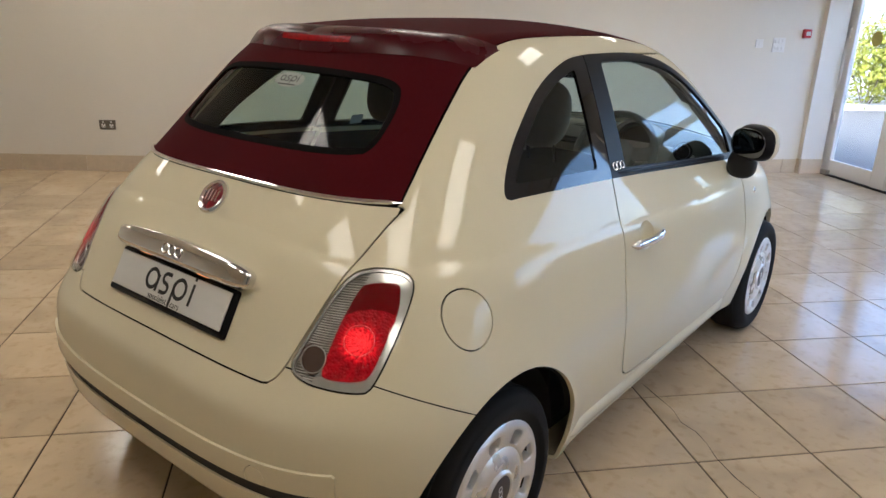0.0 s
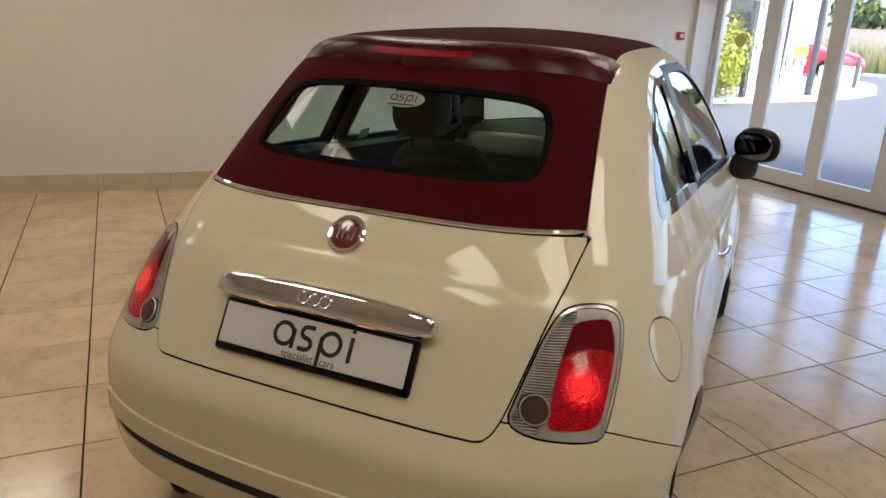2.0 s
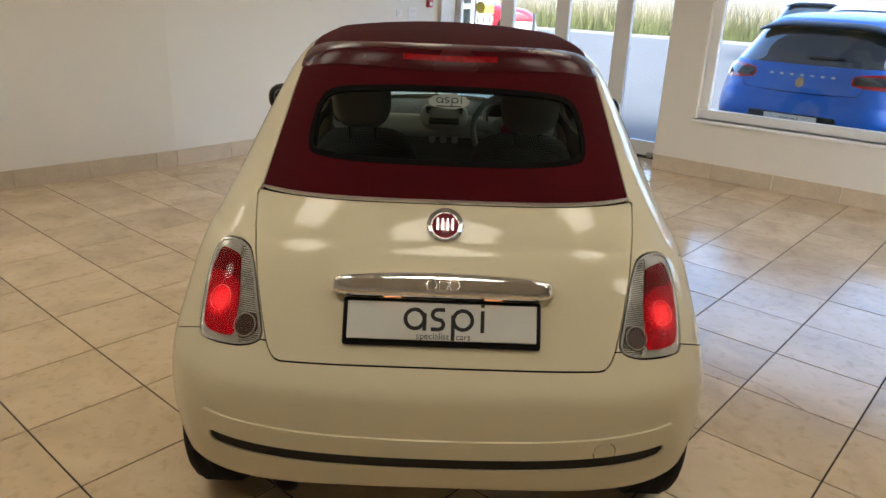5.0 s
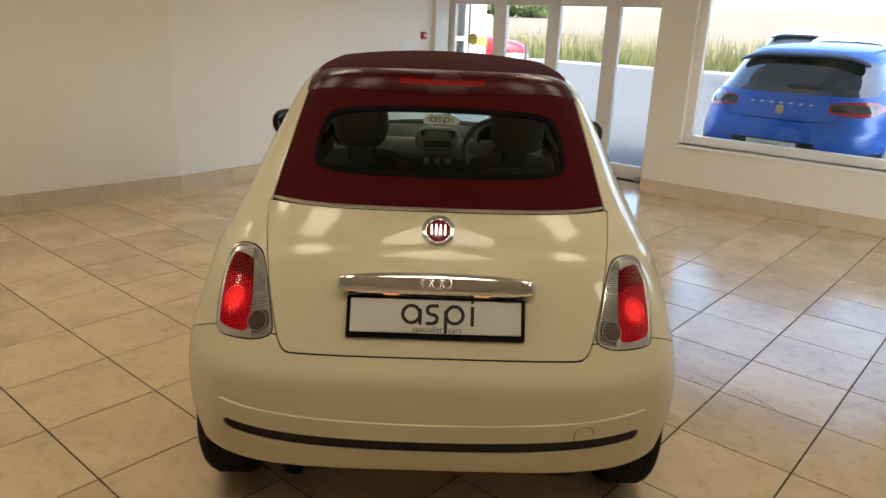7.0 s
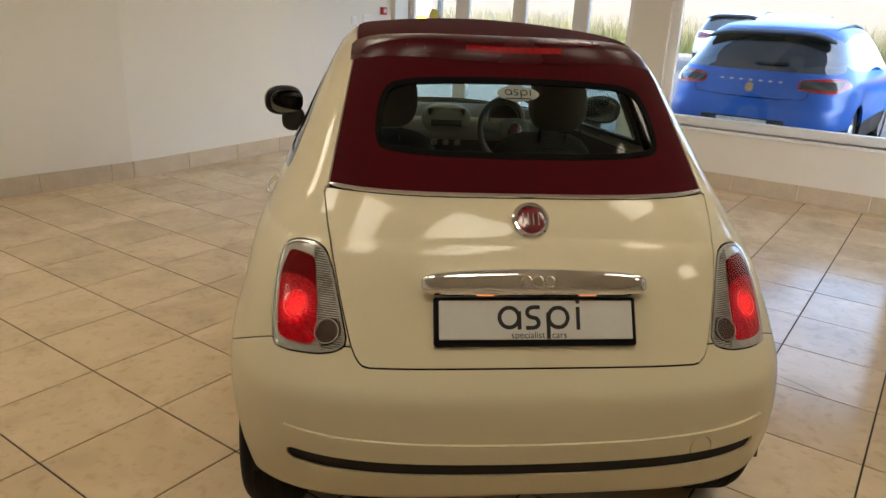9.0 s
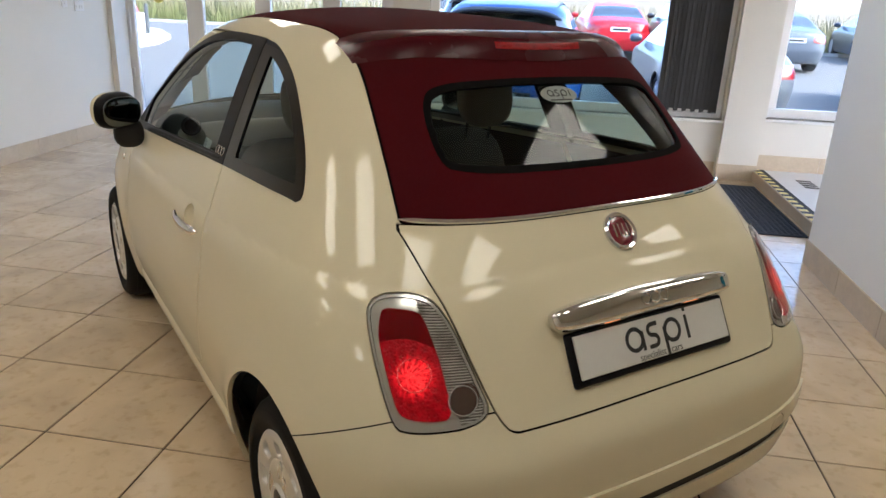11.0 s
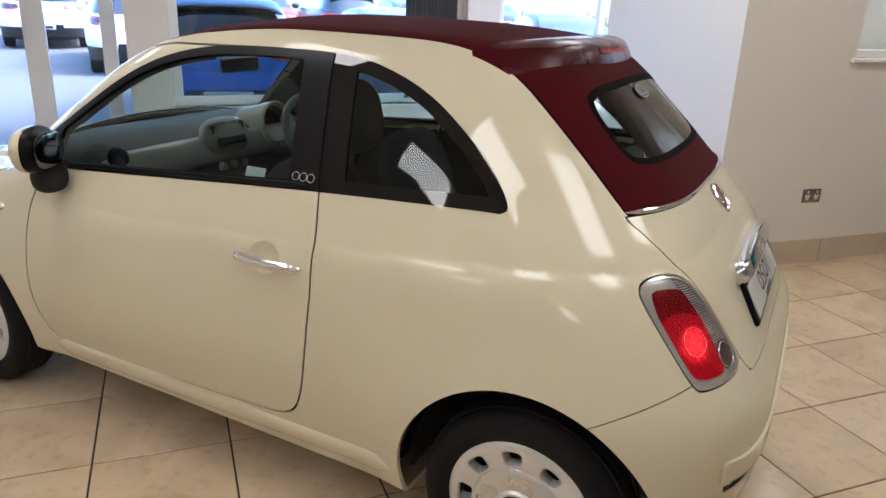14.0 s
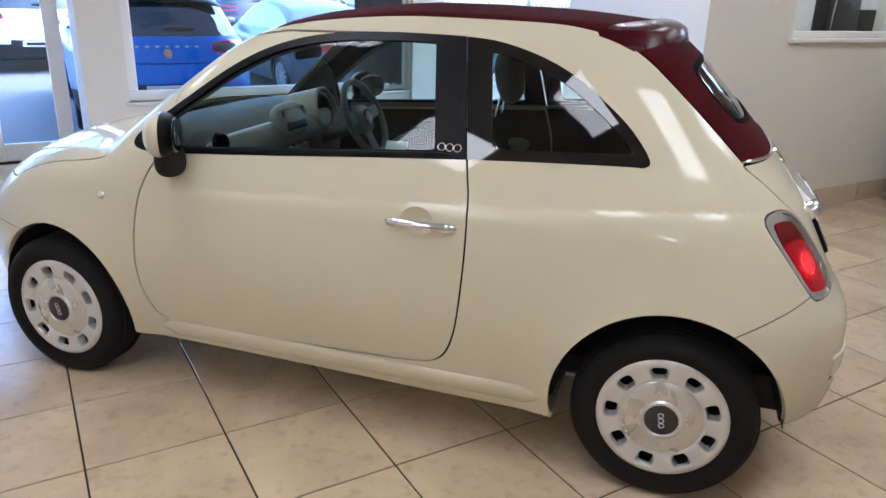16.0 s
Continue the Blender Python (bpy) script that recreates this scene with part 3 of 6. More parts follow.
# ---- the cream convertible ----
MAIN = dict(
    half_width=[(0.10, 0.735), (0.2, 0.765), (0.26, 0.782), (0.34, 0.80), (0.45, 0.818), (0.55, 0.822), (0.65, 0.815), (0.75, 0.80), (0.85, 0.783), (0.90, 0.7685), (0.94, 0.7525), (0.98, 0.7355),
                (1.05, 0.705), (1.1, 0.683), (1.2, 0.638), (1.3, 0.590), (1.4, 0.539), (1.48, 0.495), (1.6, 0.42)],
    rear=[(0.1, -1.57), (0.2, -1.62), (0.27, -1.655), (0.34, -1.68), (0.42, -1.695), (0.5, -1.697), (0.58, -1.693), (0.625, -1.689), (0.648, -1.678), (0.67, -1.658), (0.70, -1.640), (0.76, -1.605),
          (0.868, -1.545), (0.95, -1.495), (1.04, -1.430), (1.085, -1.390), (1.2, -1.285), (1.3, -1.19), (1.38, -1.112), (1.44, -1.05), (1.6, -0.88)],
    rear_round=[(0.1, 4.4), (0.6, 4.4), (0.75, 4.2), (0.95, 4.1), (1.08, 3.8), (1.4, 3.4), (1.6, 3.3)],
    rear_from=[(0.1, -0.9), (0.7, -0.9), (0.95, -0.6), (1.1, -0.5), (1.6, -0.5)],
    front=[(0.1, 1.83), (0.3, 1.90), (0.5, 1.92), (0.7, 1.89), (0.9, 1.83), (1.6, 1.75)],
    front_round=[(0.1, 3.8), (0.6, 3.6), (1.0, 3.2), (1.6, 2.8)],
    top=[(-1.5, 1.40), (-1.07, 1.462), (-0.89, 1.485), (-0.61, 1.508), (-0.17, 1.516), (0.22, 1.483), (0.41, 1.445), (0.54, 1.395), (0.785, 1.24), (1.02, 1.072), (1.10, 1.015), (1.185, 0.99),
         (1.35, 0.967), (1.55, 0.918), (1.70, 0.848), (1.83, 0.73), (1.95, 0.5), (2.15, 0.2)],
    bottom=[(-2, 0.325), (-1.5, 0.31), (-1.3, 0.24), (-0.8, 0.205), (0.2, 0.218), (0.8, 0.222), (1.5, 0.2), (2, 0.2)],
    front_from=0.45, blend=0.10, crown=0.15, bow=0.2, wheels=[(-1.15, 0.29), (1.222, 0.29)], flare=0.016, arch=0.335,
    crease=[(-1.7, 0.955), (-1.3, 0.954), (-1.0, 0.944), (-0.7, 0.920), (-0.36, 0.902), (0.0, 0.882), (0.3, 0.865), (1.0, 0.84)])
ZB = lambda y: 0.955 + (0.87 - y) * 0.065
WINDOW = rounded([(0.935, 0.953), (0.66, 1.15), (0.43, 1.315), (0.225, 1.392), (-0.03, 1.420), (-0.385, 1.416), (-0.53, 1.402), (-0.72, 1.340), (-0.88, 1.230), (-0.97, 1.15), (-1.035, 1.06), (-0.95, 1.067), (-0.44, 1.045), (0.4, 0.985)], 3)
DOOR = rounded([(0.69, 1.40), (0.69, 0.99), (0.755, 0.9), (0.805, 0.76), (0.815, 0.55), (0.79, 0.42), (0.72, 0.30), (0.2, 0.322), (-0.25, 0.335), (-0.40, 0.35), (-0.455, 0.44), (-0.478, 0.60), (-0.485, 0.89), (-0.45, 1.045), (-0.395, 1.40), (-0.39, 1.42)], 2)
BOOT = rounded([(0.0, 1.077), (0.56, 1.077), (0.553, 1.064), (0.54, 0.99), (0.53, 0.955), (0.497, 0.81), (0.462, 0.692), (0.40, 0.692), (0, 0.692), (-0.40, 0.692), (-0.462, 0.692), (-0.497, 0.81), (-0.53, 0.955), (-0.54, 0.99), (-0.553, 1.064), (-0.56, 1.077)], 2)
LAMP = rounded([(-0.365, 0.935), (-0.295, 0.958), (-0.200, 0.942), (-0.206, 0.880), (-0.270, 0.722), (-0.302, 0.707), (-0.487, 0.718), (-0.45, 0.790)], 2)
LENS_RED = rounded(corner=0.12, cuts=2, poly=[(-0.320, 0.925), (-0.232, 0.927), (-0.230, 0.873), (-0.284, 0.733), (-0.402, 0.729), (-0.363, 0.84)])
LAMP_C, LAMP_S = 0.83, 0.55

car = thing("convertible_car", "small cream convertible hatchback with a dark red fabric roof, lamps lit", "car")
MV, MN, MF = nets(car_field(MAIN), (-0.90, -1.80, 0.12), (0.90, 1.95, 1.56), 0.0165)
BVH = BVHTree.FromPolygons([tuple(v) for v in MV], [tuple(map(int, f)) for f in MF])
body_f = car_field(MAIN)


def on_rear(x, z):
    p, n, _, _ = BVH.ray_cast(Vector((x, -3, z)), Vector((0, 1, 0)))
    return p, n


def on_side(sx, y, z):
    p, n, _, _ = BVH.ray_cast(Vector((sx * 2, y, z)), Vector((-sx, 0, 0)))
    return p, n


def sf(fn):
    """A field of vertex places from a function of x, y, z."""
    return lambda V: fn(V[:, 0], V[:, 1], V[:, 2])


gaps = []
M = (MV, MN, MF)
# wheel openings
for wy, wr in ((-1.15, 0.362), (1.222, 0.348)):
    f = lambda V, wy=wy, wr=wr: np.where((np.abs(V[:, 0]) > 0.45), np.maximum(np.hypot(V[:, 1] - wy, V[:, 2] - 0.300) - wr, -1), 1.0)
    _, M = split(M, f(M[0]))
    M = compact(M)
# side windows: trim, door glass, quarter glass
glass = {}
for sx in (1, -1):
    f = lambda V, sx=sx: np.where(V[:, 0] * sx > 0.3, sd_poly(V[:, 1], V[:, 2], WINDOW), 1.0)
    w, M = split(M, f(M[0]))
    glass[sx], M = compact(w), compact(M)
# soft top
def roof_f(x, y, z):
    b = 0.468 + np.clip(1.45 - z, 0, 1) * 0.20
    return np.maximum(np.maximum(np.abs(x) - b, y - 0.41 + 0.22 * x * x), np.maximum(1.077 - z, -2))
ROOF, M = slit(M, sf(roof_f), 0.0025, gaps)
# windscreen
def screen_f(x, y, z):
    return np.where(y > 0.3, np.maximum(np.abs(x) - 0.60 + (z - 1.0) * 0.42, np.maximum(np.maximum(y + 0.22 * x * x - 1.045, 0.49 - y - 0.22 * x * x), 0.9 - z)), 1.0)
SCREEN, M = slit(M, sf(screen_f), 0.004, gaps)
# bonnet shut line
def bonnet_f(x, y, z):
    return np.where(y > 0.9, np.maximum(np.abs(x) - 0.69 - 0.06 * np.clip(1.4 - y, -1, 1), np.maximum(1.085 - y - 0.2 * x * x, 0.79 - z)), 1.0)
BONNET, M = slit(M, sf(bonnet_f), 0.002, gaps)
# boot
boot_f = lambda V: np.where(V[:, 1] < -1.0, sd_poly(V[:, 0], V[:, 2], BOOT), 1.0)
BOOTM, M = slit(M, boot_f, 0.0021, gaps)
# rear lamps
lamp = {}
for sx in (1, -1):
    f = lambda V, sx=sx: np.where((V[:, 0] * sx > 0.3) & (V[:, 1] < -1), sd_poly(LAMP_C * V[:, 0] * sx + LAMP_S * V[:, 1], V[:, 2], LAMP), 1.0)
    lamp[sx], M = slit(M, f, 0.002, gaps)
# doors
doors = {}
for sx in (1, -1):
    f = lambda V, sx=sx: np.where(V[:, 0] * sx > 0.3, sd_poly(V[:, 1], V[:, 2], DOOR), 1.0)
    doors[sx], M = slit(M, f, 0.0032, gaps)
# fuel flap, on one flank only
flap_f = lambda V: np.where(V[:, 0] > 0.4, np.hypot(V[:, 1] + 1.275, V[:, 2] - 0.833) - 0.070, 1.0)
FLAP, M = slit(M, flap_f, 0.0018, gaps)
# bumpers
def bumper_f(x, y, z):
    return np.where(y < -0.9, np.maximum(z - np.minimum(0.60 + 0.53 * (-1.28 - y), 0.735), y + 1.05), 1.0)
BUMP, M = slit(M, sf(bumper_f), 0.0018, gaps)
fbump_f = lambda V: np.where(V[:, 1] > 1.2, np.maximum(V[:, 2] - 0.60, 1.25 - V[:, 1]), 1.0)
FBUMP, M = slit(M, fbump_f, 0.0015, gaps)
strip_z = lambda x: 0.432 + 0.075 * x * x
STRIP, BUMP = split(BUMP, sf(lambda x, y, z: np.where(y < -1.3, np.maximum(np.abs(z - strip_z(x) + 0.009) - 0.021 * np.clip((0.655 - np.abs(x)) / 0.03, 0, 1), np.abs(x) - 0.64), 1.0))(BUMP[0]))
INS, BUMP = split(BUMP, sf(lambda x, y, z: np.where(y < -1.3, np.maximum(np.maximum(z - 0.500 - 0.082 * x * x, strip_z(x) + 0.006 - z), np.abs(x) - 0.655), 1.0))(BUMP[0]))
TOW, INS = slit(INS, sf(lambda x, y, z: np.hypot(x - 0.455, z - 0.474) - 0.031), 0.0012, gaps)

shell = skin("body_shell", M, paint, car, "cream gloss paint", lip=0.014)
skin("bonnet", BONNET, paint, car)
skin("shut_line", join([(v - n * 0.007, n, f) for v, n, f in gaps]), cavity, car, "dark gaps between the panels", lip=0)
bumper = skin("rear_bumper", BUMP, paint, car, "cream bumper with a dark slot", lip=0.02)
skin("bumper_insert", INS, paint, bumper, lift=0.008, lip=0.012)
skin("towing_cover", TOW, paint, bumper, lift=0.008, lip=0.006)
skin("bumper_slot", STRIP, black_matt, bumper, "black slot along the bumper", lift=-0.006, lip=0)
skin("bumper_liner", (BUMP[0] - BUMP[1] * 0.02, -BUMP[1], BUMP[2][:, ::-1]), black_matt, bumper, "black inner side", lip=0)
skin("front_bumper", FBUMP, paint, car, lip=0.02)
skin("fuel_flap", FLAP, paint, car, lip=0.008)
wind = skin("windscreen", SCREEN, screen_glass, car, lip=0.004)
# soft top with its rear window
RW = rounded([(-0.418, 1.197), (-0.405, 1.302), (-0.365, 1.354), (-0.2, 1.367), (0, 1.370), (0.2, 1.367), (0.365, 1.354), (0.405, 1.302), (0.418, 1.197), (0.385, 1.170), (0, 1.164), (-0.385, 1.170)], 2)
rw_f = lambda V: np.where(V[:, 1] < -0.9, sd_poly(V[:, 0], V[:, 2], RW), 1.0)
RWIN, ROOFM = split(ROOF, rw_f(ROOF[0]))
GL, SEAL = split(compact(RWIN), rw_f(compact(RWIN)[0]) + 0.015)
roof = skin("soft_top", ROOFM, fabric, car, "dark red fabric folding roof", lip=0.02)
skin("rear_window", GL, rear_glass, roof, "tinted rear window glass", lip=0.003, lift=-0.004)
skin("rear_window_seal", SEAL, cavity, roof, lip=0.006, lift=0.001)
inner = (ROOFM[0] - ROOFM[1] * 0.025, -ROOFM[1], ROOFM[2][:, ::-1])
skin("headlining", inner, headlining, roof, "black cloth headlining", lip=0)
# inner lining of the shell and doors
SHI = (M[0] - M[1] * 0.035, -M[1], M[2][:, ::-1])
keep, _ = split(SHI, np.where((SHI[0][:, 1] < 0.95) & (SHI[0][:, 1] > -1.5) & (SHI[0][:, 2] > 0.35), -1.0, 1.0))
upper, keep = split(keep, sf(lambda x, y, z: np.where(y > -0.35, 1.03 - z, 1.0))(keep[0]))
for half in split(keep, keep[0][:, 0]):
    half = compact(half)
    for piece in split(half, half[0][:, 1] + 0.2):
        skin("cabin_lining", compact(piece), lining, car, "grey cabin lining", lip=0)
skin("pillar_lining", compact(upper), pillar_grey, car, "pale grey windscreen pillar lining", lip=0)
boot = skin("boot_lid", BOOTM, paint, car, "cream boot lid", lip=0.014)
for sx in (1, -1):
    el = lambda V: np.hypot((V[:, 1] + 0.31) / 0.058, (V[:, 2] - 0.842) / 0.047)
    dish, doors[sx] = split(doors[sx], np.where(np.abs(doors[sx][0][:, 1] + 0.31) < 0.2, (el(doors[sx][0]) - 1) * 0.05, 1.0))
    dish, doors[sx] = compact(dish), compact(doors[sx])
    d = skin("door", doors[sx], paint, car, "cream door with chrome handle", lip=0.004)
    e_ = el(dish[0])
    bend = np.stack([0 * e_, (dish[0][:, 1] + 0.31) / 0.058 ** 2, (dish[0][:, 2] - 0.842) / 0.047 ** 2], 1) * 0.036
    dn = dish[1] - bend
    skin("handle_dish", (dish[0] - dish[1] * (0.018 * np.clip(1 - e_ ** 2, 0, 1) + 0.001)[:, None], dn / np.linalg.norm(dn, axis=1)[:, None], dish[2]), paint, d, "hollow behind the door handle", lip=0)
    DI = (doors[sx][0] - doors[sx][1] * 0.05, -doors[sx][1], doors[sx][2][:, ::-1])
    skin("door_card", DI, lining, d, "grey inner door card", lip=0)
    g = glass[sx]
    wf = lambda V: sd_poly(V[:, 1], V[:, 2], WINDOW)
    div = lambda V: (V[:, 1] + 0.45) * 0.985 + (V[:, 2] - 1.045) * -0.17
    qm, dm = slit(g, div, 0.003, gaps)
    # the quarter light: black border and pane
    qg, qt = split(qm, np.maximum(wf(qm[0]) + 0.034, div(qm[0]) + 0.085))
    qw = skin("quarter_window", qt, pillar_black, car, "black trimmed quarter window", lip=0.01, lift=0.001)
    skin("quarter_glass", qg, car_glass, qw, lip=0.003, lift=-0.004)
    dg, dt = split(dm, np.maximum(wf(dm[0]) + 0.026, np.maximum(0.105 - div(dm[0]), dm[0][:, 1] - 0.69)))
    tri, dt = split(compact(dt), np.maximum(wf(compact(dt)[0]) + 0.022, 0.72 - compact(dt)[0][:, 1]))
    skin("window_trim", dt, black_trim, d, "black window surround", lip=0.012, lift=0.001)
    back, _ = split(dt, 0.10 - dt[0][:, 1])
    back = compact(back)
    skin("pillar_cover", (back[0] - back[1] * 0.030, -back[1], back[2][:, ::-1]), pillar_grey, d, "pale grey inner pillar cover", lip=0)
    skin("door_glass", dg, car_glass, d, lip=0.003, lift=-0.005)
    if len(tri[2]):
        skin("mirror_triangle", tri, black_matt, d, lip=0.004)
    # chrome edge under the glass
    ys = np.linspace(0.62, -0.40, 30)
    pts = [on_side(sx, y, ZB(y) + 0.016) for y in ys]
    part("waist_moulding", sweep([p + n * 0.003 for p, n in pts], [n for _, n in pts], 0.008, 0.006), black_trim, d, smooth=True)
    # door handle: a recess dish and a chrome grip
    pts = [on_side(sx, y, 0.838 - 0.004 * math.cos(9 * (y + 0.33))) for y in np.linspace(-0.205, -0.455, 16)]
    bow = [0.012 + 0.024 * math.sin(math.pi * i / 15) ** 0.5 for i in range(16)]
    part("door_handle", sweep([p + n * b for (p, n), b in zip(pts, bow)], [n for _, n in pts], 0.0145, 0.009, 10), chrome, d, "chrome grip handle", smooth=True)
    # model badge on the door pillar: three chrome rings
    p, n = on_side(sx, -0.388, 1.075)
    bm = bmesh.new()
    q = n.to_track_quat("Z", "Y").to_matrix().to_4x4()
    side = Vector((0, 1, 0)) - n * n.y
    for k in (-1, 0, 1):
        part_bm = lathe([(0.0105, 0.0), (0.0125, 0.0015), (0.0142, 0.0), (0.0125, -0.0015)], 20, "z", True)
        part_bm.transform(Matrix.Translation(p + n * 0.003 + side * (k * 0.027)) @ q)
        tmp = bpy.data.meshes.new("t")
        part_bm.to_mesh(tmp)
        part_bm.free()
        bm.from_mesh(tmp)
        bpy.data.meshes.remove(tmp)
    part("model_badge", bm, chrome, d, "three chrome rings", smooth=True)
    # side repeater
    p, n = on_side(sx, 0.965, 0.79)
    part("side_repeater", blob(0.006, 0.016, 0.016, m=Matrix.Translation(p) @ n.to_track_quat("X", "Z").to_matrix().to_4x4(), n=10), chrome, car, smooth=True)
    # door mirror: pod turned towards the driver on a short fat foot
    mm = pose(sx * 0.855, 0.60, 1.062, 0, 0, sx * -27)
    mir = part("door_mirror", blob(0.100, 0.054, 0.074, 2.6, 2.2, 2.5, m=mm), black_trim, car, "black-backed door mirror with cream cap", smooth=True)
    cap = blob(0.1016, 0.0568, 0.0756, 2.6, 2.2, 2.5)
    bmesh.ops.bisect_plane(cap, geom=cap.verts[:] + cap.edges[:] + cap.faces[:], plane_co=(0, -0.006, 0), plane_no=(0, 1, 0), clear_inner=True)
    cap.transform(mm)
    part("mirror_cap", cap, paint, mir, smooth=True)
    part("mirror_glass", blob(0.088, 0.008, 0.060, 2.8, 2.0, 2.6, m=mm @ pose(0, -0.049, 0)), mirror_glass, mir, "silvered mirror glass", smooth=True)
    foot = blob(0.060, 0.044, 0.064, 2.4, 2.6, 3.0, 18)
    for v in foot.verts:
        v.co.x *= 1 - 1.6 * max(v.co.z, 0)
        v.co.y *= 1 - 2.6 * max(v.co.z, 0)
    foot.transform(pose(sx * 0.808, 0.615, 0.966))
    part("mirror_foot", foot, black_matt, mir, "black plastic foot", smooth=True)

# ---- boot fittings, lamps, wheels ----
def lit_lens(name, centre):
    """Deep red moulded lens, lit from a bulb behind it: fluted round the bulb, brightest near it."""
    m, nt, b = _shader(name)
    N = nt.nodes.new
    L = nt.links.new
    geo, rel, ln, sep = N("ShaderNodeTexCoord"), N("ShaderNodeVectorMath"), N("ShaderNodeVectorMath"), N("ShaderNodeSeparateXYZ")
    rel.operation, ln.operation = "SUBTRACT", "LENGTH"
    rel.inputs[1].default_value = centre
    L(geo.outputs["Object"], rel.inputs[0])
    L(rel.outputs[0], ln.inputs[0])
    L(rel.outputs[0], sep.inputs[0])
    fall = N("ShaderNodeMapRange")
    fall.interpolation_type = "SMOOTHSTEP"
    fall.inputs[1].default_value, fall.inputs[2].default_value = 0.010, 0.060
    fall.inputs[3].default_value, fall.inputs[4].default_value = 1.0, 0.16
    L(ln.outputs["Value"], fall.inputs[0])
    # a second, smaller pool of light in the foot of the lens
    rel2, ln2, low, both = N("ShaderNodeVectorMath"), N("ShaderNodeVectorMath"), N("ShaderNodeMapRange"), N("ShaderNodeMath")
    rel2.operation, ln2.operation, both.operation = "SUBTRACT", "LENGTH", "MAXIMUM"
    rel2.inputs[1].default_value = (centre[0], centre[1], centre[2] - 0.056)
    L(geo.outputs["Object"], rel2.inputs[0])
    L(rel2.outputs[0], ln2.inputs[0])
    low.interpolation_type = "SMOOTHSTEP"
    low.inputs[1].default_value, low.inputs[2].default_value = 0.008, 0.040
    low.inputs[3].default_value, low.inputs[4].default_value = 0.75, 0.0
    L(ln2.outputs["Value"], low.inputs[0])
    L(fall.outputs[0], both.inputs[0])
    L(low.outputs[0], both.inputs[1])
    ang, sn, rr = N("ShaderNodeMath"), N("ShaderNodeMath"), N("ShaderNodeMath")
    ang.operation, sn.operation, rr.operation = "ARCTAN2", "SINE", "MULTIPLY"
    L(sep.outputs["Z"], ang.inputs[0])
    L(sep.outputs["Y"], ang.inputs[1])
    rr.inputs[1].default_value = 30
    L(ang.outputs[0], rr.inputs[0])
    L(rr.outputs[0], sn.inputs[0])
    vor = N("ShaderNodeTexVoronoi")
    vor.inputs["Scale"].default_value = 150
    L(geo.outputs["Object"], vor.inputs["Vector"])
    tex = N("ShaderNodeMath")
    tex.operation = "MULTIPLY_ADD"
    tex.inputs[1].default_value = 0.30
    L(sn.outputs[0], tex.inputs[0])
    v2 = N("ShaderNodeMapRange")
    v2.inputs[2].default_value, v2.inputs[3].default_value, v2.inputs[4].default_value = 0.75, 0.12, 1.35
    L(vor.outputs["Distance"], v2.inputs[0])
    L(v2.outputs[0], tex.inputs[2])
    st = N("ShaderNodeMath")
    st.operation = "MULTIPLY"
    L(both.outputs[0], st.inputs[0])
    L(tex.outputs[0], st.inputs[1])
    ramp = N("ShaderNodeValToRGB")
    e = ramp.color_ramp.elements
    e[0].position, e[0].color = 0.0, (0.05, 0.0003, 0.0006, 1)
    e[1].position, e[1].color = 1.0, (1.0, 0.030, 0.024, 1)
    for q, c in ((0.25, (0.22, 0.001, 0.003, 1)), (0.62, (0.72, 0.006, 0.009, 1))):
        x = ramp.color_ramp.elements.new(q)
        x.color = c
    L(st.outputs[0], ramp.inputs[0])
    b.inputs["Base Color"].default_value = (0.08, 0.0005, 0.001, 1)
    b.inputs["Roughness"].default_value = 0.25
    b.inputs["Specular IOR Level"].default_value = 0.1
    L(ramp.outputs[0], b.inputs["Emission Color"])
    b.inputs["Emission Strength"].default_value = 0.165
    bp = N("ShaderNodeBump")
    bp.inputs["Strength"].default_value, bp.inputs["Distance"].default_value = 0.7, 0.002
    L(tex.outputs[0], bp.inputs["Height"])
    L(bp.outputs[0], b.inputs["Normal"])
    MATS[name] = m
    return m


def ribbed_lens():
    """Clear moulded lens over a dark chamber, with fine upright ribs whose glints and shade are put into the colour."""
    m, nt, b = _shader("ribbed_clear_lens")
    tc, wv, no, rp = (nt.nodes.new("ShaderNode" + k) for k in ("TexCoord", "TexWave", "TexNoise", "ValToRGB"))
    wv.bands_direction = "Z"
    wv.inputs["Scale"].default_value, wv.inputs["Distortion"].default_value = 62, 0.3
    no.inputs["Scale"].default_value = 26
    ml = nt.nodes.new("ShaderNodeMath")
    ml.operation = "MULTIPLY"
    for n in (wv, no):
        nt.links.new(tc.outputs["Object"], n.inputs["Vector"])
        nt.links.new(n.outputs["Fac"], ml.inputs[0 if n is wv else 1])
    e = rp.color_ramp.elements
    e[0].position, e[0].color = 0.16, (0.10, 0.095, 0.08, 1)
    e[1].position, e[1].color = 0.55, (0.50, 0.49, 0.46, 1)
    nt.links.new(ml.outputs[0], rp.inputs[0])
    nt.links.new(rp.outputs[0], b.inputs["Base Color"])
    b.inputs["Metallic"].default_value, b.inputs["Roughness"].default_value = 0.15, 0.25
    bp = nt.nodes.new("ShaderNodeBump")
    bp.inputs["Strength"].default_value, bp.inputs["Distance"].default_value = 0.5, 0.003
    nt.links.new(wv.outputs["Fac"], bp.inputs["Height"])
    nt.links.new(bp.outputs[0], b.inputs["Normal"])
    MATS["ribbed_clear_lens"] = m
    return m


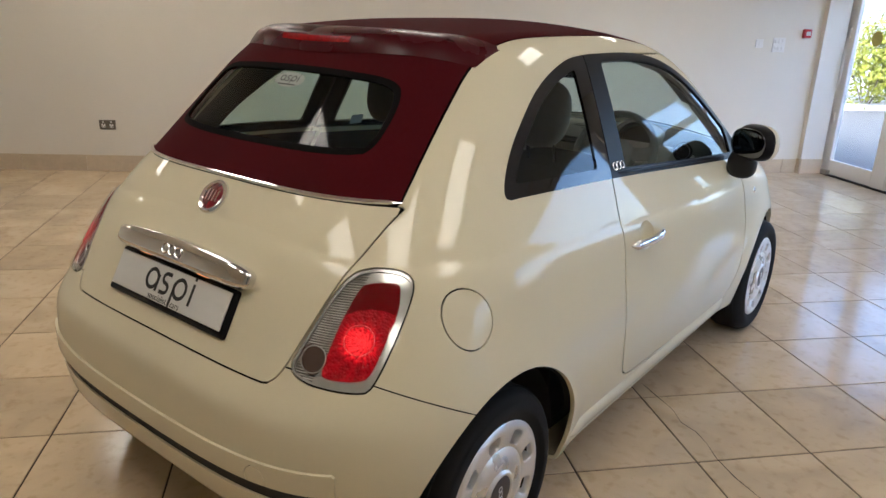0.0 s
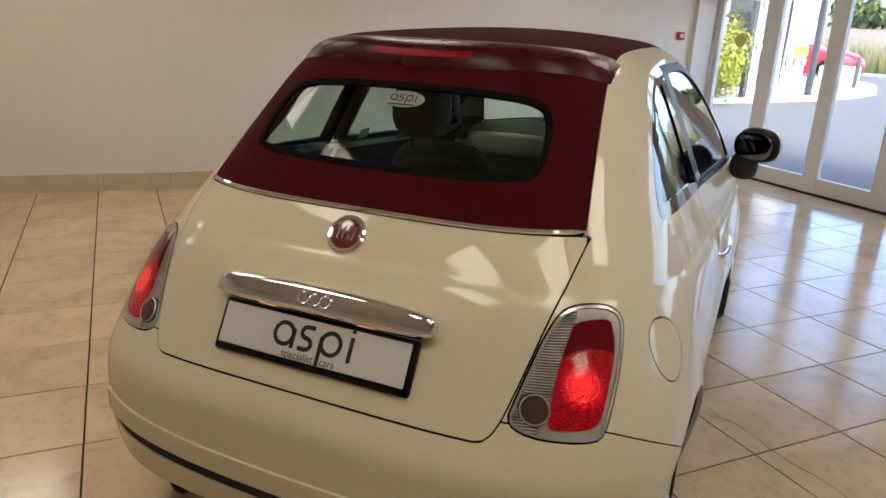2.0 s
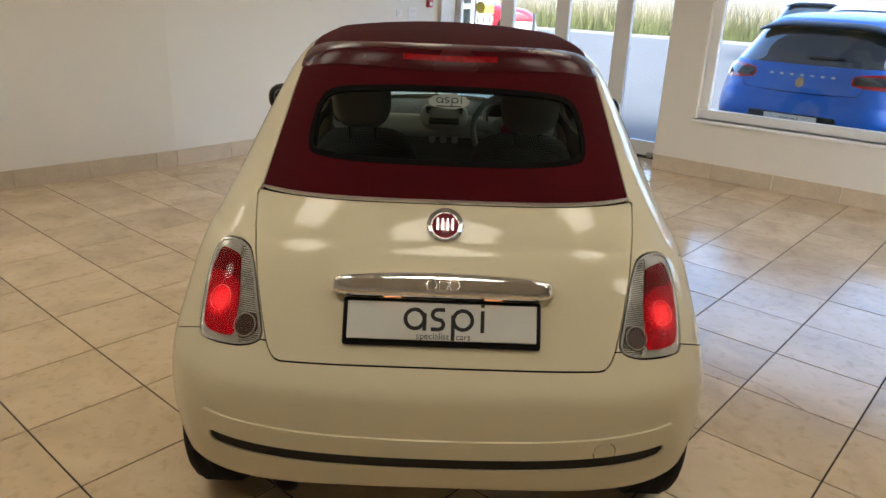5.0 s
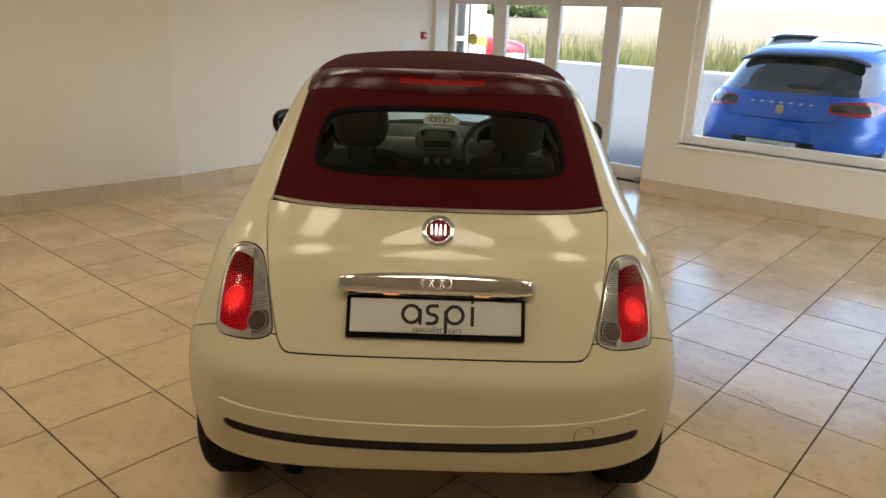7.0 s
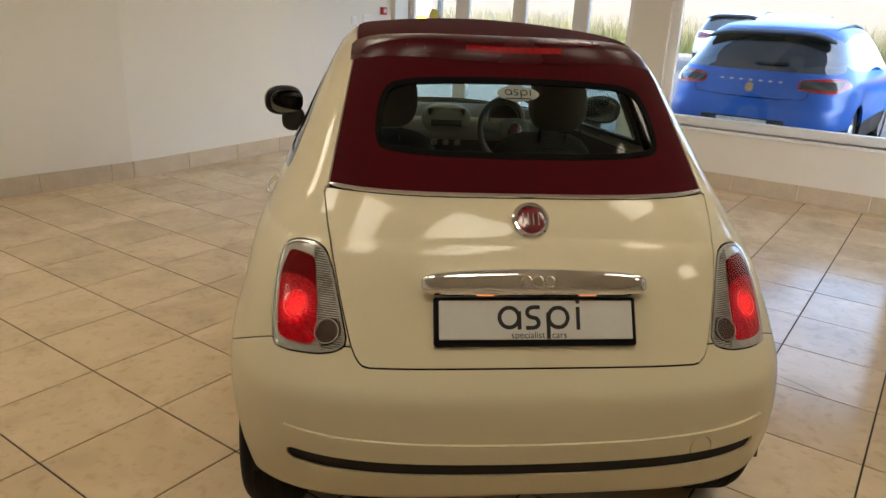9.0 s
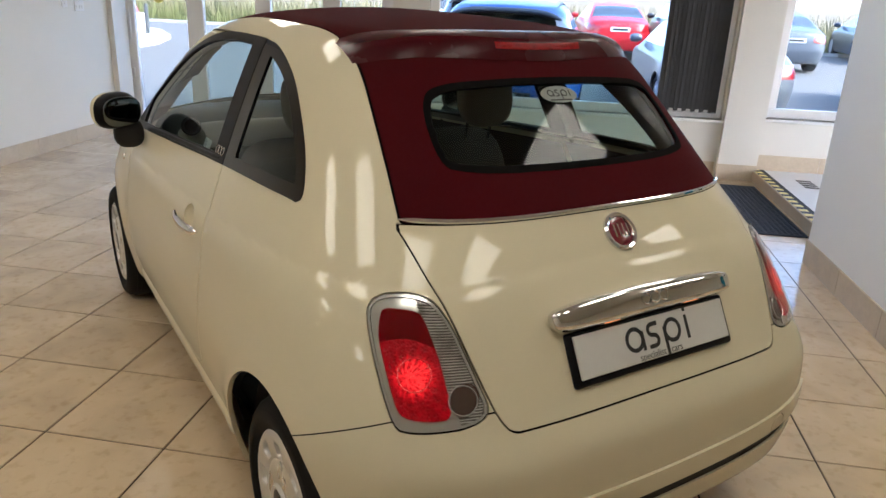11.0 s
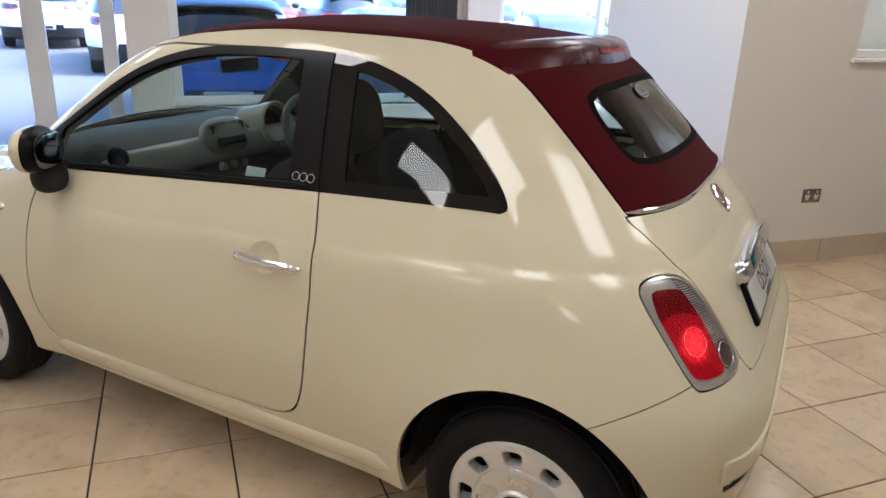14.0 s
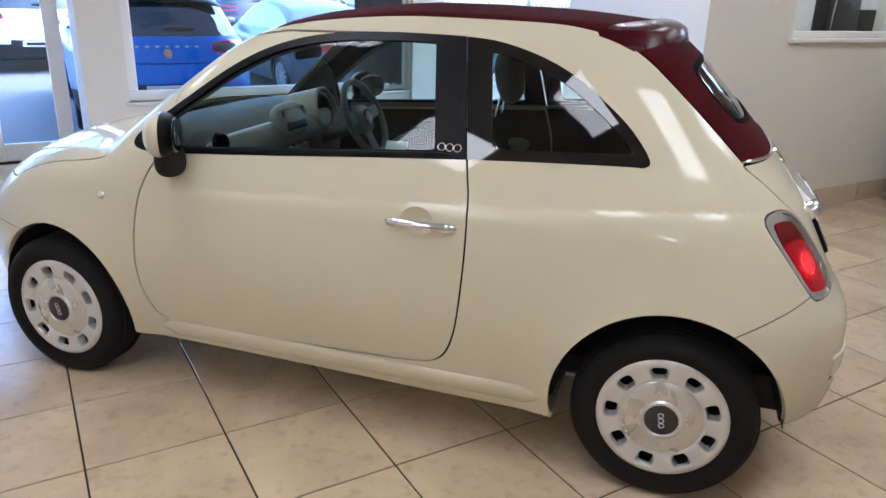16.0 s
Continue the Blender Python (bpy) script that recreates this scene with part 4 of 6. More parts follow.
red_dark = mat("dark_red_lens", (0.13, 0.0006, 0.003), 0.10, scale=60, vary=0.3, fine=500, spec=0.15)
clear_ribs = ribbed_lens()
lamp_grey = mat("lamp_rim_grey", (0.52, 0.515, 0.49), 0.22, metal=0.5, coat=0.6, vary=0.12, scale=20)
reverse_dark = mat("reverse_lens", (0.065, 0.040, 0.034), 0.18, fine=500, bump=0.001)
ring_clear = mat("pale_red_ring", (0.75, 0.22, 0.2), 0.2, coat=1.0)
clear = thin_glass("clear_cover", (0.97, 0.97, 0.97), 0.03)

for sx in (1, -1):
    L = lamp[sx]
    sc = lambda V: LAMP_C * V[:, 0] * sx + LAMP_S * V[:, 1]
    fl = lambda V: sd_poly(sc(V), V[:, 2], LAMP)
    fr = lambda V: sd_poly(sc(V), V[:, 2], LENS_RED)
    redp, rest = split(L, fr(L[0]))
    redp, rest = compact(redp), compact(rest)
    rim, inner_l = split(rest, -(fl(rest[0]) + 0.007))
    inner_l = compact(inner_l)
    disc, ribs = split(inner_l, np.hypot(sc(inner_l[0]) + 0.421, inner_l[0][:, 2] - 0.764) - 0.031)
    tl = skin("tail_lamp", rim, lamp_grey, car, "rear lamp, red lens lit, clear inner strip", lip=0.02, lift=0.001)
    ribs = compact(ribs)
    inn, outr = split(ribs, sc(ribs[0]) - (-0.312 - 0.50 * (0.93 - ribs[0][:, 2])))
    if len(inn[2]):
        skin("clear_lens", inn, clear_ribs, tl, "ribbed clear lens", lip=0.004, lift=-0.006)
    if len(outr[2]):
        skin("lamp_surround", outr, lamp_grey, tl, "silver lamp surround", lip=0.004, lift=-0.003)
    if len(disc[2]):
        dl = skin("reversing_lens", disc, reverse_dark, tl, "round smoked lens", lip=0.006, lift=-0.001)
        kd = int(np.argmin(np.hypot(sc(disc[0]) + 0.421, disc[0][:, 2] - 0.764)))
        rd = lathe([(0.0295, 0.0), (0.031, 0.002), (0.033, 0.0)], 36, "z")
        rd.transform(Matrix.Translation(Vector(disc[0][kd]) + Vector(disc[1][kd]) * 0.0015) @ Vector(disc[1][kd]).to_track_quat("Z", "Y").to_matrix().to_4x4())
        part("lens_rim", rd, lamp_grey, dl, "pale rim", smooth=True)
    up, low = split(redp, 0.875 - 4.0 * (sc(redp[0]) + 0.29) ** 2 - redp[0][:, 2])
    up, low = compact(up), compact(low)
    skin("upper_red_lens", up, red_dark, tl, "dark red upper lens", lip=0.006, lift=0.001)
    cs, cz = -0.309, 0.815
    k_ = int(np.argmin(np.hypot(sc(low[0]) - cs, low[0][:, 2] - cz)))
    bc, bn = Vector(low[0][k_]), Vector(low[1][k_])
    lens_m = lit_lens("lit_red_lens" + ("_a" if sx > 0 else "_b"), tuple(bc - bn * 0.006 + Vector((0, 0, -0.006))))
    ll = skin("lower_red_lens", low, lens_m, tl, "lit red fluted lens", lip=0.006, lift=0.001)
    rb = lathe([(0.034, 0.0), (0.0352, 0.0016), (0.0364, 0.0), (0.0352, -0.0016)], 40, "z", True)
    rb.transform(Matrix.Translation(bc + bn * 0.0025) @ bn.to_track_quat("Z", "Y").to_matrix().to_4x4())
    part("lens_ring", rb, ring_clear, ll, "raised ring round the bulb", smooth=True)
    skin("lens_cover", (L[0], L[1], L[2]), clear, tl, "clear lamp cover", lip=0.0, lift=0.006).visible_shadow = False

# chrome strip along the top of the boot
pts = [on_rear(x, 1.080) for x in np.linspace(-0.545, 0.545, 40)]
part("chrome_strip", sweep([p + n * 0.004 for p, n in pts], [n for _, n in pts], 0.006, 0.006), chrome, roof, "thin chrome strip", smooth=True)
# round badge
p, n = on_rear(0, 1.026)
Q = Matrix.Translation(p) @ n.to_track_quat("Z", "Y").to_matrix().to_4x4()
badge_red = mat("badge_red", (0.14, 0.005, 0.016), 0.2, coat=1.0, fine=600)
bm = lathe([(0.0, 0.004), (0.038, 0.004), (0.040, 0.008), (0.046, 0.010), (0.051, 0.006), (0.052, -0.004)], 48, "z")
bm.transform(Q)
bdg = part("round_badge", bm, chrome, boot, "round chrome badge with a deep red centre", smooth=True)
bm = lathe([(0.0, 0.0075), (0.025, 0.007), (0.0375, 0.0045)], 40, "z")
bm.transform(Q)
part("badge_centre", bm, badge_red, bdg, "deep red centre", smooth=True)
bm = boxes([((x, 0.002, 0.008), (0.0042, 0.034, 0.002)) for x in (-0.021, -0.007, 0.007, 0.021)], 0.0006, 1)
bm.transform(Q)
part("badge_bars", bm, chrome, bdg, "plain chrome bars")
# chrome handle bar over the plate
UPV = Vector((0, 0.06, 0.111)).normalized()
NPV = Vector((0, -0.111, 0.06)).normalized()
mP = Matrix(((1, 0, 0), UPV, NPV)).transposed().to_4x4()
mP.col[0][:3], mP.col[1][:3], mP.col[2][:3] = (1, 0, 0), UPV, NPV
PC = Vector((0, -1.594, 0.799))
bar_m = Matrix.Translation(PC + UPV * 0.098 + NPV * 0.004) @ mP
bm = blob(0.299, 0.033, 0.034, 10.0, 4.2, 2.3, 32)
for v in bm.verts:
    if v.co.y > 0:
        v.co.y *= 1.22 - 0.42 * (v.co.x / 0.299) ** 2
bm.transform(bar_m)
bar = part("handle_bar", bm, chrome, boot, "wide arched chrome handle bar", smooth=True)
plate_glow = mat("plate_lamp_glow", (1.0, 0.36, 0.10), 0.5, vary=0.0, emit=0.13)
for k in (-1, 1):
    pg = boxes([((k * 0.135, -0.0300, 0.008), (0.050, 0.005, 0.022))], 0.002, 1)
    pg.transform(bar_m)
    part("plate_lamp", pg, plate_glow, bar, "small amber-lit plate lamp")
bm = bmesh.new()
for k in (-1, 0, 1):
    r = lathe([(0.011, 0.0), (0.0135, 0.002), (0.016, 0.0), (0.0135, -0.002)], 20, "z", True)
    r.transform(bar_m @ Matrix.Translation((k * 0.030, 0.002, 0.0345)))
    tmp = bpy.data.meshes.new("t")
    r.to_mesh(tmp)
    r.free()
    bm.from_mesh(tmp)
    bpy.data.meshes.remove(tmp)
part("model_badge", bm, chrome, bar, "three chrome rings", smooth=True)
# plate with its black surround
plate = part("plate_surround", boxes([((0, 0, -0.004), (0.534, 0.127, 0.020))], 0.008, 3), black_trim, boot, "black plate surround", smooth=True)
plate.matrix_world = Matrix.Translation(PC) @ mP
pw = part("show_plate", boxes([((0, 0.004, 0.0085), (0.508, 0.100, 0.006))], 0.002, 1), plate_white, plate, "white dealer plate with a black round-shaped mark")


def mark(parent, s, z, material, x0=0.0, y0=0.0):
    """The dealer's mark as plain rings and bars, one part for each shape."""
    out = []

    def shape(name, arcs, bars):
        bm = bmesh.new()
        for cx, cy, r, w, a0, a1 in arcs:
            n = 32
            ends = [radians(a0 + (a1 - a0) * i / n) for i in range(n + 1)]
            vs = [[bm.verts.new((x0 + s * (cx + q * math.cos(a)), y0 + s * (cy + q * math.sin(a)), z)) for a in ends] for q in (r - w, r)]
            for i in range(n):
                bm.faces.new((vs[0][i], vs[1][i], vs[1][i + 1], vs[0][i + 1]))
        for cx, cy, w, h in bars:
            bm.faces.new([bm.verts.new((x0 + s * (cx + a * w / 2), y0 + s * (cy + b * h / 2), z)) for a, b in ((-1, -1), (1, -1), (1, 1), (-1, 1))])
        bmesh.ops.recalc_face_normals(bm, faces=bm.faces[:])
        for f in bm.faces:
            if f.normal.z < 0:
                f.normal_flip()
        out.append(part(name, bm, material, parent))

    w = 0.0088
    shape("mark_ring", [(-0.077, 0.0, 0.026, w, 0, 360)], [(-0.0545, -0.006, w, 0.040)])
    shape("mark_wave", [(-0.026, 0.01125, 0.015, w, 90, 270), (-0.022, -0.01125, 0.015, w, -90, 90)], [(-0.017, 0.0225, 0.018, w), (-0.024, 0.0, 0.006, w), (-0.031, -0.0225, 0.018, w)])
    shape("mark_ring", [(0.033, 0.0, 0.026, w, 0, 360)], [(0.0105, -0.018, w, 0.058)])
    shape("mark_bar", [], [(0.078, -0.002, w, 0.05)])
    shape("mark_dot", [], [(0.078, 0.035, 0.0085, 0.0085)])
    return out


mark(pw, 1.17, 0.0122, ink, 0.017, 0.010)
for words, edge, side in (("specialist", 0.0195, "RIGHT"), ("cars", 0.0375, "LEFT")):
    tx = bpy.data.curves.new("small_words", "FONT")
    tx.body, tx.size, tx.align_x, tx.extrude = words, 0.0245, side, 0.0002
    tx.materials.append(ink)
    to = new("small_words", tx)
    to.parent = pw
    to.location = (edge, -0.0425, 0.0122)
# oval sticker inside the rear window
p, n = on_rear(0, 1.328)
mS = Matrix.Translation(p + n * 0.0015) @ n.to_track_quat("Z", "Y").to_matrix().to_4x4()
bm = bmesh.new()
bm.faces.new([bm.verts.new((0.062 * math.cos(a), 0.027 * math.sin(a), 0)) for a in np.linspace(0, 2 * math.pi, 40, endpoint=False)])
bm.transform(mS)
sticker_white = mat("sticker_white", (0.27, 0.30, 0.28), 0.5, spec=0.2)
st = part("oval_sticker", bm, sticker_white, roof, "oval white dealer sticker")
for mk in mark(st, 0.42, 0.0, ink, 0.004, 0.004):
    mk.matrix_world = mS @ Matrix.Translation((0, 0, 0.0008))
bm = boxes([((0, -0.018, 0.0008), (0.075, 0.004, 0.0004))])
bm.transform(mS)
part("sticker_words", bm, ink, st)

# spoiler with the high brake light
def spoil(x, v, extra=0.0):
    phi = radians(32 + 21 * v)
    p, n, _, _ = BVH.ray_cast(Vector((x * 0.97, -0.74 + 0.14 * (x / 0.5) ** 2, 1.15)), Vector((x * 0.12, -math.sin(phi), math.cos(phi))))
    e = max(0.0, 1 - (abs(x) / 0.48) ** 3) ** 0.8
    hgt = 0.029 * (math.sin(0.5 * math.pi * min(v / 0.70, 1)) ** 1.6 if v < 0.70 else max(0.0, 1 - ((v - 0.70) / 0.30) ** 1.3))
    return p + n * (hgt * e + 0.002 * e + extra)


xs, vs_ = np.linspace(-0.48, 0.48, 60), np.linspace(0, 1, 26)
SV = [tuple(spoil(x, v)) for x in xs for v in vs_]
SF = [(i * 26 + j, i * 26 + j + 1, (i + 1) * 26 + j + 1, (i + 1) * 26 + j) for i in range(59) for j in range(25)]
sp = mesh_ob("roof_spoiler", SV, SF, spoiler_paint, car, "glossy burgundy roof spoiler")
bm = bmesh.new()
bm.from_mesh(sp.data)
bmesh.ops.recalc_face_normals(bm, faces=bm.faces[:])
if sum(f.normal.z * f.calc_area() for f in bm.faces) < 0:
    bmesh.ops.reverse_faces(bm, faces=bm.faces[:])
bm.to_mesh(sp.data)
bm.free()
xs2 = np.linspace(-0.142, 0.142, 16)
SV = [tuple(spoil(x, v, 0.0025)) for x in xs2 for v in np.linspace(0.76, 0.86, 5)]
SF = [(i * 5 + j, i * 5 + j + 1, (i + 1) * 5 + j + 1, (i + 1) * 5 + j) for i in range(15) for j in range(4)]
mesh_ob("high_brake_light", SV, SF, mat("brake_light_red", (0.24, 0.002, 0.004), 0.2, coat=0.0, scale=60, vary=0.3, fine=500, bump=0.001, spec=0.12), sp, "long red brake light")

dark_steel = mat("dull_exhaust_steel", (0.09, 0.085, 0.08), 0.4, metal=0.8, vary=0.2)
wheel_grey = mat("grey_wheel_rim_plastic", (0.17, 0.17, 0.165), 0.5, vary=0.08, fine=300)
# wheels
def wheel(x, y, sx):
    t = part("wheel", lathe([(0.175, -0.070), (0.208, -0.084), (0.245, -0.095), (0.27, -0.088), (0.284, -0.074), (0.2895, -0.05), (0.2915, 0), (0.2895, 0.05), (0.284, 0.074), (0.27, 0.088), (0.245, 0.095), (0.208, 0.084), (0.175, 0.070)], 72, "x", True), rubber, car, "black tyre with a silver nine-hole wheel cover", smooth=True)
    # tread grooves as dark ribs round the tyre
    for gx in (-0.045, -0.015, 0.015, 0.045):
        part("tread_rib", lathe([(0.289, gx - 0.011), (0.2935, gx - 0.009), (0.2935, gx + 0.009), (0.289, gx + 0.011)], 64, "x"), rubber, t, smooth=True)
    part("sidewall_band", lathe([(0.262, 0.0925), (0.259, 0.0945), (0.232, 0.0965), (0.229, 0.0955)], 64, "x"), rubber, t, smooth=True)
    # cover: dish with nine rounded openings
    prof = [(0.066, 0.088), (0.068, 0.092), (0.10, 0.090), (0.124, 0.083), (0.128, 0.080)]
    part("cover_bed", lathe([(0.120, 0.070), (0.124, 0.079), (0.129, 0.0795)], 64, "x"), silver, t, smooth=True)
    part("cover_rim", lathe([(0.2035, 0.083), (0.206, 0.082), (0.209, 0.078)], 64, "x"), silver, t, smooth=True)
    part("cover_centre", lathe(prof, 64, "x"), polished, t, "polished cover with scuffs", smooth=True)
    part("dark_back", lathe([(0.0, 0.045), (0.2, 0.045)], 40, "x"), cavity, t)
    rad, hx = [0.128, 0.133, 0.138, 0.145, 0.174, 0.181, 0.186, 0.196, 0.206], [0.080, 0.083, 0.0845, 0.086, 0.089, 0.0895, 0.090, 0.0895, 0.082]
    bm = bmesh.new()
    n, seg = 40, math.pi / 9
    mid_r = 0.158
    for k in range(9):
        ca = 2 * math.pi * k / 9
        loops = []
        for q in range(n):
            a = 2 * math.pi * q / n
            c, si = math.cos(a), math.sin(a)
            # radial and tangential half sizes of a rounded square opening
            e = (abs(c / 0.0215) ** 4 + abs(si / 0.0265) ** 4) ** -0.25
            hr, ht = e * c, e * si
            col = []
            for f in (0.0, 0.12, 0.35, 0.62, 1.0):
                r_ = mid_r + hr + ((0.206 if c > 0 else 0.128) - mid_r - hr) * f * min(1.0, 1.6 * abs(c))
                t_ = ht / mid_r + (math.copysign(seg, si) - ht / mid_r) * f * min(1.0, 1.6 * abs(si))
                h_ = float(np.interp(r_, rad, hx)) - (0.0025 if f == 0.0 else 0.0)
                col.append(bm.verts.new((h_, r_ * math.cos(ca + t_), r_ * math.sin(ca + t_))))
            inner_ = []
            for d_, sc_ in ((0.012, 0.90), (0.03, 0.84)):
                r_, t_ = mid_r + hr * sc_, ht * sc_ / mid_r
                inner_.append(bm.verts.new((col[0].co.x - d_, r_ * math.cos(ca + t_), r_ * math.sin(ca + t_))))
            loops.append(inner_[::-1] + col)
        for q in range(n):
            A_, B_ = loops[q], loops[(q + 1) % n]
            for x_ in range(len(A_) - 1):
                bm.faces.new((A_[x_], A_[x_ + 1], B_[x_ + 1], B_[x_]))
    bmesh.ops.remove_doubles(bm, verts=bm.verts[:], dist=2e-5)
    bmesh.ops.recalc_face_normals(bm, faces=bm.faces[:])
    part("wheel_cover", bm, silver, t, "silver wheel cover with nine openings", smooth=True)
    part("centre_ring", lathe([(0.052, 0.094), (0.055, 0.099), (0.061, 0.099), (0.068, 0.092)], 48, "x"), silver, t, "silver ring", smooth=True)
    cap = part("centre_cap", lathe([(0.0, 0.0985), (0.04, 0.0975), (0.054, 0.094)], 40, "x"), mat("cap_black", (0.03, 0.025, 0.025), 0.35) if "cap_black" not in MATS else MATS["cap_black"], t, "dark centre cap", smooth=True)
    bm = bmesh.new()
    for k in (-1, 0, 1):
        r = lathe([(0.0065, 0.0985), (0.008, 0.1), (0.0095, 0.0985)], 16, "x")
        r.transform(Matrix.Translation((0, k * 0.0175, 0)))
        tmp = bpy.data.meshes.new("t")
        r.to_mesh(tmp)
        r.free()
        bm.from_mesh(tmp)
        bpy.data.meshes.remove(tmp)
    part("cap_mark", bm, silver, cap, "three small silver rings", smooth=True)
    t.matrix_world = Matrix.Translation((x, y, 0.291)) @ Matrix.Rotation(0 if sx > 0 else math.pi, 4, "Z") @ Matrix.Rotation(radians(99 if y < 0 else 105), 4, "X")
    return t


for sx in (1, -1):
    for wy, wr in ((-1.15, 0.357), (1.222, 0.343)):
        wheel(sx * (0.705 if wy < 0 else 0.73), wy, sx)
        bm = lathe([(0.05, 0), (wr - 0.002, 0), (wr, 0.27), (wr, 0.31)], 48, "x")
        bmesh.ops.bisect_plane(bm, geom=bm.verts[:] + bm.edges[:] + bm.faces[:], plane_co=(0, 0, 0.01), plane_no=(0, 0, -1), clear_outer=True)
        bm.transform(Matrix.Translation((sx * 0.44, wy, 0.295)) @ Matrix.Rotation(0 if sx > 0 else math.pi, 4, "Z"))
        part("wheel_well", bm, black_matt, car, "dark plastic wheel arch liner", smooth=True)
for sx in (1, -1):
    part("arch_skirt", boxes([((sx * 0.585, -1.505, 0.43), (0.23, 0.012, 0.25))], 0.004, 1), black_matt, car, "black splash guard behind the wheel")
    part("arch_skirt", boxes([((sx * 0.60, -0.785, 0.38), (0.25, 0.012, 0.24))], 0.004, 1), black_matt, car, "black splash guard ahead of the wheel")
part("floor_pan", boxes([((0, 0.0, 0.285), (1.0, 2.9, 0.08)), ((0, -0.0, 0.29), (1.44, 1.50, 0.06)), ((0, -1.42, 0.36), (0.8, 0.3, 0.08)), ((0.40, -1.41, 0.29), (0.16, 0.26, 0.14)), ((-0.40, -1.41, 0.29), (0.16, 0.26, 0.14))], 0.01, 1), black_matt, car, "black underbody")
part("exhaust_pipe", (lambda b: (b.transform(pose(-0.43, -1.61, 0.290)), b)[1])(lathe([(0.034, 0.14), (0.036, 0.0), (0.040, -0.004), (0.036, -0.002), (0.032, 0.05), (0.0, 0.05)], 28, "y")), dark_steel, car, "dull steel exhaust tip", smooth=True)
sill_pts = lambda sx: [on_side(sx, y, 0.286) for y in np.linspace(0.74, -0.76, 30)]
for sx in (1, -1):
    q = sill_pts(sx)
    part("sill_moulding", sweep([p - n * 0.004 for p, n in q], [n for _, n in q], 0.037, 0.016, 12), paint, car, smooth=True)

# ---- cabin ----
def front_seat(x):
    t = part("front_seat", blob(0.25, 0.27, 0.085, 4, 4, 2.6, 16, pose(x, 0.12, 0.50, 6)), seat_dark, car, "grey cloth front seat with ivory headrest", smooth=True)
    part("seat_back", blob(0.245, 0.075, 0.33, 4, 2.4, 3.4, 18, pose(x, -0.20, 0.73, -16)), seat_dark, t, smooth=True)
    part("seat_back_panel", blob(0.21, 0.03, 0.26, 4, 2.2, 3.4, 14, pose(x, -0.255, 0.74, -16)), seat_dark, t, smooth=True)
    part("headrest", blob(0.122, 0.055, 0.118, 3.0, 2.2, 2.6, 16, pose(x, -0.335, 1.205, -12)), seat_cloth, t, "ivory round headrest", smooth=True)
    for s in (-1, 1):
        part("headrest_post", sweep([(x + s * 0.055, -0.29, 1.03), (x + s * 0.055, -0.305, 1.10), (x + s * 0.055, -0.32, 1.17)], [(0, 1, 0)] * 3, 0.007, 0.007, 8, False), chrome, t, "chrome post", smooth=True)


for sx in (1, -1):
    front_seat(sx * 0.35)
bench = part("rear_bench", blob(0.56, 0.22, 0.09, 5, 3, 2.6, 16, pose(0, -0.72, 0.52, 6)), seat_dark, car, "dark cloth rear bench", smooth=True)
part("bench_back", blob(0.54, 0.07, 0.24, 6, 2.4, 3, 16, pose(0, -1.0, 0.76, -14)), seat_dark, bench, smooth=True)
for sx in (1, -1):
    part("rear_headrest", blob(0.11, 0.045, 0.055, 3, 2.2, 2.4, 12, pose(sx * 0.30, -1.085, 1.04, -12)), seat_dark, bench, smooth=True)
part("parcel_shelf", boxes([((0, -1.22, 1.0), (0.96, 0.22, 0.02))], 0.006, 1), black_matt, car)
dash = part("dashboard", blob(0.66, 0.27, 0.17, 6, 2.6, 2.4, 20, pose(0, 0.86, 0.865)), dash_dark, car, "grey dashboard with an ivory panel", smooth=True)
part("dash_panel", blob(0.61, 0.04, 0.062, 6, 2.2, 3.2, 18, pose(0, 0.615, 0.935, -16)), dash_ivory, dash, "glossy ivory panel", smooth=True)
part("knee_panel", blob(0.60, 0.06, 0.12, 6, 2.2, 2.6, 16, pose(0, 0.66, 0.76, 10)), dash_dark, dash, smooth=True)
rad = part("radio_console", blob(0.132, 0.040, 0.080, 2.6, 2.4, 2.6, 20, pose(0, 0.600, 0.990, -20)), dash_ivory, dash, "oval ivory radio console", smooth=True)
m = pose(0, 0.562, 0.977, -20) @ Matrix.Scale(0.88, 4)
radio = part("radio_face", boxes([((0, 0, -0.006), (0.190, 0.018, 0.044))], 0.008, 2), dash_dark, rad, "dark radio face")
radio.matrix_world = m
for q in range(6):
    part("radio_button", boxes([((-0.07 + 0.028 * q, -0.011, -0.018), (0.020, 0.006, 0.009))], 0.002, 1), black_trim, radio).matrix_world = m
part("radio_display", boxes([((0, -0.0105, 0.003), (0.11, 0.004, 0.014))], 0.001, 1), ink, radio).matrix_world = m
for k in (-1, 1):
    vent = part("air_vent", boxes([((k * 0.062, 0.014, 0.058), (0.110, 0.034, 0.054))], 0.016, 3), black_matt, rad, "dark air vent", smooth=True)
    vent.matrix_world = m
    for q in range(4):
        part("vent_slat", boxes([((k * 0.062, -0.0035, 0.040 + 0.012 * q), (0.092, 0.006, 0.004))], 0.001, 1), dash_dark, vent).matrix_world = m
    part("vent_frame", sweep([(k * 0.062 + 0.056 * math.copysign(abs(math.cos(a)) ** 0.5, math.cos(a)), -0.004, 0.058 + 0.028 * math.copysign(abs(math.sin(a)) ** 0.5, math.sin(a))) for a in np.linspace(0, 2 * math.pi, 29)], [(0, -1, 0)] * 29, 0.0035, 0.004, 6, False), dash_ivory, vent, smooth=True).matrix_world = m
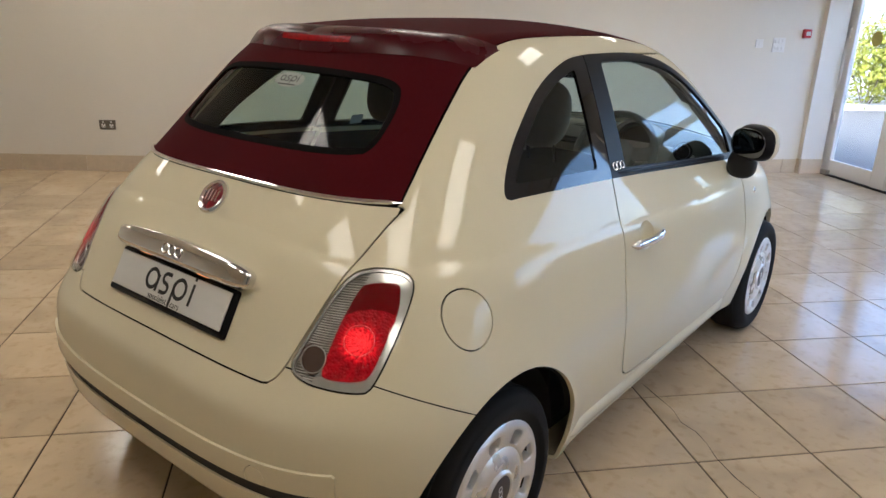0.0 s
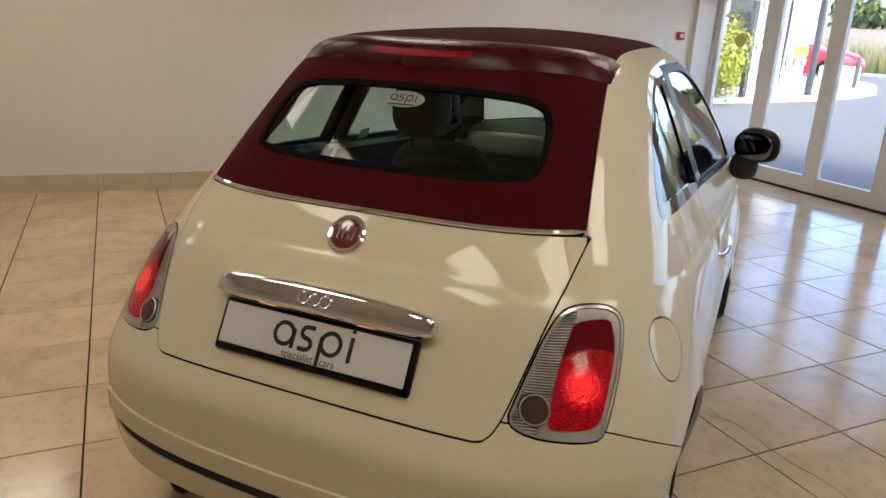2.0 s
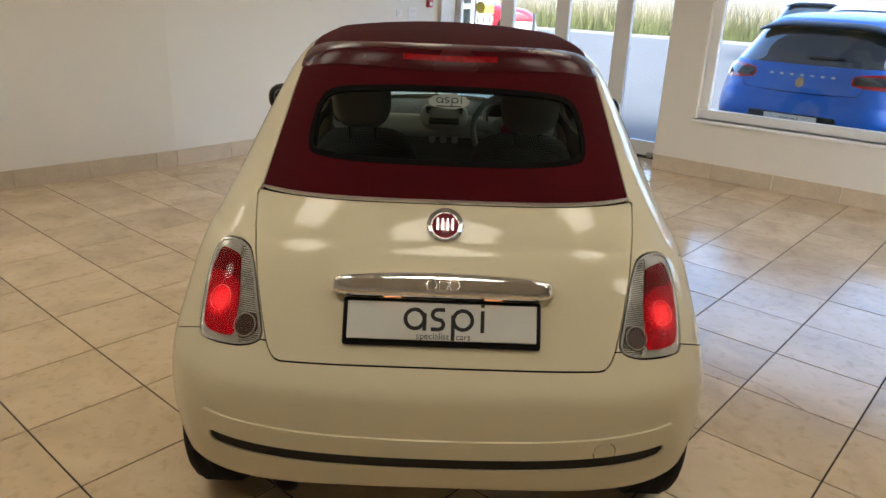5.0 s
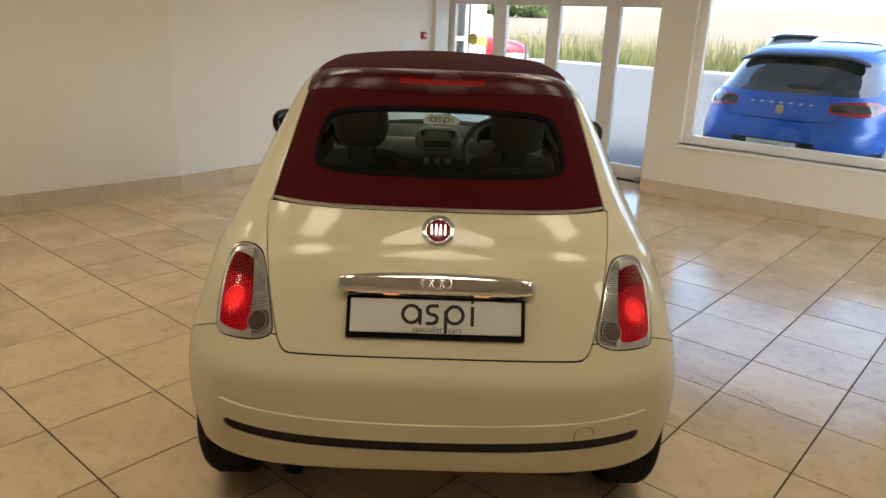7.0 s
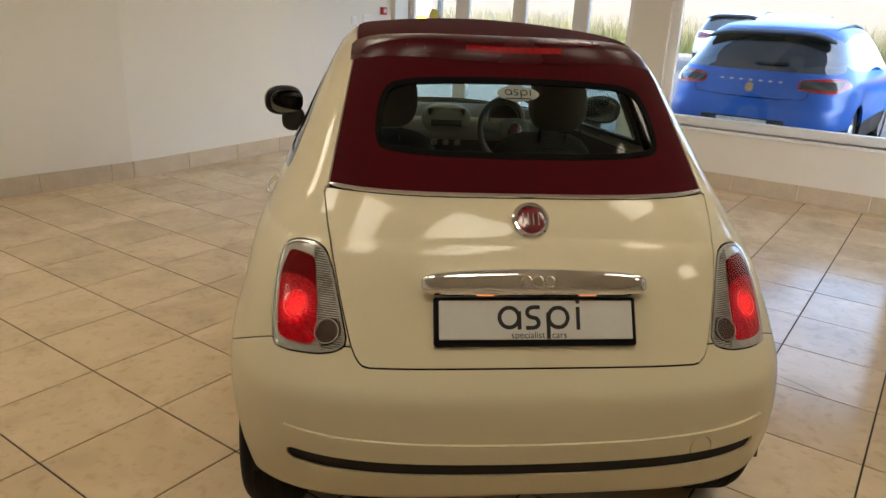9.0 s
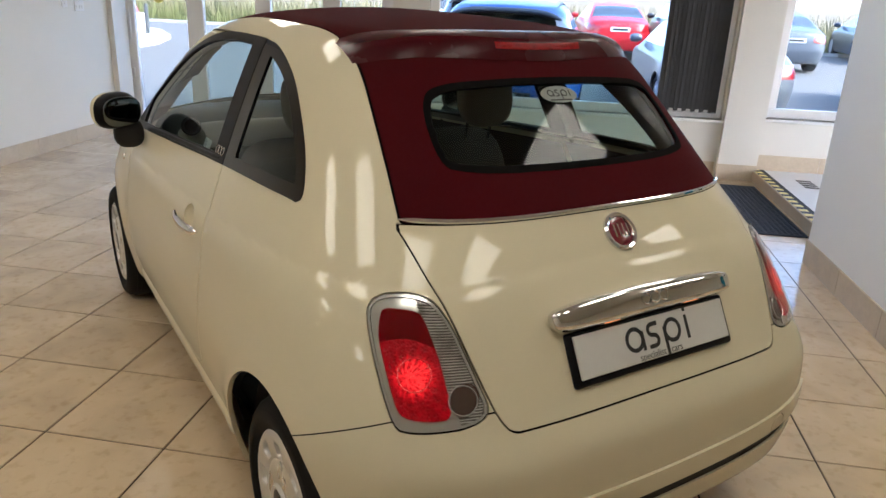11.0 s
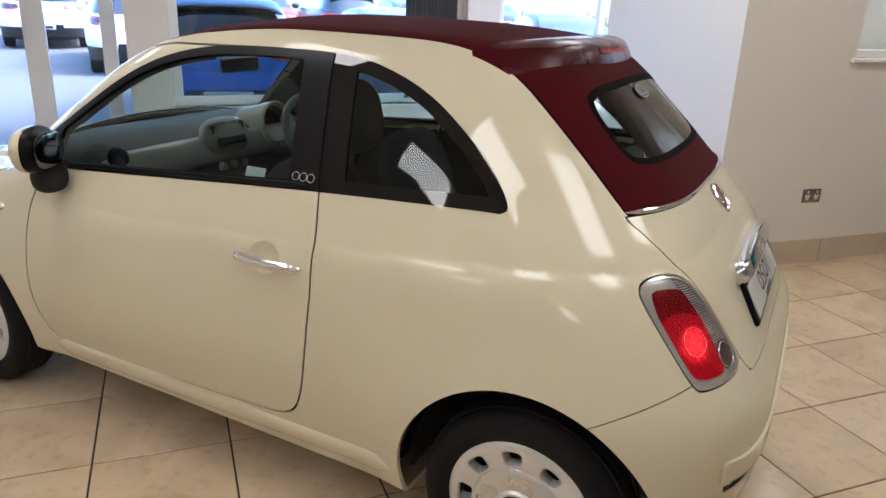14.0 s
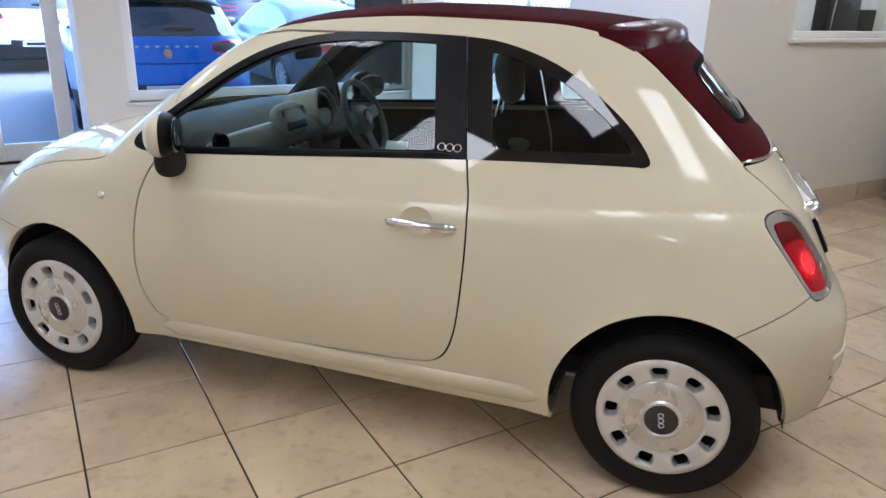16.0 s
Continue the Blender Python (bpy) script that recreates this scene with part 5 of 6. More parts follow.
for k in (-1, 0, 1):
    kb = lathe([(0.0, -0.022), (0.015, -0.022), (0.018, 0.0)], 20, "y")
    part("heater_knob", kb, dash_ivory, rad, smooth=True).matrix_world = pose(0, 0.565, 0.868, -4) @ Matrix.Translation((k * 0.062, 0, 0))
# instruments: two nested hoods over a dark dial
hood_m = pose(0.32, 0.60, 0.995, -14)
for nm, ra_, y0, y1, mt, lb in (("instrument_binnacle", 0.104, -0.035, 0.16, dash_ivory, "ivory hood over the instruments"), ("inner_hood", 0.088, -0.015, 0.12, dash_dark, "")):
    ob = lathe([(ra_ - 0.010, y1), (ra_ - 0.010, y0 + 0.006), (ra_ - 0.004, y0), (ra_ + 0.004, y0 + 0.008), (ra_, y1)], 44, "y", True)
    ob.transform(hood_m)
    binn = part(nm, ob, mt, dash if nm == "instrument_binnacle" else binn, lb, smooth=True)
dial = lathe([(0.0, 0.0), (0.06, 0.002), (0.078, -0.006), (0.080, 0.02)], 40, "y")
dial.transform(hood_m @ pose(0, 0.035, 0))
part("dial", dial, black_matt, dash, "round dark dial", smooth=True)
for k in (-1, 1):
    r = lathe([(0.0, 0.004), (0.028, 0.002), (0.034, -0.012), (0.042, 0.0)], 24, "y")
    part("side_vent", r, black_trim, dash, smooth=True).matrix_world = pose(k * 0.56, 0.575, 0.985, -10, 0, k * 12)
sw = part("steering_wheel", (lambda b: (b.transform(pose(0.33, 0.37, 0.972, -24)), b)[1])(lathe([(0.180 + 0.016 * math.cos(a), 0.016 * math.sin(a)) for a in np.linspace(0, 2 * math.pi, 12, endpoint=False)], 48, "y", True)), wheel_grey, car, "grey three-spoke steering wheel", smooth=True)
hm = pose(0.33, 0.385, 0.962, -24)
part("hub", blob(0.085, 0.034, 0.072, 2.6, 2.2, 2.6, 14, hm), wheel_grey, sw, smooth=True)
part("hub_badge", lathe([(0.0, -0.040), (0.030, -0.039), (0.034, -0.030)], 24, "y"), badge_red, sw, "round badge", smooth=True).matrix_world = hm
part("hub_badge_ring", lathe([(0.034, -0.036), (0.037, -0.041), (0.041, -0.036), (0.040, -0.026)], 28, "y"), chrome, sw, "chrome ring", smooth=True).matrix_world = hm
for dx, dz in ((-1, 0.15), (1, 0.15), (0, -1)):
    L_ = 0.17
    part("spoke", sweep([tuple(hm @ Vector((dx * 0.05, 0.0, dz * 0.05))), tuple(hm @ Vector((dx * L_, -0.012, dz * L_)))], [(0, -1, 0.4)] * 2, 0.030, 0.011, 8, False), wheel_grey, sw, smooth=True)
part("steering_column", sweep([(0.33, 0.41, 0.94), (0.33, 0.68, 0.83)], [(0, 0, 1)] * 2, 0.04, 0.04, 12, False), dash_dark, sw, smooth=True)
part("rear_view_mirror", boxes([((0, 0.49, 1.295), (0.21, 0.03, 0.06))], 0.014, 2), black_trim, car, smooth=True)
p, n = on_side(-1, -0.20, 1.052)
mS2 = Matrix.Translation(p - n * 0.012) @ n.to_track_quat("Z", "Y").to_matrix().to_4x4()
part("window_label", (lambda b: (b.transform(mS2), b)[1])(boxes([((0, 0.01, 0), (0.075, 0.045, 0.001))])), plate_white, car, "small printed label inside the door window")

# ---- outside: forecourt, verge, field ----
GZ = -0.08


def rise(x, y):
    """Height of the forecourt, which climbs gently away from the building."""
    return GZ + 0.02 * max(0.0, 0.64 * x + 0.77 * y - 5.0)


def field_z(x, y):
    q = 0.64 * x + 0.77 * y
    return rise(x, y) - 0.10 if q < 23 else rise(0, 23 / 0.77) - 0.10 + 0.036 * (min(q, 320) - 23)


tarmac = mat("tarmac", (0.115, 0.112, 0.106), 0.85, scale=0.6, vary=0.12, fine=90, bump=0.004)
straw = mat("straw_field", (0.195, 0.152, 0.096), 0.95, scale=0.15, vary=0.12, fine=6)
grass_m = mat("verge_grass", (0.13, 0.14, 0.042), 0.9, scale=0.8, vary=0.3, fine=20)
grass_dry = mat("dry_grass", (0.21, 0.185, 0.095), 0.9, scale=0.8, vary=0.3, fine=20)
kerb_m = mat("kerb_concrete", (0.42, 0.41, 0.39), 0.85, vary=0.12, fine=60, bump=0.002)
leaf_m = mat("bright_leaves", (0.26, 0.27, 0.02), 0.6, scale=5, vary=0.4, fine=30)
leaf_d = mat("hedge_leaves", (0.07, 0.10, 0.03), 0.8, scale=3, vary=0.4, fine=20)
bm = bmesh.new()
bmesh.ops.create_grid(bm, x_segments=90, y_segments=90, size=900)
for v in bm.verts:
    v.co.z = field_z(v.co.x, v.co.y)
tagged(part("ground", bm, straw), "pale straw-coloured field", "ground", kind="structure")
VO, VD = Vector((5.3, 25.5, rise(5.3, 25.5))), Vector((0.77, -0.64, 0)).normalized()
VN = Vector((-VD.y, VD.x, 0))
bm = bmesh.new()
KN = (23.0 - 5.0) / 1.0013
rows_ = [[bm.verts.new(Vector((q.x, q.y, rise(q.x, q.y)))) for q in (VO + VD * (-40 + 13 * i) - VN * v for i in range(11))] for v in (0, 6, 12, KN, KN + 8, KN + 30, 70)]
for ra_, rb_ in zip(rows_, rows_[1:]):
    for i in range(10):
        bm.faces.new((ra_[i], ra_[i + 1], rb_[i + 1], rb_[i]))
bmesh.ops.recalc_face_normals(bm, faces=bm.faces[:])
for f in bm.faces:
    if f.normal.z < 0:
        f.normal_flip()
tagged(part("road", bm, tarmac), "grey tarmac forecourt", "road", kind="structure")
bm = boxes([((VO + VD * (i - 40) + VN * 0.06 + Vector((0, 0, 0.04))), (0.98, 0.12, 0.12), Matrix.Rotation(math.atan2(VD.y, VD.x), 4, "Z")) for i in range(0, 110)], 0.015, 1)
tagged(part("kerb", bm, kerb_m), "pale concrete kerb along the verge", "kerb", kind="structure")
rng = random.Random(7)


def blades(count, spread, height, name, material, label, lo=0.0):
    V, F = [], []
    for _ in range(count):
        u, v = rng.uniform(-26, 60), spread(rng)
        b = VO + VD * u + VN * (0.15 + v) + Vector((0, 0, 0.02))
        h = height * rng.uniform(0.4, 1.15) * (0.35 + 0.65 * min(1, v / 0.8 + lo))
        a = rng.uniform(0, math.pi)
        wd = rng.uniform(0.010, 0.028)
        s = Vector((math.cos(a), math.sin(a), 0)) * wd
        lean = Vector((rng.uniform(-0.25, 0.25), rng.uniform(-0.25, 0.25), 0)) * h
        k = len(V)
        V += [tuple(b - s), tuple(b + s), tuple(b + s * 0.6 + lean * 0.4 + Vector((0, 0, h * 0.6))), tuple(b - s * 0.6 + lean * 0.4 + Vector((0, 0, h * 0.6))), tuple(b + lean + Vector((0, 0, h)))]
        F += [(k, k + 1, k + 2, k + 3), (k + 3, k + 2, k + 4)]
    return tagged(mesh_ob(name, V, F, material, smooth=False), label, "grass", kind="stuff")


blades(34000, lambda r: r.uniform(0, 5.0), 0.72, "verge_grass", grass_m, "long green grass along the verge")
blades(20000, lambda r: r.uniform(1.2, 5.5), 1.25, "tall_dry_grass", grass_dry, "tall straw-coloured grass stems", 1.0)


def bush(name, at, size, count, leaf, material, label, seed):
    """A shrub of many small leaves over short stems."""
    r = random.Random(seed)
    t = thing(name, label, "bush", m=Matrix.Translation(at))
    stem = bmesh.new()
    for k in range(7):
        a = r.uniform(0, 6.28)
        top = Vector((math.cos(a) * size[0] * 0.6, math.sin(a) * size[1] * 0.6, size[2] * r.uniform(0.6, 0.9)))
        s = sweep([(0, 0, -0.02), tuple(top * 0.5 + Vector((0, 0, 0.08))), tuple(top)], [(1, 0, 0)] * 3, 0.02, 0.02, 6)
        tmp = bpy.data.meshes.new("t")
        s.to_mesh(tmp)
        s.free()
        stem.from_mesh(tmp)
        bpy.data.meshes.remove(tmp)
    part("stem", stem, bark, t)
    V, F = [], []
    lobes = [(Vector((r.uniform(-0.6, 0.6) * size[0], r.uniform(-0.6, 0.6) * size[1], size[2] * r.uniform(0.25, 0.8))), r.uniform(0.3, 0.5)) for _ in range(16)]
    for _ in range(count):
        c, q = r.choice(lobes)
        d = Vector((r.gauss(0, 1), r.gauss(0, 1), r.gauss(0, 1))).normalized()
        p = c + Vector((d.x * size[0], d.y * size[1], d.z * size[2])) * q * r.uniform(0.75, 1.05)
        if p.z < 0.01:
            continue
        n = (d + Vector((r.uniform(-0.6, 0.6), r.uniform(-0.6, 0.6), r.uniform(-0.2, 0.8)))).normalized()
        m = n.to_track_quat("Z", "Y").to_matrix() @ Matrix.Rotation(r.uniform(0, 6.28), 3, "Z")
        l = leaf * r.uniform(0.6, 1.3)
        k = len(V)
        for x, y, z in ((-0.5, 0, 0), (0, -0.28, 0.06), (0.5, 0, 0), (0, 0.28, 0.06)):
            V.append(tuple(p + m @ Vector((x * l, y * l, z * l))))
        F.append((k, k + 1, k + 2, k + 3))
    mesh_ob("crown", V, F, material, t, smooth=False)
    return t


bark = mat("bark", (0.12, 0.08, 0.05), 0.9, vary=0.3)
bush("shrub", (-0.68, 14.05, rise(-0.68, 14.05)), (1.2, 0.8, 1.66), 5200, 0.09, leaf_m, "bright yellow-green leafy shrub by the forecourt", 3)
for k in range(2):
    bush("hedgerow_tree", (9.5 + k * 5, 118 - 3 * k, field_z(9.5 + k * 5, 118 - 3 * k)), (3.6, 3, 4.2 - k), 1500, 1.0, leaf_d, "distant dark green hedgerow tree", 20 + k)

# ---- parked cars ----
SUV = dict(
    half_width=[(0.1, 0.82), (0.3, 0.92), (0.6, 0.955), (0.9, 0.95), (1.0, 0.93), (1.1, 0.88), (1.4, 0.74), (1.6, 0.63), (1.8, 0.5)],
    rear=[(0.1, -2.1), (0.4, -2.28), (0.6, -2.355), (0.72, -2.345), (0.79, -2.29), (0.9, -2.255), (1.05, -2.19), (1.2, -2.05), (1.4, -1.86), (1.52, -1.72), (1.8, -1.4)],
    rear_round=[(0.1, 4.5), (0.9, 4.2), (1.2, 3.6), (1.8, 3.4)], rear_from=[(0.1, -1.1), (1.8, -1.0)],
    front=[(0.1, 2.2), (0.5, 2.34), (0.8, 2.3), (1.8, 2.1)], front_round=[(0.1, 3.6), (1.8, 3.2)],
    top=[(-2.4, 1.36), (-1.7, 1.54), (-1.2, 1.60), (-0.3, 1.63), (0.3, 1.59), (0.6, 1.48), (1.25, 1.13), (1.45, 1.06), (2.0, 0.97), (2.25, 0.8), (2.45, 0.4)],
    bottom=[(-2.5, 0.32), (-1.8, 0.25), (1.8, 0.22), (2.5, 0.25)], front_from=0.6, blend=0.10, crown=0.10, bow=0.15, wheels=[(-1.4, 0.36), (1.4, 0.36)], flare=0.02, arch=0.40)
SALOON = dict(
    half_width=[(0.1, 0.78), (0.3, 0.87), (0.6, 0.915), (0.8, 0.905), (0.92, 0.86), (1.0, 0.81), (1.3, 0.64), (1.5, 0.52)],
    rear=[(0.1, -2.1), (0.4, -2.3), (0.6, -2.36), (0.8, -2.36), (0.95, -2.33), (1.1, -2.28), (1.5, -2.1)],
    rear_round=[(0.1, 4.5), (0.9, 4.2), (1.2, 3.6), (1.5, 3.4)], rear_from=[(0.1, -1.1), (1.5, -1.0)],
    front=[(0.1, 2.2), (0.5, 2.36), (0.8, 2.3), (1.5, 2.1)], front_round=[(0.1, 3.4), (1.5, 3.0)],
    top=[(-2.5, 0.95), (-2.3, 1.02), (-1.85, 1.07), (-1.65, 1.12), (-1.0, 1.37), (-0.3, 1.45), (0.2, 1.42), (0.5, 1.33), (1.0, 1.04), (1.15, 0.98), (1.9, 0.88), (2.25, 0.7), (2.45, 0.35)],
    bottom=[(-2.5, 0.30), (-1.8, 0.22), (1.8, 0.2), (2.5, 0.22)], front_from=0.6, blend=0.08, crown=0.10, bow=0.15, wheels=[(-1.4, 0.32), (1.4, 0.32)], flare=0.015, arch=0.36)
dark_glass = mat("dark_car_glass", (0.02, 0.025, 0.028), 0.05, coat=1.0, vary=0.1)
lamp_red = mat("parked_lamp_red", (0.35, 0.008, 0.012), 0.15, coat=1.0, vary=0.25, fine=80)
alloy = mat("grey_alloy", (0.5, 0.5, 0.52), 0.3, metal=0.8)


def prism(poly, m, d0, d1):
    bm = bmesh.new()
    a = [bm.verts.new(m @ Vector((x, y, d0))) for x, y in poly]
    b = [bm.verts.new(m @ Vector((x, y, d1))) for x, y in poly]
    bm.faces.new(a), bm.faces.new(b[::-1])
    for i in range(len(a)):
        bm.faces.new((a[i], b[i], b[i - 1], a[i - 1]))
    bmesh.ops.recalc_face_normals(bm, faces=bm.faces[:])
    return bm


def parked_car(name, label, spec, colour, tall, h=0.045, rear_dark=True, plate_mark=False, lamp_hi=None):
    """A parked car: shell with glass, lamps, plate and wheels cut from its form, standing at the origin."""
    t = thing(name, label, "car", "parked cars")
    body = mat(name + "_paint", colour, 0.4, metal=0.2, coat=0.35, scale=3, vary=0.05, fine=600)
    fld = car_field(spec)
    top = 1.75 if tall else 1.55
    M = nets(fld, (-1.08, -2.5, 0.12), (1.08, 2.55, top), h)
    bv = BVHTree.FromPolygons([tuple(v) for v in M[0]], [tuple(map(int, f)) for f in M[2]])
    gap = []
    wz, ar = spec["wheels"][0][1], spec["arch"]
    for wy, _ in spec["wheels"]:
        _, M = split(M, np.where(np.abs(M[0][:, 0]) > 0.5, np.hypot(M[0][:, 1] - wy, M[0][:, 2] - wz) - ar, 1.0))
        M = compact(M)
    if tall:
        side = rounded([(1.15, 1.06), (0.55, 1.44), (0.1, 1.51), (-0.9, 1.50), (-1.50, 1.42), (-1.80, 1.24), (-1.6, 1.12)], 2, 0.15)
        back = rounded([(-0.84, 1.09), (-0.78, 1.22), (-0.70, 1.46), (0.70, 1.46), (0.78, 1.22), (0.84, 1.09)], 2, 0.10)
        lamps = [rounded([(s * 0.46, 0.92), (s * 0.47, 1.03), (s * 0.84, 1.06), (s * 0.92, 0.97), (s * 0.80, 0.89)], 2, 0.15) for s in (1, -1)]
    else:
        side = rounded([(1.0, 0.98), (0.45, 1.27), (0.05, 1.36), (-0.6, 1.35), (-1.2, 1.20), (-1.55, 1.02)], 2, 0.15)
        back = None
        lamps = [rounded([(s * 0.42, 0.76), (s * 0.44, 0.90), (s * 0.80, 0.93), (s * 0.88, 0.86), (s * 0.84, 0.74)], 2, 0.15) for s in (1, -1)]
    pieces = []
    for sx in (1, -1):
        f = np.where(M[0][:, 0] * sx > 0.3, sd_poly(M[0][:, 1], M[0][:, 2], side), 1.0)
        g, M = split(M, f)
        pieces.append(compact(g))
        M = compact(M)
    if back is not None:
        g, M = split(M, np.where(M[0][:, 1] < -1.3, sd_poly(M[0][:, 0], M[0][:, 2], back), 1.0))
    else:
        g, M = split(M, np.where((M[0][:, 1] < -0.8) & (M[0][:, 2] > 1.0), np.maximum(np.abs(M[0][:, 0]) - 0.72 + (M[0][:, 2] - 1.05) * 0.5, np.maximum(M[0][:, 1] + 1.02, -1.72 - M[0][:, 1])), 1.0))
    rearg = compact(g)
    M = compact(M)
    g, M = split(M, np.where((M[0][:, 1] > 0.3) & (M[0][:, 2] > 0.95), np.maximum(np.abs(M[0][:, 0]) - 0.72 + (M[0][:, 2] - 1.05) * 0.45, np.maximum(M[0][:, 1] - (1.22 if tall else 0.98), (0.52 if tall else 0.40) - M[0][:, 1])), 1.0))
    frontg, M = compact(g), compact(M)
    lm = []
    for lp in lamps:
        g, M = split(M, np.where(M[0][:, 1] < -1.7, sd_poly(M[0][:, 0], M[0][:, 2], lp), 1.0))
        lm.append(compact(g))
        M = compact(M)
    low, M = split(M, M[0][:, 2] - (0.52 if tall else 0.36))
    skin("body", compact(M), body, t, lip=0.03)
    skin("lower_trim", compact(low), black_matt if tall else body, t, lip=0.03)
    for g in pieces:
        skin("side_window", g, dark_glass, t, lip=0.01)
    skin("rear_window", rearg, dark_glass, t, lip=0.01)
    skin("windscreen", frontg, dark_glass, t, lip=0.01)
    for g in lm:
        l_ = skin("rear_lamp", g, lamp_red, t, "red rear lamp", lip=0.01, lift=0.004)
        V, N, F = g
        if tall and len(F):
            inn, _ = split(g, np.maximum(np.abs(V[:, 2] - 0.976) - 0.040, np.abs(np.abs(V[:, 0]) - 0.665) - 0.175))
            if len(inn[2]):
                skin("smoked_lens", compact(inn), dark_glass, l_, "smoked inner lens", lip=0.003, lift=0.008)

    def rear_at(x, z):
        p, n, _, _ = bv.ray_cast(Vector((x, -4, z)), Vector((0, 1, 0)))
        return p, n

    pz = 0.535 if tall else 0.80
    p, n = rear_at(0, pz)
    q = Matrix.Translation(p + n * 0.012) @ n.to_track_quat("Z", "Y").to_matrix().to_4x4()
    pl = part("number_plate", boxes([((0, 0, 0), (0.52, 0.112, 0.012))], 0.004, 1), plate_white, t, "white plate with a dark bar")
    pl.matrix_world = q
    if tall:
        part("bumper_recess", boxes([((0, -0.01, -0.012), (0.86, 0.15, 0.02))], 0.008, 1), black_matt, t, "black plate recess").matrix_world = q
    if plate_mark:
        mark(pl, 1.0, 0.0075, ink)
    else:
        part("plate_bar", boxes([((0, 0, 0.007), (0.40, 0.05, 0.002))]), ink, pl)
    # wheels
    for wy, wz_ in spec["wheels"]:
        for sx in (1, -1):
            r = ar - 0.035
            wh = part("wheel", lathe([(r * 0.68, -0.1), (r * 0.93, -0.11), (r, -0.08), (r, 0.08), (r * 0.93, 0.11), (r * 0.68, 0.1)], 36, "x", True), rubber, t, smooth=True)
            # near-black disc standing in for the shade behind the spokes
            bm = bmesh.new()
            bmesh.ops.create_cone(bm, segments=32, radius1=r * 0.69, radius2=r * 0.69, depth=0.02, cap_ends=True, matrix=pose(0.05, 0, 0, 0, 90))
            part("brake_disc", bm, cavity, wh)
            part("rim_ring", lathe([(r * 0.60, 0.08), (r * 0.64, 0.095), (r * 0.69, 0.1), (r * 0.70, 0.08)], 36, "x"), alloy, wh, smooth=True)
            part("rim_spokes", boxes([((0.085, 0, 0), (0.02, r * 1.26, 0.045), Matrix.Rotation(math.pi * k / 5, 4, "X")) for k in range(5)], 0.006, 1), alloy, wh)
            wh.matrix_world = Matrix.Translation((sx * (spec["half_width"][3][1] - 0.13), wy, r)) @ Matrix.Rotation(0 if sx > 0 else math.pi, 4, "Z")
    part("underbody", boxes([((0, 0, 0.30), (1.3, 4.0, 0.16))]), black_matt, t)
    for sx in (1, -1):
        part("door_mirror", blob(0.11, 0.06, 0.075, 2.4, 2, 2.4, 8, pose(sx * (1.03 if tall else 0.97), 0.72, 1.12 if tall else 1.02)), body, t, smooth=True)
    if tall:
        wing = blob(0.68, 0.10, 0.026, 7, 2.4, 2.0, 18)
        for v in wing.verts:
            v.co.z -= 0.085 * (abs(v.co.x) / 0.68) ** 4
        wing.transform(pose(0, -1.775, 1.487, 16))
        part("tailgate_spoiler", wing, black_trim, t, "black spoiler", smooth=True)
        lid = [rear_at(x, z) for x, z in ((-0.60, 1.03), (-0.59, 0.93), (-0.575, 0.86), (-0.54, 0.825), (-0.3, 0.812), (0, 0.808), (0.3, 0.812), (0.54, 0.825), (0.575, 0.86), (0.59, 0.93), (0.60, 1.03))]
        part("tailgate_gap", sweep([p_ + n_ * 0.002 for p_, n_ in lid], [n_ for _, n_ in lid], 0.005, 0.004, 6, False), cavity, t)
        part("rear_wiper", sweep([tuple(Vector((x, *(rear_at(x, 1.16 + 0.02 * x)[0] + rear_at(x, 1.16)[1] * 0.015).yz))) for x in np.linspace(-0.02, 0.34, 6)], [(0, -1, 0.4)] * 6, 0.016, 0.014, 6), black_matt, t)
        for sx in (1, -1):
            part("roof_rail", sweep([(sx * 0.60, y, 1.60 - 0.06 * abs(y + 0.4)) for y in np.linspace(-1.4, 0.3, 8)], [(0, 0, 1)] * 8, 0.02, 0.02, 8), black_trim, t, smooth=True)
    return t, rear_at


def stand(t, x, y, hx, hy):
    """Set a car down on the sloping forecourt, its nose along (hx, hy)."""
    climb = 0.02 * (0.64 * hx + 0.77 * hy) if 0.64 * x + 0.77 * y > 9 else 0.0
    t.matrix_world = Matrix.Translation((x, y, rise(x, y))) @ Matrix.Rotation(-math.atan2(hx, hy), 4, "Z") @ Matrix.Rotation(climb, 4, "X")


blue_car, ra = parked_car("blue_suv", "bright metallic blue SUV parked close to the window", SUV, (0.002, 0.095, 0.46), True, 0.03, plate_mark=True)
for k in range(7):
    p, n = ra(-0.30 + 0.10 * k, 0.985)
    q = Matrix.Translation(p + n * 0.006) @ n.to_track_quat("Z", "Y").to_matrix().to_4x4()
    part("badge_bar", boxes([((0, 0, 0), (0.036, 0.018, 0.006))], 0.002, 1), alloy, blue_car, "plain silver bar").matrix_world = q
p, n = ra(0, 0.915)
part("crest", blob(0.042, 0.052, 0.012, 2.6, 2.2, 2.0, 12), mat("crest_gold", (0.35, 0.24, 0.13), 0.35, metal=0.6, scale=60, vary=0.5), blue_car, "plain gold shield", smooth=True).matrix_world = Matrix.Translation(p) @ n.to_track_quat("Z", "Y").to_matrix().to_4x4()
stand(blue_car, 5.14, 5.70, 0.69, 0.724)
blue_car.location.z += 0.035
blue_car.scale = (1.0, 0.96, 0.97)
c, _ = parked_car("white_suv", "white SUV parked behind the blue one", SUV, (0.72, 0.73, 0.74), True)
stand(c, 8.6, 11.5, 0.6, 0.8)
c2 = copy_thing(c, Matrix())
tagged(c2, "silver-white SUV parked across the forecourt")
stand(c2, 10.3, 16.9, 0.6, 0.8)
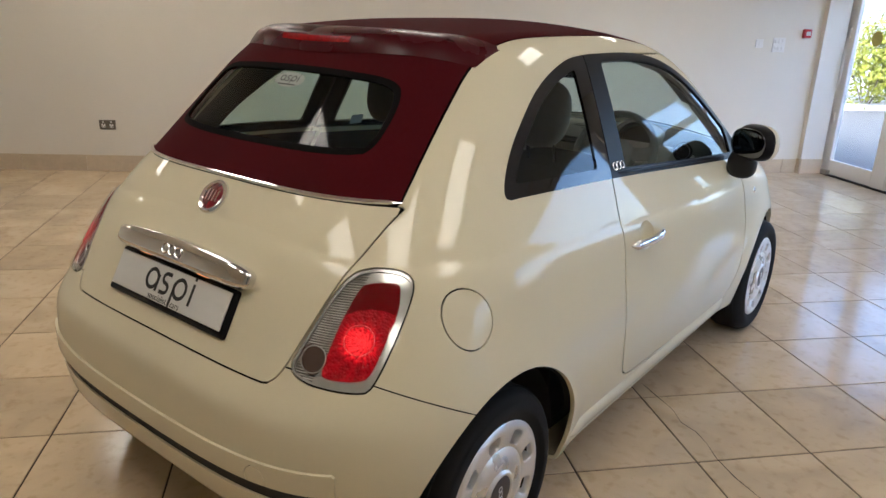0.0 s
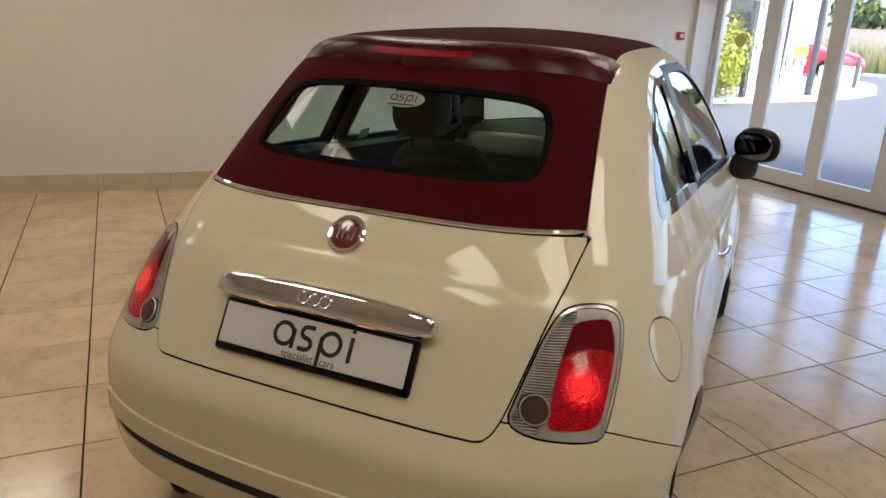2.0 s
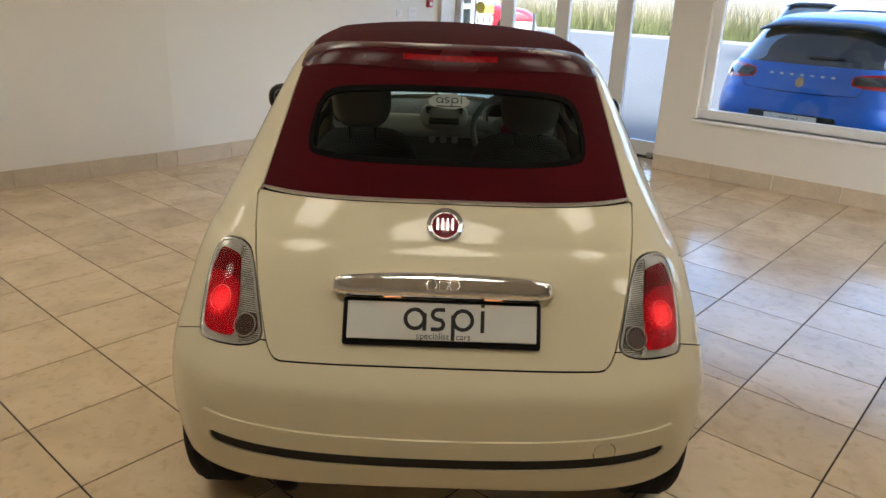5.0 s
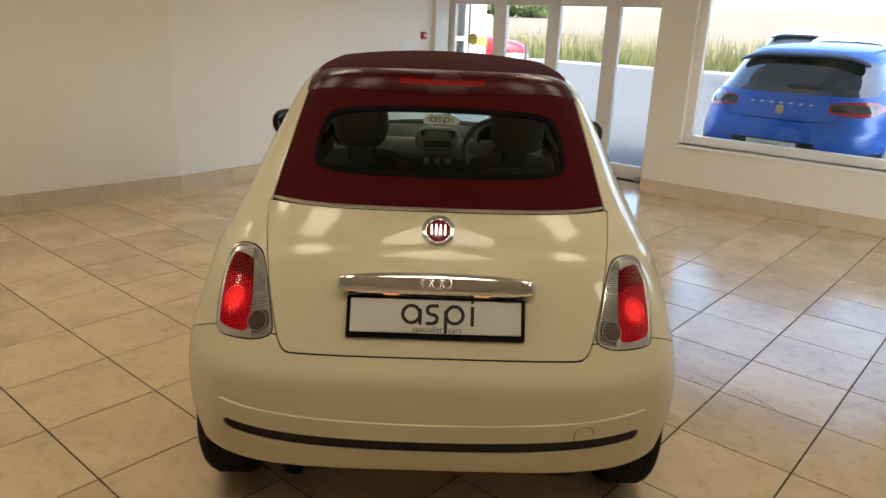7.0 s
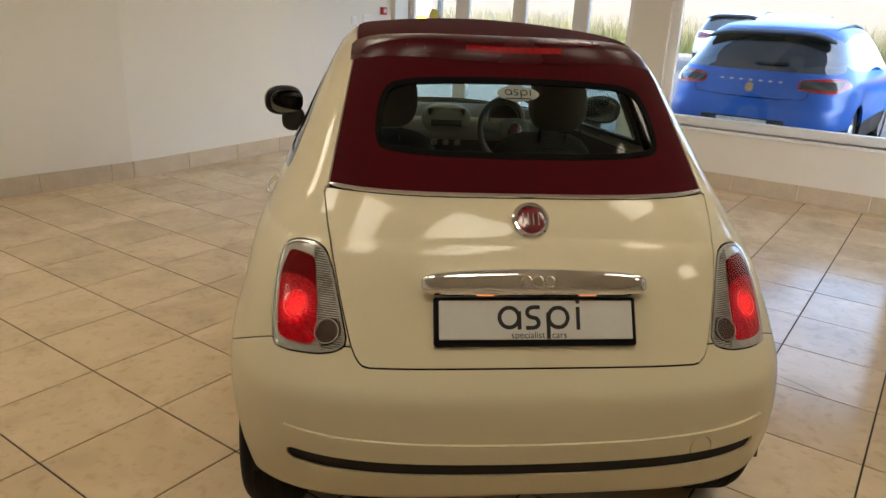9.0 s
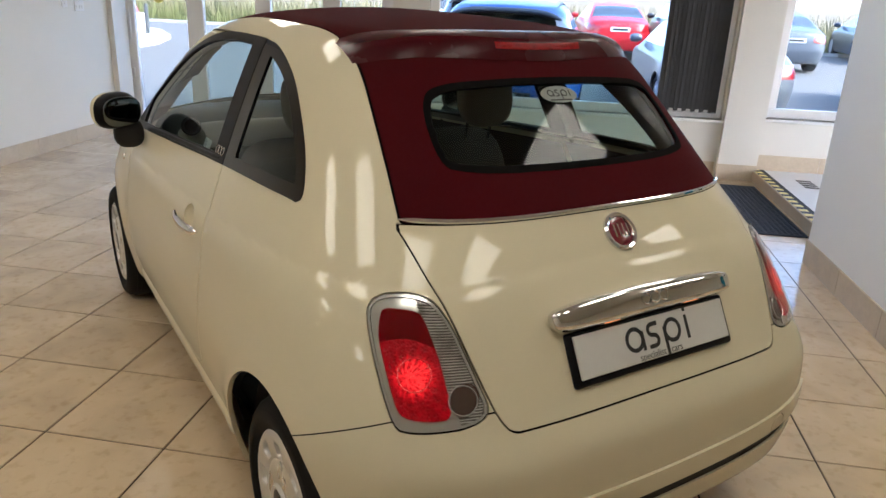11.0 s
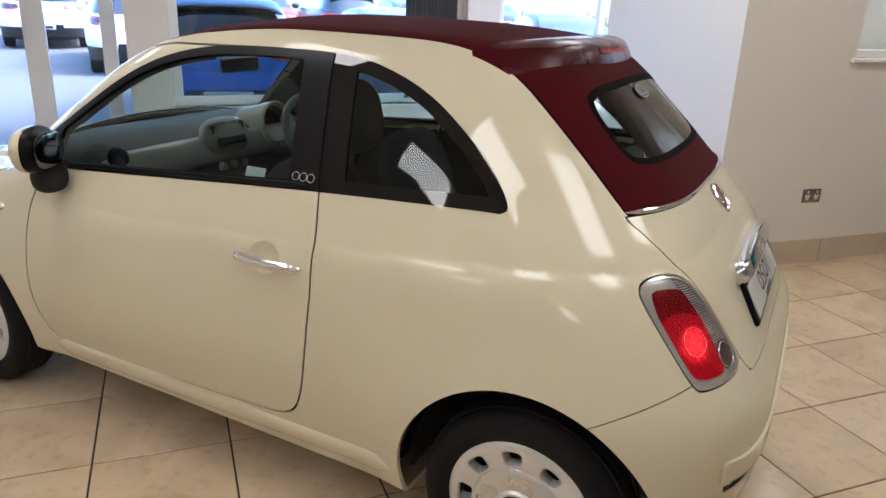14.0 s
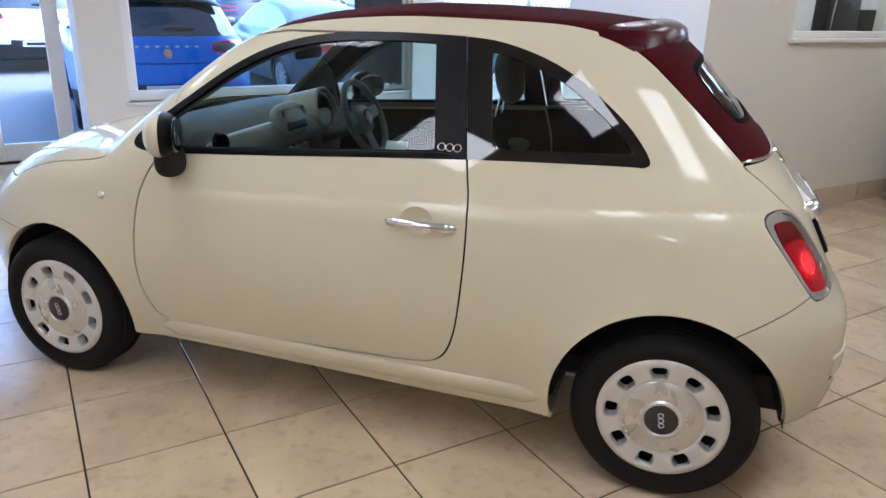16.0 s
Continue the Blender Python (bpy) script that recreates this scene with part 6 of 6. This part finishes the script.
c, _ = parked_car("dark_suv", "dark grey SUV parked in the second row", SUV, (0.03, 0.034, 0.045), True)
stand(c, 15.8, 11.6, 0.62, 0.78)
c, _ = parked_car("grey_saloon", "dark grey saloon car parked outside the window", SALOON, (0.10, 0.115, 0.14), False, 0.035)
stand(c, 8.75, 5.45, 0.62, 0.78)
c2 = copy_thing(c, Matrix())
tagged(c2, "dark grey saloon car parked in the second row")
stand(c2, 17.1, 10.1, 0.62, 0.78)
c, _ = parked_car("black_saloon", "blue-black car parked beside the grey saloon", SALOON, (0.025, 0.035, 0.06), False)
stand(c, 11.8, 3.4, 0.81, 0.585)
c2 = copy_thing(c, Matrix())
tagged(c2, "blue-black car parked at the end of the row")
stand(c2, 22.3, 9.9, 0.72, 0.69)
c, _ = parked_car("red_saloon", "bright red saloon car seen from behind", SALOON, (0.50, 0.01, 0.02), False)
stand(c, 14.6, 13.6, 0.6, 0.8)
c2 = copy_thing(c, Matrix())
tagged(c2, "bright red car parked by the neighbouring building")
stand(c2, 1.0, 23.95, 0.985, -0.15)

# ---- neighbouring building with a porch ----
render_white = mat("white_render", (0.72, 0.72, 0.72), 0.85, scale=1.5, vary=0.06, fine=120, bump=0.002)
post_grey = mat("dark_grey_post", (0.05, 0.055, 0.06), 0.5)
slate = mat("slate_roof", (0.08, 0.085, 0.095), 0.7, vary=0.2, fine=30, bump=0.004)
yellow = mat("yellow_sign", (0.75, 0.55, 0.05), 0.5)
HA, HB = (-2.4, 11.0), (1.05, 15.97)
ho, hd, hl = along(HA, HB)
hn = Vector((-hd.y, hd.x, 0))
mH = Matrix((hd, hn, (0, 0, 1))).transposed().to_4x4()
NEXT = Matrix.Translation((1.24, 17.34, 0.03)) @ Matrix.Rotation(radians(1.14), 4, "Z") @ Matrix.Scale(1.28, 4) @ Matrix.Translation((-0.842, -14.327, 0.13))
house = thing("neighbour_building", "white rendered building with a porch and glazed door", "building")
hat = lambda u, v, z: ho + hd * u + hn * v + Vector((0, 0, z))
U = 1.58
part("wall", boxes([(hat(hl / 2, 2.0, 1.44), (hl, 4.0, 3.15), mH)]), render_white, house)
part("roof", boxes([(hat(hl / 2, 2.0, 3.12), (hl + 0.5, 4.5, 0.18), mH)], 0.02, 1), slate, house)
for u, w_ in ((U + 2.1, 0.95), (U + 3.15, 0.8)):
    dr = part("glazed_door", boxes([(hat(u - w_ / 2 + 0.04, -0.03, 0.93), (0.08, 0.07, 2.1), mH), (hat(u + w_ / 2 - 0.04, -0.03, 0.93), (0.08, 0.07, 2.1), mH), (hat(u, -0.03, 1.94), (w_, 0.07, 0.08), mH), (hat(u, -0.03, 0.80), (w_, 0.07, 0.10), mH), (hat(u, -0.03, -0.04), (w_, 0.07, 0.12), mH)]), white_paint, house)
    part("door_pane", boxes([(hat(u, -0.012, 0.95), (w_ - 0.16, 0.02, 1.95), mH)]), dark_glass, dr)
part("notice_board", boxes([(hat(U + 4.25, -0.02, 1.12), (0.9, 0.03, 0.46), mH)], 0.005, 1), plate_white, house, "white notice board with unreadable lines")
part("notice_bars", boxes([(hat(U + 4.25, -0.038, 1.26 - 0.09 * k), (0.62 - 0.1 * (k % 2), 0.004, 0.022), mH) for k in range(4)]), kerb_m, house)
part("yellow_notice", boxes([(hat(U + 4.27, -0.02, 0.74), (0.44, 0.02, 0.20), mH)]), yellow, house)
for k in range(3):
    part("small_plaque", boxes([(hat(U + 3.85 + 0.28 * k, -0.02, 0.52), (0.15, 0.02, 0.16), mH)], 0.003, 1), post_grey, house)
    part("plaque_face", boxes([(hat(U + 3.85 + 0.28 * k, -0.033, 0.52), (0.11, 0.006, 0.12), mH)]), plate_white, house)
ko, kd, _ = along((-0.34, 12.0), (1.69, 14.19))
for u in (0.5, 2.1):
    b = ko + kd * u
    part("porch_post", boxes([(b + Vector((0, 0, 1.14)), (0.09, 0.09, 2.52), mH)], 0.005, 1), post_grey, house)
part("porch_canopy", boxes([(ko + kd * 1.3 + hn * 0.55 + Vector((0, 0, 2.42)), (3.2, 1.7, 0.16), mH)], 0.01, 1), post_grey, house)
part("gutter_pipe", sweep([tuple(hat(U + 3.6, -0.06, z)) for z in (-0.1, 1.0, 1.6, 2.3)], [(1, 0, 0)] * 4, 0.035, 0.035, 8), post_grey, house)
bm = bmesh.new()
house.matrix_world = NEXT
K = [Vector((-3.2, 9.6, 0)), Vector((-0.34, 11.9, 0)), Vector((1.0, 13.2, 0)), Vector((1.9, 14.3, 0)), Vector((2.45, 15.6, 0)), Vector((2.6, 17.2, 0)), Vector((2.3, 18.6, 0)), Vector((-2.0, 18.9, 0)), Vector((-7, 14, 0))]
K = [NEXT @ p for p in K]
lo_ = [bm.verts.new((p.x, p.y, rise(p.x, p.y) - 0.02)) for p in K]
hi_ = [bm.verts.new((p.x, p.y, rise(p.x, p.y) + 0.12)) for p in K]
bm.faces.new(hi_)
for i in range(len(K)):
    bm.faces.new((lo_[i], lo_[i - 1], hi_[i - 1], hi_[i]))
bmesh.ops.recalc_face_normals(bm, faces=bm.faces[:])
tagged(part("pavement", bm, kerb_m), "raised concrete pavement with a kerb", "pavement", kind="structure")
tagged(part("planter", boxes([(hat(U + 5.0, -0.5, 0.22), (0.9, 0.4, 0.5), mH)], 0.02, 2), render_white), "white rendered planter box beside the porch", "planter").matrix_world = NEXT
tagged(part("bollard", lathe([(0.0, 0.8), (0.05, 0.79), (0.055, 0.7), (0.055, 0.0)], 16, "z"), post_grey), "dark grey post on the pavement", "post").location = (2.75, 19.4, rise(2.75, 19.4) + 0.12)

# ---- small fittings of the showroom ----
ob_, db_, _ = along(P_BEND, P_CORNER)
nb_ = Vector((-db_.y, db_.x, 0))
mB = Matrix((db_, -nb_, (0, 0, 1))).transposed().to_4x4()


def wall_frame(p0, p1, u, z, out=0.0):
    """A pose on a wall: x along it, y into the room, z up."""
    o, d, _ = along(p0, p1)
    n = Vector((d.y, -d.x, 0))
    m = Matrix.Identity(4)
    m.col[0][:3], m.col[1][:3], m.col[2][:3] = -d, n, (0, 0, 1)
    m.col[3][:3] = o + d * u + n * out + Vector((0, 0, z))
    return m


alarm_red = mat("alarm_red", (0.45, 0.02, 0.025), 0.4)
steel = mat("brushed_steel", (0.45, 0.43, 0.40), 0.4, metal=0.8, fine=300)
t = thing("fire_call_point", "small square red fire alarm call point on the wall", "fire alarm", m=wall_frame(P_BEND, P_CORNER, 3.52, 1.475))
part("case", boxes([((0, 0.022, 0), (0.088, 0.044, 0.088))], 0.008, 2), alarm_red, t, smooth=True)
part("break_glass", boxes([((0, 0.046, 0.0), (0.052, 0.004, 0.040))], 0.002, 1), plate_white, t)
t = thing("light_switch", "small white single wall switch", "switch", m=wall_frame(P_BEND, P_CORNER, 2.99, 1.36))
part("plate", boxes([((0, 0.005, 0), (0.086, 0.010, 0.086))], 0.004, 2), white_paint, t)
part("rocker", boxes([((0, 0.011, 0), (0.022, 0.008, 0.034))], 0.002, 1), white_paint, t)
t = thing("switch_panel", "white square multi-gang switch panel", "switch", m=wall_frame(P_BEND, P_CORNER, 3.22, 1.352))
part("plate", boxes([((0, 0.005, 0), (0.146, 0.010, 0.146))], 0.004, 2), white_paint, t)
for i in (-1, 0, 1):
    for j in (-1, 1):
        part("rocker", boxes([((i * 0.04, 0.011, j * 0.034), (0.022, 0.008, 0.034))], 0.002, 1), white_paint, t)


socket_steel = mat("dull_socket_steel", (0.15, 0.132, 0.105), 0.4, metal=0.5, vary=0.15, fine=300)


def socket(m):
    t = thing("power_socket", "dull steel double power socket on the wall", "socket", "wall sockets", m)
    part("plate", boxes([((0, 0.004, 0), (0.148, 0.008, 0.088))], 0.003, 2), socket_steel, t)
    for k in (-1, 1):
        part("pin_inset", boxes([((k * 0.036, 0.0085, -0.008), (0.034, 0.003, 0.036))], 0.003, 1), white_paint, t)
        part("pin_hole", boxes([((k * 0.036 + a, 0.0105, b), (0.006, 0.002, 0.010)) for a, b in ((0, 0.004), (-0.011, -0.018), (0.011, -0.018))]), cavity, t)
        part("rocker", boxes([((k * 0.036, 0.0095, 0.027), (0.012, 0.006, 0.016))], 0.001, 1), white_paint, t)


socket(wall_frame(P_FAR, P_BEND, 2.82, 0.438))
socket(wall_frame(B0, B1, 0.756, 0.461))
# vertical blind, drawn aside
o, d, _ = along(W0, W1)
blind_m = mat("charcoal_blind", (0.045, 0.043, 0.042), 0.85, vary=0.15, fine=200, bump=0.0006)
t = thing("vertical_blind", "charcoal vertical blind drawn to the side of the window", "blind", m=Matrix.Translation(o + d * 2.62 + Vector((0, 0, 0.605))) @ mW)
part("head_rail", boxes([((0.28, 0.03, 1.70), (0.6, 0.04, 0.04))], 0.004, 1), white_paint, t)
for k in range(13):
    b = boxes([((0, 0, 0), (0.089, 0.004, 1.64))], 0.001, 1)
    b.transform(pose(0.045 + 0.041 * k, 0.04, 0.845, 0, 0, 16 + 4 * math.sin(k * 1.7)))
    sl = part("slat", b, blind_m, t)
    b = boxes([((0, 0, 0), (0.088, 0.008, 0.03))], 0.002, 1)
    b.transform(pose(0.045 + 0.041 * k, 0.04, 0.022, 0, 0, 16 + 4 * math.sin(k * 1.7)))
    part("weight", b, steel if k % 2 else blind_m, sl)
for k in range(2):
    part("bead_chain", sweep([(0.02, 0.015 + 0.02 * k, 0.016), (0.28, 0.012 + 0.02 * k, 0.013), (0.56, 0.015 + 0.02 * k, 0.016)], [(0, 0, 1)] * 3, 0.003, 0.003, 6), plate_white, t)
at = lambda u, v, z: o2 + d2 * u + nD * v + Vector((0, 0, z))
# door closers and safety discs on the doors
yellow_disc = mat("yellow_disc", (0.62, 0.55, 0.12), 0.5)
for u in (0.42,):
    b = lathe([(0.0, 0.0), (0.072, 0.0), (0.075, 0.002)], 40, "y")
    ds = part("safety_disc", b, yellow_disc, dset, "round yellow safety sticker")
    ds.matrix_world = Matrix.Translation(at(u, 0.042, 1.45)) @ mD
part("door_hinge", boxes([(at(0.07, 0.015, 0.62), (0.03, 0.03, 0.10), mD), (at(0.07, 0.015, 1.5), (0.03, 0.03, 0.10), mD)], 0.004, 1), white_paint, dset)
part("floor_closer", boxes([(at(0.12, 0.0, 0.03), (0.10, 0.05, 0.05), mD), (at(2.90, 0.0, 0.03), (0.06, 0.05, 0.05), mD)], 0.006, 1), steel, dset)
part("pull_handle", sweep([tuple(at(0.10, -0.03, z)) for z in (0.95, 1.05, 1.2, 1.32)], [(1, 0, 0)] * 4, 0.012, 0.012, 10), white_paint, dset, smooth=True)
# entrance platform with a hazard strip, and the mat
E0, E1 = Vector((5.0, 1.60, 0)), Vector((3.72, 0.12, 0))
ed = (E1 - E0).normalized()
en = Vector((-ed.y, ed.x, 0))
mE = Matrix((ed, en, (0, 0, 1))).transposed().to_4x4()
EL = (E1 - E0).length
plat_m = mat("pale_platform_vinyl", (0.60, 0.60, 0.60), 0.35, scale=4, vary=0.05, fine=100)
plat = tagged(part("entrance_platform", boxes([(E0 + ed * (EL / 2 - 0.1) + en * 0.85 + Vector((0, 0, 0.05)), (EL + 0.3, 1.70, 0.10), mE)], 0.004, 1), plat_m), "low pale entrance platform", "platform", kind="structure")
part("step_face", boxes([(E0 + ed * (EL / 2) + en * -0.006 + Vector((0, 0, 0.049)), (EL, 0.011, 0.098), mE)], 0.001, 1), skirt_tile, plat)
haz_y, haz_b = mat("hazard_yellow", (0.66, 0.56, 0.20), 0.6, fine=200), mat("hazard_black", (0.02, 0.02, 0.02), 0.6)
nb = int(EL / 0.066)
for k in range(nb):
    part("hazard_strip", boxes([(E0 + ed * (EL * (k + 0.5) / nb) + en * 0.032 + Vector((0, 0, 0.1025)), (EL / nb * 0.98, 0.066, 0.003), mE)]), haz_b if k % 2 else haz_y, plat, "" if k else "black and yellow hazard tape")
part("nosing_strip", boxes([(E0 + ed * (EL / 2) + en * 0.085 + Vector((0, 0, 0.1025)), (EL, 0.035, 0.004), mE)]), black_matt, plat)
for k in range(4):
    part("floor_bar", boxes([(E0 + ed * (0.42 + 0.085 * k) + en * 0.36 + Vector((0, 0, 0.1022)), (0.05, 0.13, 0.002), mE)]), ink, plat)
mat_m = mat("charcoal_mat", (0.035, 0.042, 0.055), 0.9, vary=0.2, fine=200, bump=0.004)
MC = Vector((3.93, 0.98, 0))
dm = part("door_mat", boxes([((0, 0, 0.006), (1.56, 0.72, 0.012))], 0.004, 1), mat_m)
dm.matrix_world = Matrix.Translation(MC) @ Matrix.Rotation(math.atan2(1.195, 1.015), 4, "Z")
tagged(dm, "charcoal ribbed entrance mat lying on the tiles", "mat")
b = bmesh.new()
for i in range(38):
    for j in range(17):
        bmesh.ops.create_cube(b, size=1, matrix=Matrix.Translation((-0.74 + 0.04 * i, -0.328 + 0.041 * j, 0.0135)) @ Matrix.Diagonal((0.024, 0.024, 0.005, 1)))
part("mat_studs", b, mat_m, dm)
dm.children[0]["kind"] = "stuff"
# office hatch in the east wall
oe, de, _ = along(B0, B1)
ne = Vector((-de.y, de.x, 0))
mE2 = Matrix((de, ne, (0, 0, 1))).transposed().to_4x4()
window("window_3", oe, de, ne, *HATCH, label="white framed office hatch window", fr=0.05, depth=0.06)
eat = lambda u, v, z: oe + de * u + ne * v + Vector((0, 0, z))
# far end wall stops at 1.95: an invented, unseen opening for sky light
off = setting("office_back", boxes([(eat(1.65, 1.10, 1.35), (2.9, 0.1, 2.8), mE2), (eat(0.25, 0.65, 1.35), (0.1, 0.8, 2.8), mE2), (eat(3.05, 0.65, 0.95), (0.1, 0.8, 2.0), mE2), (eat(1.65, 0.65, 2.72), (2.7, 0.8, 0.06), mE2), (eat(1.65, 0.65, 0.03), (2.7, 0.8, 0.06), mE2)]), white_paint, "white painted office behind the hatch")
setting("office_desk", boxes([(eat(1.5, 0.55, 1.30), (2.4, 0.7, 0.04), mE2), (eat(0.4, 0.55, 0.64), (0.05, 0.66, 1.28), mE2), (eat(2.6, 0.55, 0.64), (0.05, 0.66, 1.28), mE2)], 0.004, 1), white_paint, "white office counter behind the hatch", "counter")
t = thing("desktop_computer", "black upright computer case with a pale edge", "computer", m=Matrix.Translation(eat(1.80, 0.30, 1.32)) @ mE2 @ Matrix.Rotation(radians(8), 4, "Z"))
part("case", boxes([((0, 0, 0.20), (0.56, 0.12, 0.40))], 0.035, 3), black_trim, t, smooth=True)
part("pale_edge", sweep([(-0.20, -0.064, 0.02), (-0.19, -0.064, 0.2), (-0.16, -0.064, 0.37), (0.2, -0.064, 0.385)], [(0, -1, 0)] * 4, 0.007, 0.006, 8), plate_white, t)
part("round_button", lathe([(0.0, -0.066), (0.03, -0.066), (0.034, -0.058)], 24, "y"), post_grey, t).location = (0.1, 0, 0.25)
t = thing("card_machine", "small black desktop machine", "machine", m=Matrix.Translation(eat(2.28, 0.32, 1.32)) @ mE2)
part("body", boxes([((0, 0, 0.11), (0.36, 0.14, 0.22))], 0.015, 2), black_trim, t, smooth=True)
part("knob", lathe([(0.0, -0.02), (0.02, -0.02), (0.025, 0.02)], 16, "y"), black_matt, t).location = (0.19, 0, 0.08)
t = thing("bottle", "small bottle with a green and yellow label on the sill", "bottle", m=Matrix.Translation(eat(1.03, 0.16, 1.32)))
part("bottle_body", lathe([(0.0, 0.0), (0.028, 0.002), (0.03, 0.08), (0.012, 0.12), (0.012, 0.145), (0.0, 0.147)], 20, "z"), white_paint, t, smooth=True)
part("bottle_label", lathe([(0.0305, 0.02), (0.0312, 0.022), (0.0312, 0.07), (0.0305, 0.072)], 20, "z"), mat("label_green", (0.35, 0.45, 0.08), 0.5), t)
# added panel, unseen above the hatch, to brighten the office
ol = copy_thing(first, Matrix.Translation(eat(1.65, 0.65, 2.66)) @ mE2)
tagged(ol, "added light panel out of view, brightening the office")
# roller banner
teal = mat("teal_banner_print", (0.012, 0.19, 0.30), 0.5, vary=0.05)
bm_ = wall_frame(B0, B1, 2.36, 0.0, 0.12)
t = thing("roller_banner", "teal and white roller banner standing on the floor", "banner", m=bm_ @ Matrix.Rotation(radians(-14), 4, "Z"))
part("base", boxes([((-0.42, 0, 0.04), (0.86, 0.14, 0.07))], 0.02, 3), steel, t, smooth=True)
part("teal_panel", boxes([((-0.42, 0, 1.19), (0.83, 0.006, 1.62))]), teal, t, "teal printed upper panel")
part("white_panel", boxes([((-0.42, 0, 0.225), (0.83, 0.006, 0.306))]), plate_white, t, "white lower panel")
for k in range(5):
    part("text_bar", boxes([((-0.22 - 0.02 * (k % 2), 0.005, 0.30 - 0.026 * k), (0.20 - 0.03 * (k % 3), 0.002, 0.007))]), post_grey, t)
part("pole", sweep([(-0.42, -0.03, 0.06), (-0.42, -0.03, 1.0), (-0.42, -0.03, 2.02)], [(0, 1, 0)] * 3, 0.012, 0.012, 8, False), steel, t)
# hairline crack across the floor tiles
cr = [(0.643, 0.242), (0.727, 0.184), (0.828, 0.118), (0.893, 0.042), (0.965, 0.013), (1.023, -0.039), (1.087, -0.115), (1.175, -0.188), (1.279, -0.251), (1.35, -0.33), (1.406, -0.395), (1.475, -0.451), (1.534, -0.545), (1.593, -0.669)]
b = bmesh.new()
pv = None
for i, (x, y) in enumerate(cr):
    a, c_ = cr[max(i - 1, 0)], cr[min(i + 1, len(cr) - 1)]
    dx, dy = c_[0] - a[0], c_[1] - a[1]
    l = math.hypot(dx, dy)
    w_ = 0.0016 + 0.0008 * math.sin(i * 2.1)
    q = [b.verts.new((x - dy / l * s * w_, y + dx / l * s * w_, 0.0012)) for s in (-1, 1)]
    if pv:
        b.faces.new((pv[0], q[0], q[1], pv[1]))
    pv = q
bmesh.ops.recalc_face_normals(b, faces=b.faces[:])
for f in b.faces:
    if f.normal.z < 0:
        f.normal_flip()
part("floor_crack", b, grout, floor, "dark hairline crack across the tiles")

# ---- floor tiles ----
def inside_room(x, y):
    c = False
    for (ax, ay), (bx, by) in zip(ROOM, ROOM[1:] + ROOM[:1]):
        if (ay > y) != (by > y) and x < (bx - ax) * (y - ay) / (by - ay) + ax:
            c = not c
    return c


tile_mesh = None
spots = []
for i in range(-26, 27):
    for j in range(-26, 27):
        u, v = (i + 0.5 + TOU) * TP, (j + 0.5 + TOV) * TP
        x, y = u * cu - v * su, u * su + v * cu
        if inside_room(x, y) or inside_room(x * 0.95, y * 0.95) and (x - 0.09) * 0.649 + (y - 6.28) * 0.760 < 0.03:
            spots.append((abs(x) * 0.8 + abs(y - 0.3) * 0.75, x, y))
spots.sort()
bm = boxes([((0, 0, -0.006), (TP - 0.0065, TP - 0.0065, 0.012))], 0.0016, 1)
tm = bpy.data.meshes.new("tile")
bm.to_mesh(tm)
bm.free()
tm.materials.append(floor_tile)
rng = random.Random(4)
far = bmesh.new()
for k, (_, x, y) in enumerate(spots):
    m = Matrix.Translation((x, y, rng.uniform(-0.0004, 0.0004))) @ Matrix.Rotation(TA + rng.choice((0, 1, 2, 3)) * math.pi / 2, 4, "Z")
    if k < 300:
        ob = new("tile", tm)
        ob.parent = floor
        ob.matrix_world = m
    else:
        n0 = len(far.verts)
        far.from_mesh(tm)
        far.verts.ensure_lookup_table()
        for v in far.verts[n0:]:
            v.co = m @ v.co
if len(far.verts):
    ob = part("outer_tiles", far, floor_tile, floor, "beige floor tiles along the back of the room")
    tagged(ob, kind="stuff")
else:
    far.free()
